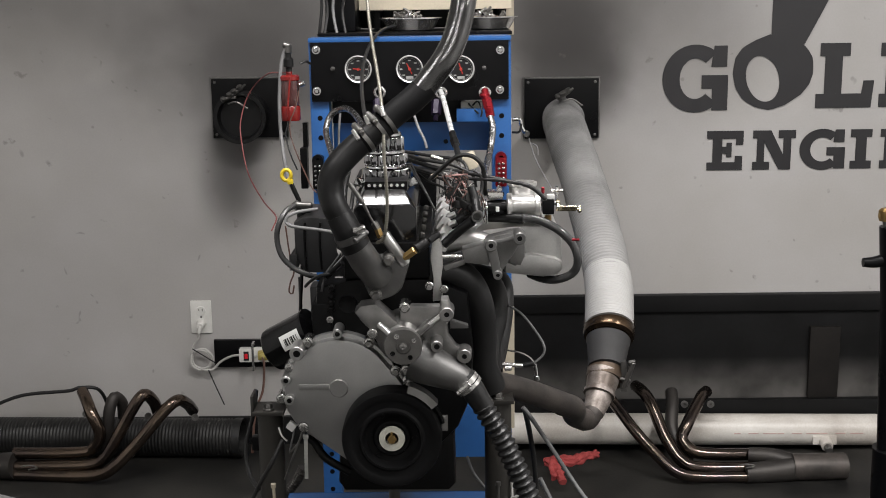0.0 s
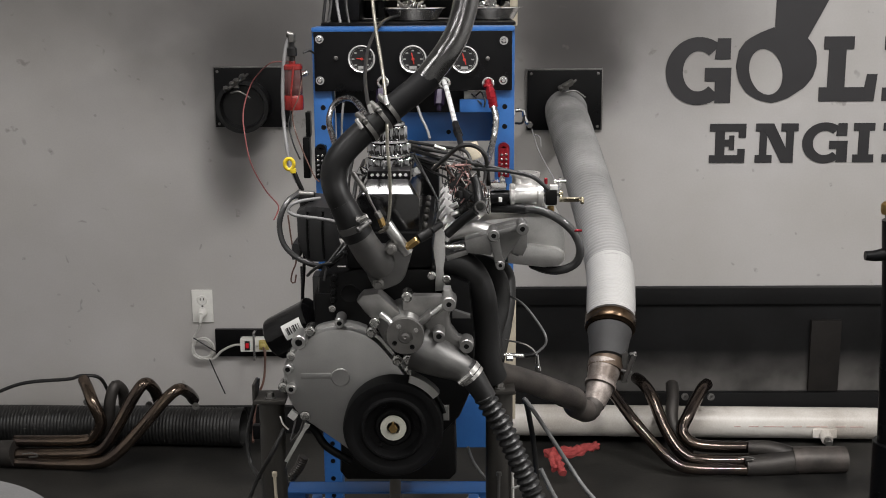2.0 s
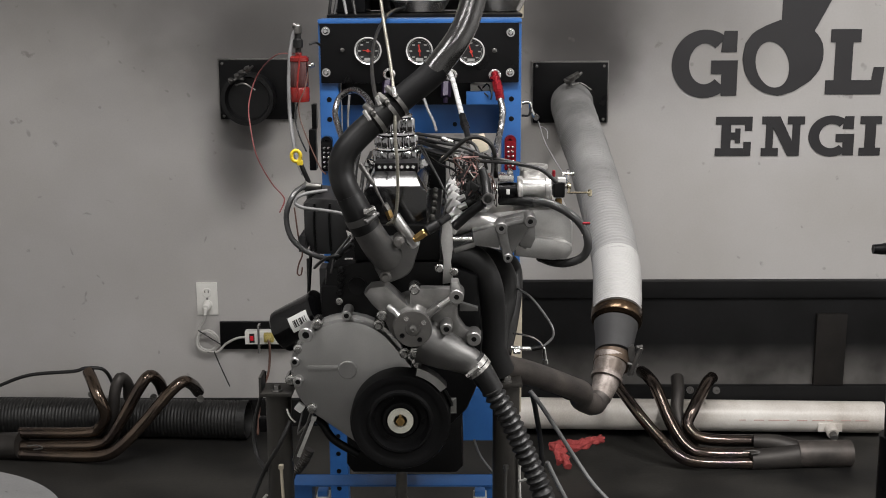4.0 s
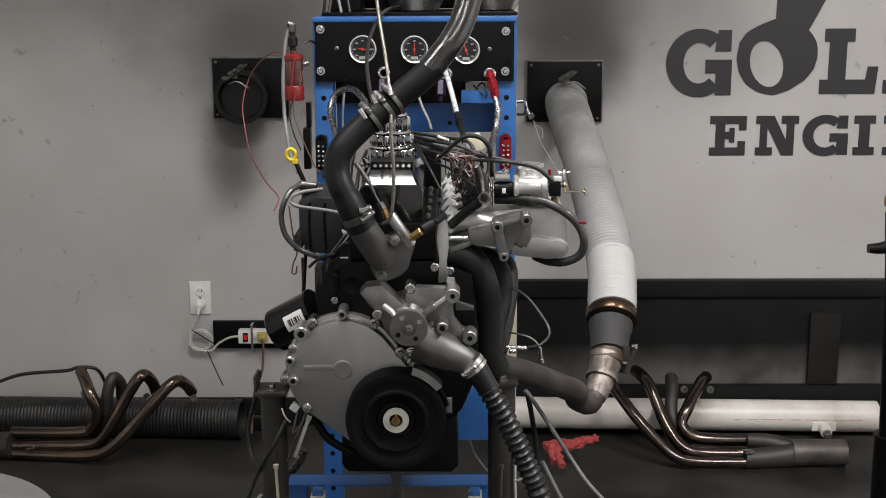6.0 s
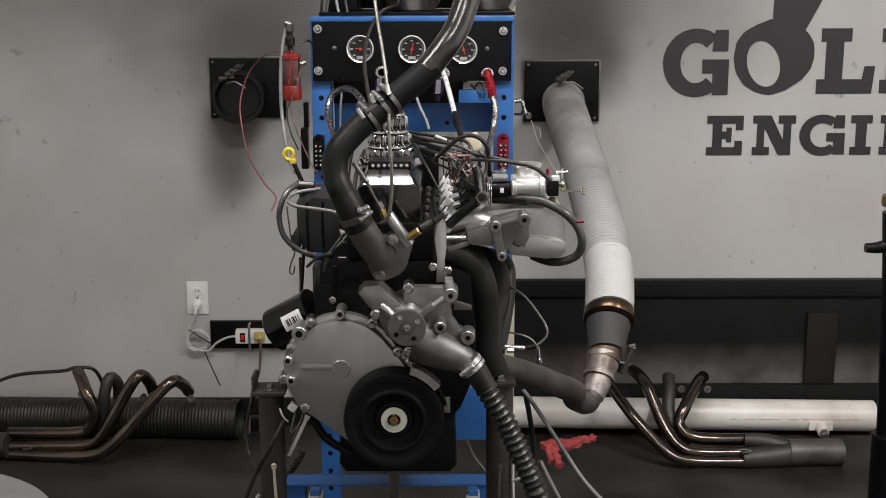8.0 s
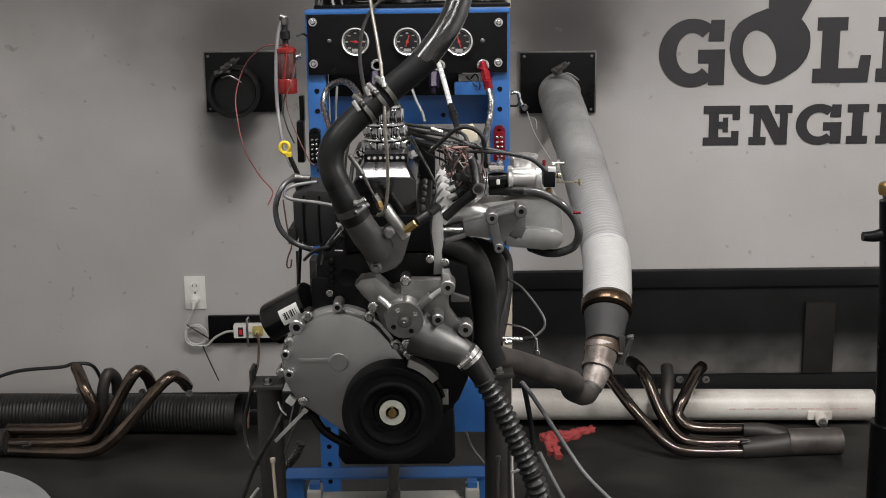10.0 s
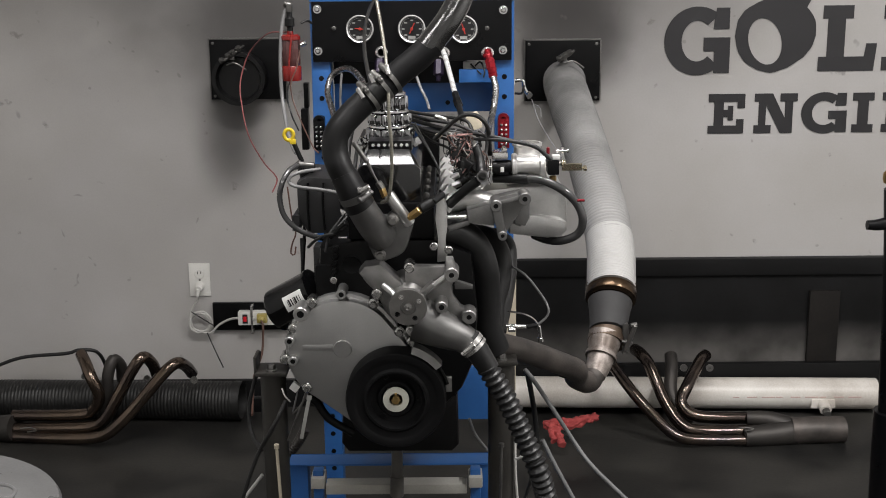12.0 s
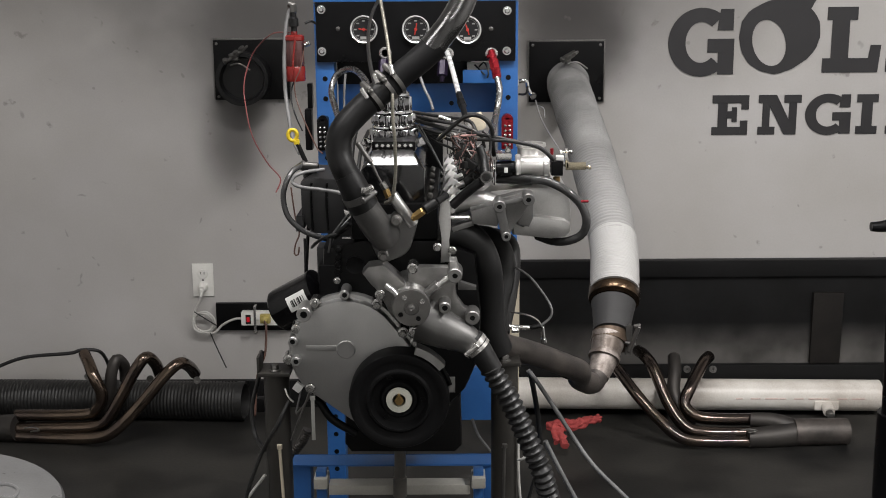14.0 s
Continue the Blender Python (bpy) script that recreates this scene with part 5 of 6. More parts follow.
    part("cable_stop", joined(box((0.248, 2.1, 1.169), (0.253, 2.115, 1.198), 0.001), rod((0.239, 2.1, 1.191), (0.261, 2.1, 1.191), px * 2.5),
                              lathe([(px * 4, 0), (px * 4, 0.004), (0, 0.004)], (0.238, 2.1, 1.191), (1, 0, 0), 12), lathe([(px * 4, 0), (px * 4, 0.004), (0, 0.004)], (0.258, 2.1, 1.191), (1, 0, 0), 12)), BRIGHT, tb)
    part("red_wire_end", rod((0.274, 2.04, 1.103), (0.289, 2.04, 1.103), px * 2.6, sides=10), RED, tb)
    part("spacer", box((0.229, 2.08, 1.177), (0.244, 2.1, 1.185), 0.001), LABEL, tb)
    part("red_cap", rod((0.221, 2.09, 1.187), (0.221, 2.09, 1.2), px * 3.5, sides=10), RED, tb)
    lever_at = Vector((0.252, 2.1, 1.166))
    lever = part("throttle_lever", joined(prism([(lever_at.x - 0.004, lever_at.z - 0.009), (lever_at.x + 0.036, lever_at.z - 0.009), (lever_at.x + 0.036, lever_at.z + 0.006), (lever_at.x - 0.004, lever_at.z + 0.006)], lever_at.y - 0.014, lever_at.y - 0.0115, 0.0004),
                                          rod(lever_at + Vector((0.036, -0.013, -0.004)), lever_at + Vector((0.046, -0.013, -0.004)), 0.0028, sides=10),
                                          rod(lever_at + Vector((0.042, -0.02, -0.004)), lever_at + Vector((0.042, -0.006, -0.004)), 0.004, sides=10),
                                          rod(lever_at + Vector((-0.004, 0, 0)), lever_at + Vector((0.004, 0, 0)), 0.007, sides=16),
                                          box(lever_at + Vector((-0.002, -0.014, -0.005)), lever_at + Vector((0.002, 0.0, 0.005)), 0.0005)), BRASS_STEEL, t, "yellow-plated throttle lever", pivot=lever_at)
    # cast bracket with three drilled ears
    p = 0.001
    br = part("accessory_bracket", joined(
        prism(hull((0.114, 1.105, p * 11), (0.169, 1.118, p * 11), (0.127, 1.047, p * 8), (0.144, 1.077, p * 4)), 2.012, 2.04, 0.003),
        prism(hull((0.114, 1.105, p * 10), (0.127, 1.047, p * 8)), 1.981, 2.02, 0.003),
        prism(xz((0.155, 1.99, 1.114), (0.181, 1.99, 1.114), (0.181, 1.99, 1.075), (0.173, 1.99, 1.057), (0.151, 1.99, 1.062)), 2.018, 2.085, 0.004),
        prism(hull((0.169, 1.121, p * 6), (0.118, 1.11, p * 5)), 1.983, 2.02, 0.003),
        prism(xz((0.059, 1.98, 1.097), (0.108, 1.98, 1.11), (0.118, 1.98, 1.091), (0.11, 1.98, 1.066), (0.063, 1.98, 1.071)), 1.985, 2.06, 0.004),
        prism(xz((0.022, 1.98, 1.065), (0.065, 1.98, 1.078), (0.065, 1.98, 1.067), (0.026, 1.98, 1.054)), 1.99, 2.02, 0.003)), BRACKET, t, "grey cast bracket with drilled ears")
    for q, r in (((0.114, 1.97, 1.107), 11.5), ((0.169, 1.975, 1.119), 12), ((0.127, 1.975, 1.048), 9)):
        drilled("bracket_ear", q, p * r, p * r * 0.42, 0.045, BRACKET, br)
    part("bracket_stud", rod((0.021, 1.985, 1.084), (0.059, 1.985, 1.084), p * 4.5, sides=16), BRIGHT, br)
    # front end plate of the head on the manifold side
    part("end_plate", joined(prism(xz((0.003, 1.985, 1.117), (0.014, 1.985, 1.123), (0.021, 1.985, 1.11), (0.022, 1.985, 1.068), (0.018, 1.985, 1.041), (0.022, 1.985, 1.002), (0.002, 1.985, 1), (0.004, 1.985, 1.046), (-0.001, 1.985, 1.085)), 1.968, 1.99, 0.002)), PLENUM, t, "grey cast gasket plate")
    for q in ((0.024, 1.965, 1.025), (-0.004, 1.965, 1.032)):
        part("plate_bolt", hexbolt(q, 0.0066, 0.012), BOLT, t)
    part("vent_hose", tube([(0.114, 2.1, 1.139), (0.149, 2.09, 1.14), (0.18, 2.08, 1.14), (0.212, 2.07, 1.137), (0.248, 2.06, 1.12), (0.276, 2.06, 1.093), (0.288, 2.06, 1.061), (0.281, 2.07, 1.031), (0.254, 2.08, 1.015), (0.226, 2.11, 1.008), (0.2, 2.16, 1.007)], px * 8.5, 0.008, 20), HOSEGREY, t)
    part("hose_end", tube([(0.114, 2.1, 1.139), (0.149, 2.09, 1.14), (0.182, 2.08, 1.139)], px * 10.5, 0.008, 20), RUBBER, t)
    part("open_tube", tube([(0.025, 2, 1.105), (0.052, 1.99, 1.131), (0.08, 1.98, 1.154)], px * 9, 0.008, 20), RUBBER, t)
    part("open_tube_end", lathe([(0.0095, 0.03), (0.011, 0.002), (0.0105, 0), (0.0078, 0), (0.0075, 0.02), (0, 0.02)], (0.088, 1.968, 1.164), (0.1, 1, -0.05), 28), DARKALU, t)
    part("riser_tube", tube([(0.078, 2.03, 1.211), (0.085, 2.02, 1.189), (0.088, 1.995, 1.162)], (px * 8, px * 10), 0.008, 20), RUBBER, t)


BRASS_STEEL = mat("plated_steel", (0.52, 0.47, 0.36), 0.25, 0.85, (0.4, 0.35, 0.24), 40, 0.5)


def exhaust_side(t):
    px = 0.001
    m = part("exhaust_manifold", joined(
        tube([(0.013, 2.02, 1.052), (0.04, 2.02, 1.049), (0.073, 2.03, 1.022), (0.094, 2.05, 0.968), (0.1, 2.08, 0.895), (0.103, 2.1, 0.83), (0.12, 2.12, 0.777)], px * 28, 0.01, 28),
        tube([(0.066, 2.25, 0.988), (0.107, 2.22, 0.986), (0.13, 2.2, 0.954), (0.128, 2.18, 0.904), (0.114, 2.16, 0.854), (0.113, 2.13, 0.796)], px * 25, 0.01, 28),
        tube([(0.023, 2.4, 0.951), (0.087, 2.38, 0.955), (0.142, 2.34, 0.951), (0.149, 2.3, 0.91), (0.138, 2.25, 0.847), (0.119, 2.16, 0.799)], px * 24, 0.01, 24)), MANIFOLD, t, "black coated exhaust manifold")
    part("manifold_brace", tube([(0.023, 2, 0.958), (0.061, 2, 0.953), (0.072, 2, 0.946), (0.045, 2, 0.939)], 0.004, 0.008, 8), STEEL, t)
    pipe = thing("downpipe", (0.349, 2.5, 0.547), "scorched steel exhaust downpipe running to the flexible duct", "exhaust pipe")
    part("pipe", tube([(0.099, 2.12, 0.807), (0.122, 2.14, 0.78), (0.179, 2.2, 0.745), (0.256, 2.32, 0.681), (0.321, 2.44, 0.616), (0.334, 2.52, 0.567), (0.37, 2.58, 0.534), (0.387, 2.607, 0.545)], (px * 27, px * 25), 0.01, 32), EXHAUST, pipe)
    part("elbow", tube([(0.29, 2.4, 0.641), (0.322, 2.45, 0.612), (0.33, 2.515, 0.572), (0.361, 2.565, 0.541)], px * 28, 0.008, 32), EXHAUST, pipe)
    probe = part("gas_probe", joined(rod((0.138, 2.1, 0.832), (0.182, 2.1, 0.829), px * 4.5), rod((0.144, 2.1, 0.825), (0.159, 2.1, 0.825), px * 7, sides=6)), BRIGHT, pipe, "bright exhaust sensor")
    part("probe_boot", rod((0.182, 2.1, 0.829), (0.205, 2.1, 0.833), px * 5), RUBBER, probe)
    part("probe_lead", tube([(0.202, 2.1, 0.832), (0.223, 2.1, 0.851), (0.225, 2.1, 0.871), (0.21, 2.12, 0.895), (0.18, 2.15, 0.927), (0.148, 2.2, 0.935)], px * 2.4, 0.008, 8), WIRE_GREY, pipe)
    part("hook_wire", tube([(0.144, 2.12, 0.857), (0.178, 2.1, 0.856), (0.198, 2.1, 0.844), (0.207, 2.1, 0.829)], px * 2, 0.008, 8), BRIGHT, pipe)
    part("hook_tip", joined(rod((0.207, 2.1, 0.832), (0.21, 2.1, 0.805), px * 4), rod((0.209, 2.1, 0.807), (0.211, 2.1, 0.796), px * 6, sides=10)), CHROME, pipe)


def left_side(t):
    px = 0.001
    can = part("vapour_canister", joined(prism(xz((-0.28, 2.12, 1.128), (-0.259, 2.12, 1.14), (-0.209, 2.12, 1.136), (-0.193, 2.12, 1.101), (-0.191, 2.12, 1.036), (-0.2, 2.12, 1.024), (-0.259, 2.12, 1.024), (-0.279, 2.12, 1.055)), 2.12, 2.28, 0.005),
                                         box((-0.288, 2.108, 1.062), (-0.276, 2.28, 1.034), 0.002)), CANISTER, t, "black plastic canister")
    part("canister_neck", joined(rod((-0.264, 2.18, 1.113), (-0.267, 2.18, 1.151), px * 15), rod((-0.265, 2.18, 1.141), (-0.266, 2.18, 1.158), px * 18)), RUBBER, can)
    part("canister_rib", joined(*[tube([(x + dx, y, z) for x, y, z in [(-0.257, 2.118, 1.129), (-0.259, 2.117, 1.09), (-0.257, 2.118, 1.032)]], 0.0025, 0.01, 8) for dx in (0.0, 0.031)]), BLACK, can)
    for a, b in (((-0.278, 2.14, 1.162), (-0.247, 2.15, 1.158)), ((-0.286, 2.15, 1.155), (-0.272, 2.15, 1.165))):
        part("spigot", rod(a, b, px * 7), STEEL, can)
    part("loop_hose", tube([(-0.278, 2.14, 1.161), (-0.294, 2.12, 1.153), (-0.306, 2.1, 1.131), (-0.312, 2.1, 1.101), (-0.304, 2.1, 1.065), (-0.28, 2.1, 1.039), (-0.249, 2.1, 1.024), (-0.223, 2.12, 1.012)], px * 5.6, 0.008, 16), HOSEGREY, t)
    part("loop_hose", tube([(-0.231, 2.12, 1.156), (-0.267, 2.1, 1.154), (-0.287, 2.09, 1.147), (-0.291, 2.09, 1.135), (-0.274, 2.08, 1.128), (-0.231, 2.07, 1.124), (-0.197, 2.06, 1.12), (-0.18, 2.05, 1.114)], px * 3.6, 0.008, 12), WIRE_GREY, t)
    part("upright_bracket", box((-0.243, 2.05, 0.935), (-0.219, 2.1, 1.012), 0.003), CANISTER, t)
    part("brace_rod", rod((-0.204, 2, 1.044), (-0.169, 1.98, 1.076), px * 6), BLACK, t)
    part("dipstick_tube", tube([(-0.277, 2.2, 1.162), (-0.277, 2.22, 1.103), (-0.279, 2.22, 1.019), (-0.283, 2.2, 0.938), (-0.286, 2.2, 0.901)], px * 3.6, 0.01, 10), BLACK, t)
    d = part("dipstick", tube([(-0.292, 2.2, 1.196), (-0.285, 2.2, 1.178), (-0.277, 2.2, 1.159)], px * 5, 0.006, 12), RUBBER, t)
    c = Vector((-0.302, 2.2, 1.214))
    ring = [c + Vector((px * 9.5 * math.cos(radians(a)), 0, px * 11.5 * math.sin(radians(a)))) for a in range(0, 361, 20)]
    part("dipstick_loop", joined(tube(ring, px * 4, 0.004, 12), box((-0.3, 2.195, 1.195), (-0.288, 2.205, 1.205), 0.002)), YELLOW, d, "yellow dipstick loop")
    # small brackets and leads below the canister
    part("bright_tab", prism(xz((-0.187, 2.04, 1.09), (-0.168, 2.04, 1.083), (-0.177, 2.04, 1.067), (-0.183, 2.04, 1.074)), 2.04, 2.046, 0.0008), BRIGHT, t)
    part("bright_tab", box((-0.185, 1.975, 1.046), (-0.169, 1.983, 1.049), 0.001), BRIGHT, t)
    part("lead", tube([(-0.168, 2.05, 1.092), (-0.191, 2.03, 1.065), (-0.206, 2, 1.047), (-0.213, 1.99, 1.016)], px * 2.6, 0.008, 8), WIRE, t)
    part("lead", tube([(-0.172, 2.03, 1.078), (-0.193, 2.02, 1.056), (-0.208, 2, 1.034)], px * 1.6, 0.008, 8), WIRE_GREY, t)
    part("lead", tube([(-0.258, 2.1, 1.001), (-0.243, 2.05, 1.022), (-0.219, 2, 1.045), (-0.188, 1.99, 1.054)], px * 3.2, 0.008, 8), WIRE, t)
    part("engine_bolt", hexbolt((-0.198, 1.985, 0.962), 0.0055, 0.006), BOLT, t)
    for k in range(4):
        p = Vector((-0.193, 1.985, 1.025)).lerp(Vector((-0.196, 1.985, 0.981)), k / 3)
        part("engine_bolt", hexbolt(p, 0.006, 0.008), BLACK, t)
    part("core_plug", lathe([(0.018, -0.004), (0.017, 0.001), (0.014, 0.0), (0, 0.001)], (-0.163, 1.985, 0.992), (0, -1, 0), 28), BLACK, t)


def wiring(t):
    px = 0.001
    rng = random.Random(4)
    # plug leads fanning back over the ports
    leads = (([(-0.05, 2.2, 1.252), (-0.003, 2.15, 1.247), (0.042, 2.12, 1.242), (0.081, 2.1, 1.225), (0.089, 2.1, 1.2)], 3.2),
             ([(-0.047, 2.2, 1.242), (0.014, 2.14, 1.233), (0.081, 2.1, 1.227), (0.152, 2.08, 1.214), (0.195, 2.07, 1.204), (0.225, 2.07, 1.179)], 4.2),
             ([(-0.05, 2.2, 1.232), (0.002, 2.14, 1.224), (0.069, 2.1, 1.218), (0.135, 2.08, 1.216), (0.179, 2.07, 1.21)], 3.6),
             ([(-0.051, 2.22, 1.244), (-0.015, 2.2, 1.242), (0.025, 2.18, 1.242)], 4.0),
             ([(-0.003, 2.1, 1.216), (0.025, 2.09, 1.243), (0.053, 2.08, 1.265), (0.08, 2.08, 1.265), (0.1, 2.08, 1.247), (0.106, 2.1, 1.213), (0.108, 2.12, 1.182)], 4.4),
             ([(-0.045, 2.15, 1.237), (-0.028, 2.08, 1.223), (-0.013, 2.03, 1.208), (0.006, 2.01, 1.173), (0.009, 2, 1.153), (0.001, 1.99, 1.12)], 2.2),
             ([(-0.041, 2.15, 1.243), (-0.021, 2.06, 1.22), (-0.006, 2.03, 1.197), (0.01, 2, 1.169)], 1.6),
             ([(-0.044, 2.2, 1.223), (0.014, 2.15, 1.212), (0.058, 2.1, 1.2)], 3.0),
             ([(-0.055, 2.24, 1.255), (0.002, 2.2, 1.25), (0.059, 2.15, 1.247), (0.075, 2.12, 1.227)], 3.4),
             ([(-0.052, 2.26, 1.25), (-0.01, 2.2, 1.232), (0.025, 2.14, 1.219), (0.041, 2.08, 1.2)], 3.4),
             ([(-0.047, 2.22, 1.225), (-0.009, 2.16, 1.205), (0.023, 2.1, 1.2), (0.044, 2.06, 1.186)], 2.6),
             ([(0.086, 2.1, 1.233), (0.1, 2.09, 1.219), (0.098, 2.08, 1.188), (0.088, 2.05, 1.166)], 3.4),
             ([(-0.146, 2.2, 1.221), (-0.155, 2.12, 1.199), (-0.157, 2.05, 1.167), (-0.162, 2.02, 1.128)], 4.0),
             ([(-0.128, 2.2, 1.217), (-0.144, 2.12, 1.192), (-0.144, 2.04, 1.169)], 3.4),
             ([(-0.172, 2.2, 1.222), (-0.176, 2.15, 1.191), (-0.175, 2.1, 1.148)], 5.0))
    for line, r in leads:
        part("lead", tube(line, px * r, 0.008, 10), WIRE, t)
    part("lead_joint", rod((-0.002, 2.17, 1.254), (0.023, 2.17, 1.245), px * 5), BRIGHT, t)
    # tangled injector loom
    for k in range(64):
        a = Vector((0.038, 2.08, 1.211)).lerp(Vector((0.087, 2.08, 1.16)), rng.random())
        pts = [a + Vector((rng.uniform(-0.025, 0.025), rng.uniform(-0.03, 0.03), rng.uniform(-0.03, 0.03))) for _ in range(4)]
        part("loom_wire", tube(pts, px * rng.uniform(0.8, 1.5), 0.006, 6), (WIRE, WIRE_PINK, WIRE_BROWN, WIRE, WIRE_GREY, WIRE_PINK, WIRE_WHITE, WIRE, WIRE)[k % 9], t)
    for k in range(7):
        p = Vector((0.045, 2.07, 1.205)).lerp(Vector((0.075, 2.05, 1.16)), k / 6) + Vector((rng.uniform(-0.012, 0.012), 0, rng.uniform(-0.008, 0.008)))
        part("loom_plug", box(p - Vector((0.010, 0.008, 0.007)), p + Vector((0.010, 0.008, 0.007)), 0.002, pose(0, 0, 0, 0, rng.uniform(-50, 50), rng.uniform(-40, 40))), WIRE, t)
    part("loom_clip", box((0, 2.1, 1.218), (0.012, 2.12, 1.227), 0.002, pose(0, 0, 0, 0, -30, 0)), CREAM, t)
    part("fuel_rail", tube([(0.079, 2.05, 1.188), (0.078, 2.2, 1.193), (0.078, 2.45, 1.188)], 0.011, 0.01, 14), DARKALU, t)
    part("coil_pack", box((0.066, 2.3, 1.206), (0.095, 2.36, 1.238), 0.006, pose(0, 0, 0, 0, -20, 0)), CREAM, t)


engine()


# ---- the dynamometer stand ----
MOVING = []


def dyno_stand():
    t = thing("dyno_stand", (-0.088, 2.78, 0), "blue steel engine test stand with a black gauge panel", "test stand")
    zt = 1.475
    for x0, x1 in ((-0.316, -0.268), (0.142, 0.191)):
        post = part("post", box((x0, 2.775, 0.0), (x1, 2.835, zt - 0.013), 0.003), BLUE, t)
        z = zt - 0.2
        while z > 0.1:
            part("post_hole", lathe([(0.0065, 0.0), (0.0065, 0.0006), (0, 0.0006)], ((x0 + x1) / 2, 2.7748, z), (0, -1, 0), 16), PANEL, post)
            z -= 0.05
    xl, xr = -0.316, 0.191
    part("top_rail", box((xl, 2.765, zt - 0.012), (xr, 2.85, zt), 0.0055), BLUE, t)
    part("cross_rail", box((-0.268, 2.86, 1.178), (0.142, 2.9, 1.262), 0.003), BLUE, t)
    # added black sheet that darkens the gap under the gauge panel
    part("cross_lip", box((-0.267, 2.838, 1.255), (0.075, 2.85, 1.33), 0.001), PANEL, t)
    part("small_rail", box((0.053, 2.777, 1.261), (0.139, 2.789, 1.294), 0.002), BLUE, t)
    for x in (-0.131, 0.024):
        part("rail_hole", lathe([(0.006, 0.0), (0.006, 0.0006), (0, 0.0006)], (x, 2.8595, 1.202), (0, -1, 0), 16), PANEL, t)
    # gauge panel
    panel = part("gauge_panel", box((-0.31, 2.762, 1.317), (0.184, 2.774, 1.464), 0.002), PANEL, t, "black gauge panel")
    for p in ((-0.295, 2.76, 1.446), (0.163, 2.76, 1.44), (-0.296, 2.76, 1.344), (0.162, 2.76, 1.342)):
        part("panel_bolt", joined(lathe([(0.0105, 0), (0.0105, 0.002), (0, 0.002)], p, (0, -1, 0), 24), hexbolt((p[0], p[1] - 0.002, p[2]), 0.0058, 0.008)), CHROME, panel)
    for p in ((-0.255, 2.76, 1.399), (0.123, 2.76, 1.396)):
        part("panel_nut", joined(hexbolt(p, 0.0045, 0.006), rod((p[0], p[1] - 0.005, p[2]), (p[0], p[1] - 0.012, p[2]), 0.0028, sides=10)), STEEL, panel)
    for p, turn in (((-0.191, 2.76, 1.397), 8), ((-0.063, 2.76, 1.396), 0), ((0.065, 2.76, 1.394), -108)):
        dial = gauge(panel, p, turn)
        if turn == 0:
            MOVING.append(dial)
    for p in ((-0.139, 2.76, 1.339), (0.124, 2.76, 1.335), (0.015, 2.76, 1.336)):
        part("port", lathe([(0.0155, 0), (0.0155, 0.004), (0.013, 0.006), (0.0095, 0.006), (0.008, 0.0), (0, 0.0)], p, (0, -1, 0), 28), BRIGHT, panel, "bright bulkhead fitting")
    # fittings and lines at the panel
    r = part("red_fitting", joined(rod((0.123, 2.74, 1.343), (0.128, 2.72, 1.32), 0.0085, sides=20), rod((0.128, 2.72, 1.322), (0.133, 2.7, 1.299), 0.0125, sides=6), rod((0.132, 2.7, 1.305), (0.136, 2.7, 1.28), 0.011, sides=20),
                                   lathe([(0.010, 0.0), (0.013, 0.003), (0.013, 0.008), (0.01, 0.011)], (0.123, 2.735, 1.335), (0.1, -0.3, -1), 20)), RED, panel, "red anodised hose fitting")
    part("braided_hose", tube([(0.134, 2.7, 1.288), (0.141, 2.68, 1.255), (0.135, 2.66, 1.209), (0.123, 2.6, 1.176), (0.113, 2.5, 1.163)], 0.008, 0.006, 16), BRAID, panel)
    part("purple_fitting", joined(rod((0.004, 2.72, 1.321), (0.002, 2.7, 1.286), 0.0125, sides=6), rod((0.002, 2.7, 1.29), (0.001, 2.7, 1.273), 0.006, sides=10)), PURPLE, panel, "purple anodised fitting")
    part("purple_fitting", joined(rod((-0.141, 2.72, 1.324), (-0.142, 2.7, 1.292), 0.0125, sides=6)), PURPLE, panel, "purple anodised fitting")
    part("silver_line", tube([(0.014, 2.74, 1.342), (0.02, 2.7, 1.328), (0.033, 2.62, 1.286), (0.042, 2.56, 1.255)], 0.0062, 0.008, 16), POLISH, panel)
    part("silver_line_end", joined(rod((0.042, 2.56, 1.258), (0.05, 2.5, 1.233), 0.0085, sides=6), rod((0.05, 2.5, 1.235), (0.058, 2.4, 1.211), 0.007, sides=14), rod((0.046, 2.53, 1.245), (0.05, 2.51, 1.234), 0.0105, sides=6)), RUBBER, panel)
    part("silver_nut", rod((0.061, 2.4, 1.212), (0.065, 2.38, 1.195), 0.009, sides=6), BRIGHT, panel)
    part("braided_hose", tube([(-0.148, 2.3, 1.276), (-0.166, 2.45, 1.297), (-0.199, 2.6, 1.309), (-0.227, 2.66, 1.308), (-0.255, 2.68, 1.291), (-0.266, 2.66, 1.256), (-0.252, 2.6, 1.222), (-0.231, 2.5, 1.201)], 0.0075, 0.006, 16), BRAID, panel)
    part("thin_line", tube([(-0.236, 2.72, 1.292), (-0.24, 2.71, 1.237), (-0.239, 2.7, 1.181)], 0.003, 0.01, 8), WIRE_GREY, panel)
    part("thin_line", tube([(-0.051, 2.7, 1.284), (-0.041, 2.68, 1.258), (-0.027, 2.66, 1.232), (-0.02, 2.64, 1.211)], 0.0035, 0.01, 8), WIRE_GREY, panel)
    part("pale_box", box((0.064, 2.8, 1.29), (0.141, 2.83, 1.31), 0.003), PLASTIC, t)
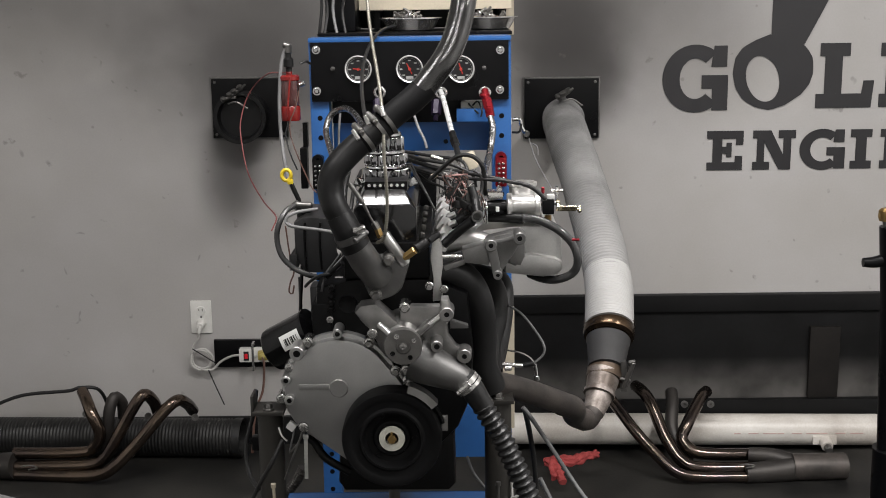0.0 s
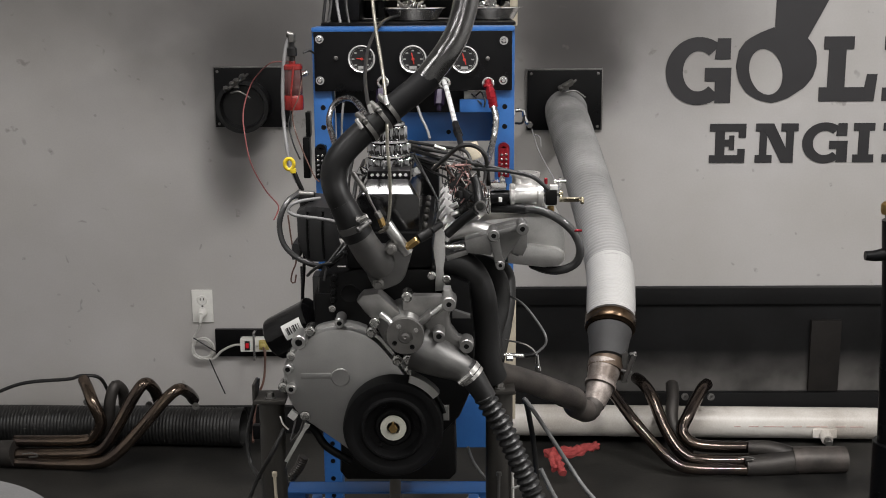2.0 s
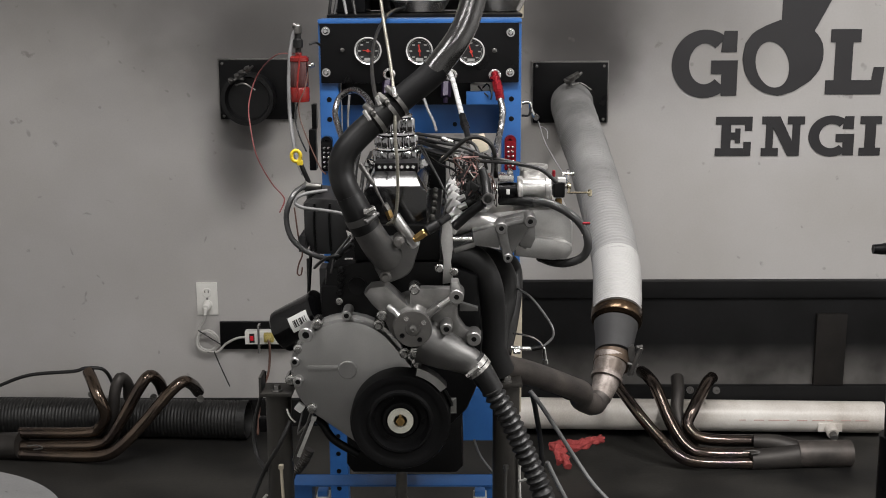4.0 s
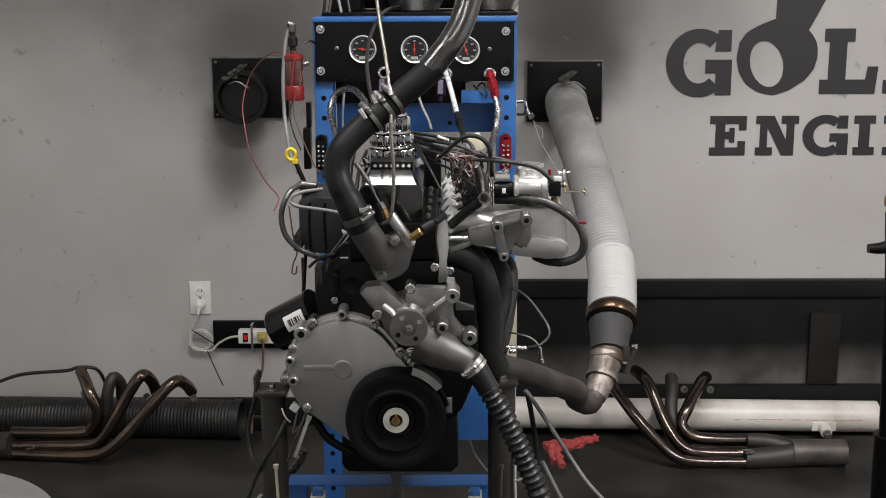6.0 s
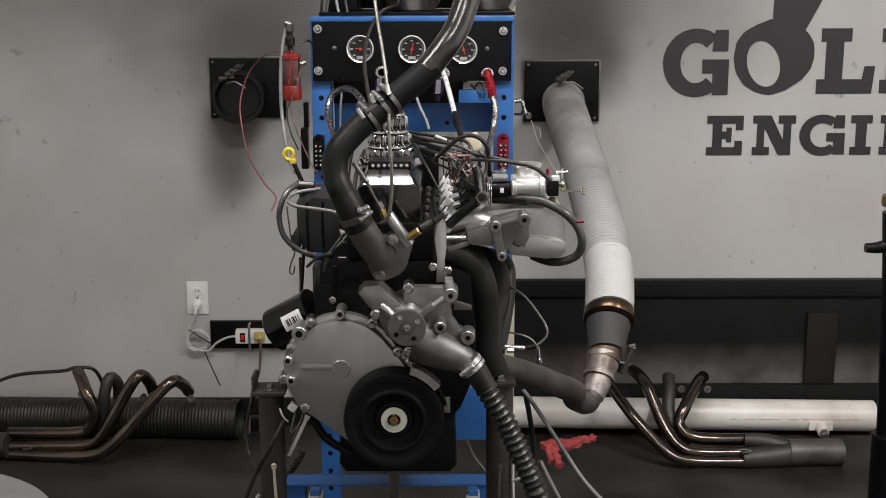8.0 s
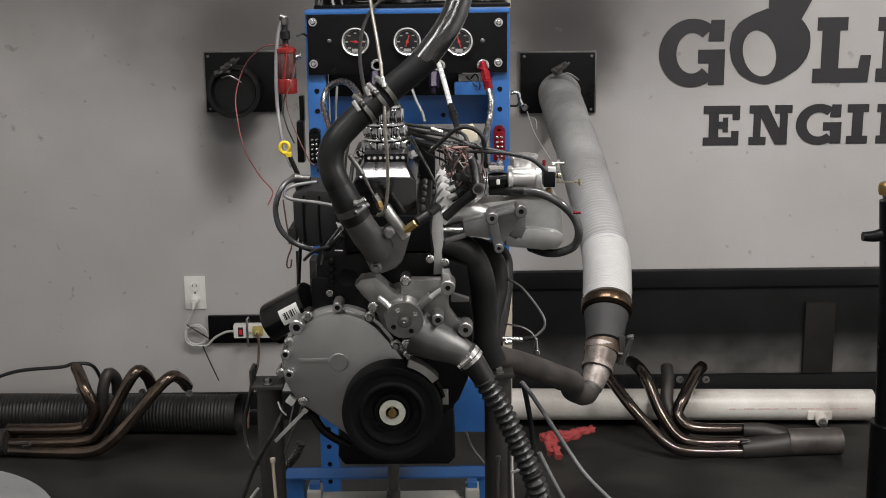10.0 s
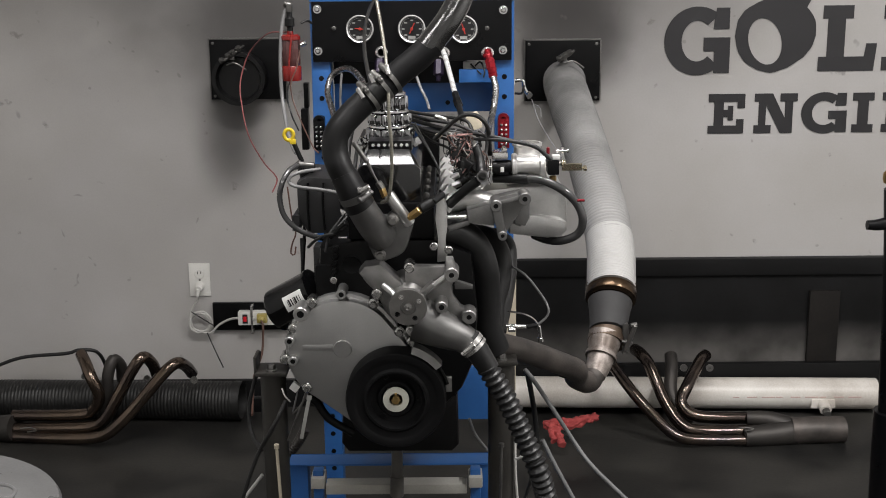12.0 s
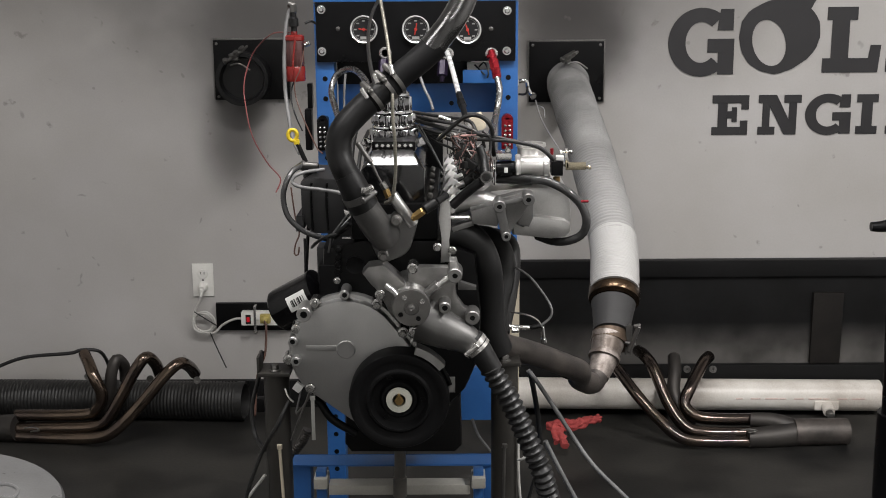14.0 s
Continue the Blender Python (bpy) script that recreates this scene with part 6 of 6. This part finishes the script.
    for line in ([(0.094, 2.79, 1.301), (0.107, 2.78, 1.312), (0.117, 2.77, 1.289), (0.114, 2.77, 1.274)], [(0.083, 2.79, 1.306), (0.097, 2.78, 1.292), (0.108, 2.77, 1.282)]):
        part("thin_line", tube(line, 0.0022, 0.006, 8), WIRE, panel)
    # slotted terminal strips on the posts
    for p, m in (((-0.3, 2.76, 1.171), PANEL), ((0.164, 2.76, 1.172), RED)):
        s = part("terminal_strip", joined(box((p[0] - 0.0145, 2.755, p[2] - 0.075), (p[0] + 0.0145, 2.7735, p[2]), 0.003),
                                          lathe([(0.0145, 0), (0.0145, 0.018), (0.006, 0.018), (0.006, 0)], (p[0], 2.7735, p[2] - 0.001), (0, -1, 0), 20)), m, t, "terminal strip with bright screws")
        for k in range(5):
            for dx in (-0.0055, 0.0055):
                part("terminal_screw", lathe([(0.0036, 0), (0.0036, 0.003), (0.002, 0.004), (0, 0.004)], (p[0] + dx, 2.7548, p[2] - 0.016 - 0.012 * k), (0, -1, 0), 10), CHROME, s)
    part("side_block", joined(box((-0.349, 2.79, 1.092), (-0.331, 2.83, 1.197), 0.004), box((-0.341, 2.8, 1.198), (-0.329, 2.83, 1.261), 0.002)), PANEL, t, "black connector block beside the post")
    # lower plates behind the engine
    part("side_plate", box((0.03, 2.73, 0.38), (0.125, 2.75, 0.525), 0.003), BLUE, t)
    part("pale_conduit", box((0.153, 2.752, 0.451), (0.191 + 0.006, 2.7735, 0.78), 0.003), CREAM, t, "cream conduit strapped to a post")
    # front sub-frame with its sliding cross bar
    Y = 2.3
    z1, z0 = 0.451, 0.449
    part("front_rail", box((-0.345, 2.28, z0), (0.112, 2.34, z1), 0.003), BLUE, t)
    part("front_plate", box((-0.303, 2.5, 0.06), (0.08, 2.512, 0.24), 0.002), BLUE, t)
    for a, b in (((-0.344), -0.301), (0.081, 0.112)):
        part("front_leg", box((a, 2.285, 0.0), (b, 2.335, z0 - 0.001), 0.003), BLUE, t)
    for x in (-0.273, 0.079):
        part("guide_post", box((x - 0.0115, 2.242, 0.0), (x + 0.0115, 2.268, z0 + 0.004), 0.003), BLUE, t)
        zc = 0.428
        part("guide_collar", box((x - 0.0155, 2.228, zc - 0.0125), (x + 0.0155, 2.281, zc + 0.0125), 0.003), GREYBAR, t, "pale painted collar")
    zc = 0.41
    part("cross_bar", box((-0.256 , 2.235, zc - 0.0115), (0.06, 2.275, zc + 0.0115), 0.003), GREYBAR, t)
    part("jack_post", joined(rod((-0.096, 2.22, 0.40), (-0.093, 2.22, 0.561), 0.0125), rod((-0.096, 2.22, 0.402), (-0.095, 2.22, 0.45), 0.0152)), JACK, t)
    # the two dark uprights that carry the engine mounts
    for (x, y, w, top) in ((-0.333, 2.05, 0.026, 0.755), (0.131, 2.12, 0.028, 0.75)):
        up = part("mount_post", rod((x, y, 0), (x, y, top), w, sides=32), POST, t, "dark oily steel upright")
        part("post_cap", box((x - 0.032, y - 0.034, top), (x + 0.032, y + 0.034, top + 0.008), 0.002), POST, up)
        part("cap_bolt", hexbolt((x, y - 0.018, top + 0.008), 0.009, 0.013, (0, 0, 1)), STEEL, up)
        part("side_bracket", box((x - 0.034, y - 0.03, top - 0.002), (x - 0.029, y + 0.02, top + 0.04), 0.001), POST, up)
    for a, b in (((-0.325, 2, 0.609), (-0.318, 2.0, 0.4)), ((0.129, 2.06, 0.583), (0.126, 2.06, 0.4))):
        part("pale_rod", joined(rod(a, b, 0.0032, sides=10), lathe([(0, 0), (0.0055, 0.001), (0.0055, 0.009), (0, 0.01)], a, (0, 0, 1), 12)), CREAM if a[0] < 0 else STEEL, t, "thin rod with a rounded tip")
    part("engine_mount", joined(box((-0.312, 2.06, 0.764), (-0.252, 2.11, 0.777), 0.003)), BLACK, t)
    return t


def gauge(panel, p, turn):
    """A round dial gauge with a bright bezel, printed bars and a red needle."""
    g = part("gauge", lathe([(0.0335, 0), (0.0345, 0.005), (0.0338, 0.0085), (0.0322, 0.0105), (0.0306, 0.0095), (0.0296, 0.006), (0.0290, 0.003)], p, (0, -1, 0), 48, close=False), BEZEL, panel, "round gauge with a bright bezel and red needle")
    part("dial", lathe([(0.0287, 0.002), (0.0287, 0.003), (0, 0.003)], p, (0, -1, 0), 40), DIAL, g)
    c = Vector((p[0], p[1] - 0.0035, p[2]))
    for k in range(7):
        a = radians(225 - 45 * k)
        q = c + Vector((0.021 * math.cos(a), 0, 0.021 * math.sin(a)))
        part("dial_bar", box(q - Vector((0.0034, 0.0002, 0.0016)), q + Vector((0.0034, 0.0002, 0.0016)), 0), TICK, g)
    part("dial_plate", box(c + Vector((-0.009, -0.0003, -0.024)), c + Vector((0.009, 0.0003, -0.017)), 0), TICK, g)
    part("dial_ring", lathe([(0.027, 0), (0.0272, 0.0004), (0.0265, 0.0004), (0.0263, 0)], c, (0, -1, 0), 40, close=False), TICK, g)
    m = pose(0, 0, 0, 0, turn, 0)
    part("needle", joined(box(c + Vector((-0.013, -0.002, -0.0013)), c + Vector((0.016, -0.001, 0.0013)), 0.0002, Matrix.Identity(4)), lathe([(0.0038, 0), (0.0034, 0.003), (0, 0.003)], c, (0, -1, 0), 16)), NEEDLE, g, pivot=c).matrix_basis @= m
    return g


dyno_stand()


def stand_top():
    """What stands on the shelf above the panel."""
    shelf = part("shelf", box((-0.301, 2.852, 1.475), (0.197, 3.2, 1.484), 0.003), PANEL)
    tagged(shelf, "dark shelf fixed behind the blue stand", "shelf")
    # added black sheet that darkens the space behind the pans
    part("back_panel", box((-0.301, 3.2, 1.486), (0.197, 3.215, 1.6), 0.002), PANEL, shelf)
    zs = 1.484 + 0.001
    rng = random.Random(7)
    for x, y in ((-0.066, 2.98), (0.139, 3.02)):
        pan = thing("pie_pan", (x, y, zs), "shiny foil pan heaped with bright fasteners", "pan", "foil pans")
        part("dish", lathe([(0.055, 0), (0.06, 0.002), (0.076, 0.03), (0.084, 0.031), (0.084, 0.033), (0.075, 0.033), (0.058, 0.005), (0, 0.005)], (x, y, zs), (0, 0, 1), 40, flute=(40, 0.008, 0.06)), BRIGHT, pan)
        for k in range(16):
            a, r = rng.uniform(0, 6.28), rng.uniform(0, 0.045)
            q = Vector((x + r * math.cos(a), y + r * math.sin(a), zs + 0.03 + rng.uniform(0, 0.02) - r * 0.2))
            w = Vector((rng.uniform(-1, 1), rng.uniform(-1, 1), rng.uniform(-0.5, 0.8))).normalized()
            part("fastener", joined(rod(q, q + w * 0.02, 0.004, sides=8), rod(q - w * 0.005, q, 0.008, sides=6)), CHROME if k % 3 else STEEL, pan)
    z0 = 1.537
    b = thing("control_box", (-0.053, 3.1, z0), "cream painted metal box above the test stand", "box")
    part("case", box((-0.209, 3.05, z0), (0.206, 3.3, z0 + 0.2), 0.006), CREAM, b)
    part("foot", box((-0.171, 3.1, zs), (-0.153, 3.2, z0 - 0.001), 0.002), PANEL, b)
    part("foot", box((0.17, 3.1, zs), (0.189, 3.2, z0 - 0.001), 0.002), PANEL, b)
    rack = thing("equipment_case", (-0.237, 2.95, zs), "dark equipment case with cables on the shelf", "case")
    part("case", box((-0.289, 2.95, zs), (-0.21, 3.15, zs + 0.25), 0.006), PANEL, rack)
    for k, (a, b, c) in enumerate((((-0.294, 2.9, 1.595), (-0.292, 2.9, 1.552), (-0.301, 2.9, 1.477)), ((-0.259, 2.9, 1.594), (-0.263, 2.9, 1.537), (-0.251, 2.88, 1.471)), ((-0.285, 2.9, 1.595), (-0.278, 2.9, 1.537), (-0.287, 2.88, 1.472)), ((-0.227, 2.9, 1.594), (-0.239, 2.9, 1.537), (-0.229, 2.88, 1.471)))):
        part("cable", tube([a, b, c], 0.004, 0.01, 8), (WIRE, WIRE_GREY, WIRE, WIRE)[k], rack)


stand_top()


def loose_lines():
    """Hanging cables, the strainer beside the stand, and hoses on the floor."""
    s = thing("fuel_strainer", (-0.359, 2.72, 1.276), "red-capped clear strainer hung beside the stand", "strainer")
    ax = (-0.359, 2.72, 1.276)
    part("bowl", lathe([(0.0, 0), (0.024, 0.0), (0.025, 0.003), (0.025, 0.033), (0.023, 0.036), (0, 0.036)], ax, (0, 0, 1), 32), REDCAN, s, "red bowl")
    part("body", lathe([(0.02, 0.036), (0.022, 0.04), (0.022, 0.098), (0.02, 0.1), (0, 0.1)], ax, (0, 0, 1), 32, flute=(10, 0.06, 0.01)), STRAINER, s, "ribbed clear body tinted red")
    part("cap", lathe([(0.0235, 0.098), (0.025, 0.1), (0.025, 0.108), (0.02, 0.112), (0.008, 0.112), (0.008, 0.12)], ax, (0, 0, 1), 32), REDCAN, s)
    part("stem", joined(lathe([(0.0075, 0.112), (0.0075, 0.13), (0.012, 0.132), (0.012, 0.15), (0.007, 0.155), (0.007, 0.17)], ax, (0, 0, 1), 16)), RUBBER, s)
    part("elbow", joined(rod(Vector(ax) + Vector((0, 0, 0.165)), Vector(ax) + Vector((0, 0, 0.185)), 0.01, sides=6), rod(Vector(ax) + Vector((0.006, 0, 0.18)), Vector(ax) + Vector((-0.012, 0, 0.186)), 0.008)), STEEL, s)
    part("red_strip", tube([(-0.363, 2.69, 1.289), (-0.358, 2.688, 1.338), (-0.352, 2.69, 1.386)], 0.0025, 0.01, 8), REDCAN, s)
    part("nipple", rod((-0.334, 2.71, 1.363), (-0.32, 2.71, 1.369), 0.007, sides=10), BRIGHT, s)
    part("supply_line", tube([(-0.36, 2.72, 1.455), (-0.371, 2.72, 1.439), (-0.379, 2.71, 1.392), (-0.383, 2.7, 1.309), (-0.378, 2.68, 1.228), (-0.356, 2.6, 1.155), (-0.328, 2.5, 1.13)], 0.0046, 0.008, 12), WIRE_GREY, s)
    part("bleed_wire", tube([(-0.334, 2.7, 1.35), (-0.342, 2.69, 1.31), (-0.357, 2.68, 1.269), (-0.345, 2.66, 1.216), (-0.29, 2.5, 1.149), (-0.264, 2.4, 1.145)], 0.0016, 0.01, 6), WIRE_BROWN, s)
    part("bleed_wire", tube([(-0.356, 2.71, 1.287), (-0.37, 2.7, 1.247), (-0.359, 2.68, 1.2), (-0.332, 2.6, 1.169)], 0.0018, 0.01, 6), WIRE, s)
    part("lug", tube([(-0.331, 2.72, 1.415), (-0.318, 2.73, 1.42), (-0.309, 2.75, 1.413)], 0.003, 0.006, 8), WIRE, s)
    w = thing("red_test_lead", (-0.561, 3.2, 1.226), "thin dark red wire hanging in a loop before the wall", "wire")
    part("wire", tube([(-0.354, 2.7, 1.395), (-0.379, 2.76, 1.391), (-0.451, 2.95, 1.375), (-0.516, 3.05, 1.318), (-0.543, 3.05, 1.241), (-0.536, 3.02, 1.174), (-0.515, 2.98, 1.102), (-0.466, 2.9, 1.044), (-0.422, 2.8, 1.026), (-0.411, 2.75, 1.018), (-0.419, 2.72, 0.997)], 0.0018, 0.01, 8), WIRE_RED, w)
    h = thing("loose_wire", (-0.348, 2.5, 0.914), "thin bare wire with a crimped eye hanging behind the canister", "wire")
    part("wire", tube([(-0.337, 2.4, 1.069), (-0.33, 2.4, 1.003), (-0.322, 2.4, 0.964), (-0.331, 2.4, 0.938), (-0.335, 2.4, 0.916), (-0.327, 2.4, 0.912), (-0.323, 2.4, 0.931)], 0.0018, 0.006, 8), WIRE_BROWN, h)
    part("sleeve", tube([(-0.312, 2.42, 0.946), (-0.312, 2.42, 0.892), (-0.313, 2.42, 0.859)], 0.004, 0.01, 8), WIRE, h)
    hook = thing("wall_hook", (0.215, 2.86, 1.242), "bright eye hook with a thin pull wire at the stand", "hook")
    part("hook", joined(tube([(0.191, 2.82, 1.258), (0.205, 2.82, 1.262), (0.216, 2.82, 1.259), (0.219, 2.82, 1.243), (0.231, 2.82, 1.22)], 0.005, 0.004, 12), rod((0.19, 2.81, 1.268), (0.19, 2.81, 1.248), 0.006), lathe([(0.008, 0), (0.008, 0.008), (0, 0.009)], (0.231, 2.82, 1.226), (0.3, -1, -0.5), 14)), CHROME, hook)
    part("loop", tube([(0.218, 2.81, 1.25), (0.213, 2.81, 1.23), (0.196, 2.82, 1.228)], 0.003, 0.006, 8), WIRE, hook)
    part("pull_wire", tube([(0.237, 2.8, 1.215), (0.248, 2.7, 1.174), (0.254, 2.3, 1.166), (0.258, 2.2, 1.168)], 0.0012, 0.01, 6), WIRE_GREY, hook)
    part("pull_wire", tube([(0.242, 2.78, 1.204), (0.255, 2.75, 1.199), (0.255, 2.72, 1.179)], 0.001, 0.01, 6), WIRE_GREY, hook)
    # sheathed probe lead and black lead dropping from above
    c = thing("probe_cable", (-0.088, 1.98, 1.382), "ribbed steel probe cable hanging in front of the panel", "cable")
    part("conduit", tube([(-0.16, 2.3, 3.3), (-0.15, 2.25, 2.2), (-0.132, 2.18, 1.72), (-0.1175, 2.1, 1.56), (-0.107, 2.05, 1.489), (-0.096, 2, 1.437), (-0.087, 1.96, 1.383), (-0.081, 1.9, 1.335), (-0.08, 1.89, 1.286), (-0.077, 1.89, 1.24), (-0.078, 1.9, 1.182), (-0.085, 1.91, 1.138), (-0.099, 1.93, 1.124)], 0.0032, sides=10, rib=(0.005, 0.0003)), CONDUIT, c)
    part("lead", tube([(-0.104, 2.93, 1.499), (-0.13, 2.86, 1.492), (-0.144, 2.756, 1.48), (-0.159, 2.7, 1.453), (-0.165, 2.6, 1.421), (-0.16, 2.45, 1.381), (-0.142, 2.25, 1.348), (-0.124, 2.1, 1.326), (-0.112, 2, 1.317)], 0.0042, 0.008, 10), WIRE, c)
    f = thing("floor_hose", (0.312, 2.5, 0.432), "grey hoses trailing from the stand over the floor", "hose")
    part("hose", tube([(0.201, 2.45, 0.616), (0.222, 2.45, 0.588), (0.27, 2.45, 0.513), (0.307, 2.45, 0.453), (0.356, 2.42, 0.388), (0.436, 2.4, 0.31), (0.534, 2.4, 0.21), (0.605, 2.4, 0.05)], 0.0052, 0.01, 14), WIRE_GREY, f)
    part("hose", tube([(0.207, 2.47, 0.605), (0.217, 2.48, 0.556), (0.23, 2.5, 0.475), (0.238, 2.5, 0.387)], 0.0065, 0.01, 12), RIBBED, f)
    part("hose", tube([(0.232, 2.3, 0.499), (0.258, 2.3, 0.444), (0.302, 2.3, 0.358), (0.345, 2.3, 0.276)], 0.0055, 0.01, 12), WIRE_GREY, f)
    part("wire", tube([(0.16, 2.1, 0.602), (0.159, 2.1, 0.557), (0.161, 2.1, 0.494), (0.166, 2.1, 0.429)], 0.003, 0.01, 8), WIRE_WHITE, f)
    part("wire_tie", tube([(0.157, 2.08, 0.548), (0.167, 2.07, 0.555), (0.178, 2.07, 0.566), (0.173, 2.08, 0.551)], 0.0028, 0.005, 8), LABEL, f)
    part("wire", tube([(0.068, 2.4, 0.513), (0.081, 2.4, 0.476), (0.1, 2.4, 0.447), (0.116, 2.42, 0.419)], 0.0032, 0.01, 8), WIRE_GREY, f)
    part("wire", tube([(0.215, 2.2, 0.515), (0.2, 2.2, 0.448), (0.182, 2.2, 0.381)], 0.004, 0.01, 8), WIRE, f)
    l = thing("black_lead", (-0.383, 2.2, 0.623), "black leads hanging round the dark upright", "cable")
    part("lead", tube([(-0.368, 2.1, 0.782), (-0.375, 2.1, 0.735), (-0.394, 2.1, 0.661), (-0.387, 2.08, 0.607), (-0.359, 2.02, 0.598)], 0.0045, 0.01, 10), WIRE, l)
    part("lead", tube([(-0.302, 2, 0.711), (-0.326, 1.98, 0.665), (-0.36, 2, 0.603), (-0.385, 2, 0.542), (-0.405, 2, 0.48)], 0.0045, 0.01, 10), WIRE, l)
    part("lead", tube([(-0.373, 2.1, 0.509), (-0.392, 2.1, 0.484), (-0.414, 2.1, 0.455), (-0.437, 2.1, 0.426)], 0.0035, 0.01, 8), WIRE_WHITE, l)
    part("plug", joined(box((-0.42, 2.3, 0.571), (-0.402, 2.32, 0.604), 0.004)), PANEL, l)
    part("flex_sleeve", tube([(-0.326, 2.45, 0.469), (-0.34, 2.45, 0.44), (-0.362, 2.45, 0.411), (-0.374, 2.45, 0.39)], 0.012, sides=14, rib=(0.006, 0.0008)), COLLECT, l)
    p2 = part("wall_pipe", rod((0.214, 3.5, 1.454), (0.214, 3.5, 3.3), 0.02), CREAM)
    tagged(p2, "cream conduit rising to the ceiling", "conduit")


loose_lines()


# ---- what moves ----
def swinging_strap():
    """A flat tie that swings from the lower edge of the timing cover."""
    top = Vector((-0.248, 1.94, 0.741))
    end = 0.088
    strap = part("swinging_strap", joined(box(top + Vector((-0.0035, -0.0008, -end)), top + Vector((0.0035, 0.0008, 0.0)), 0.0006),
                                          box(top + Vector((-0.005, -0.002, -0.006)), top + Vector((0.005, 0.002, 0.003)), 0.001)), LABEL_GREY, bpy.data.objects["engine"], "pale flat tie swinging from the cover", pivot=top)
    return strap


LABEL_GREY = mat("pale_tie", (0.42, 0.42, 0.40), 0.4, 0.3)
STRAP = swinging_strap()


def motions():
    home = Matrix.Translation(STRAP.location)
    swings = [(0, 1), (0.2, 23), (0.4, 34), (0.6, 10), (0.8, 3), (1, 3), (1.2, 32), (1.4, 12), (1.6, -9), (1.8, 44), (2, 30), (2.2, 10), (2.4, 28), (2.6, 22), (2.8, 12), (3, 48),
              (3.4, 20), (3.8, 34), (4.2, 10), (4.6, 30), (5, 16), (5.3, 25), (5.5, 22), (5.7, 28), (5.9, 28), (6, 20), (6.2, 22), (6.4, 33), (6.5, 20), (6.7, -10), (6.9, 48), (7, 40), (7.2, 0), (7.4, 18),
              (7.5, 30), (7.8, 18), (8, 25), (8.4, 34), (8.8, 18), (9.2, 40), (9.6, 30), (10, 44), (10.3, 40), (10.5, 48), (10.7, 36), (10.8, 42), (11, 50), (11.2, 45), (11.4, 28), (11.5, 35), (11.7, 25), (11.9, 15),
              (12, 12), (12.1, 20), (12.3, 3), (12.5, -1), (12.8, 5), (13, -3), (13.1, -8), (13.4, -4), (13.6, -10), (13.8, 0), (14, 0)]
    walk(STRAP, [(t, home @ pose(0, 0, 0, 0, a, 0)) for t, a in swings])
    lever = bpy.data.objects["throttle_lever"]
    shut = Matrix.Translation(lever.location)
    turns = [(0, 45), (1, 45), (2, 52), (2.5, 60), (3.2, 66), (5.3, 82), (8.2, 84), (10.3, 84), (11.1, 82), (11.5, 55), (12, 18), (12.5, 5), (13.3, 3), (14, 0)]
    needle = [c for c in MOVING[0].children if c.name.startswith("needle")][0]
    rest = Matrix.Translation(needle.location)
    reading = [(0, 116), (0.8, 112), (1.5, 106), (3, 98), (5.5, 92), (6.5, 86), (8, 78), (10.5, 70), (11.5, 64), (12.5, 68), (13.2, 74), (14, 80)]
    walk(needle, [(t, rest @ pose(0, 0, 0, 0, -a, 0)) for t, a in reading])
    walk(lever, [(t, shut @ pose(0, 0, 0, a, 0, 0)) for t, a in turns])


motions()
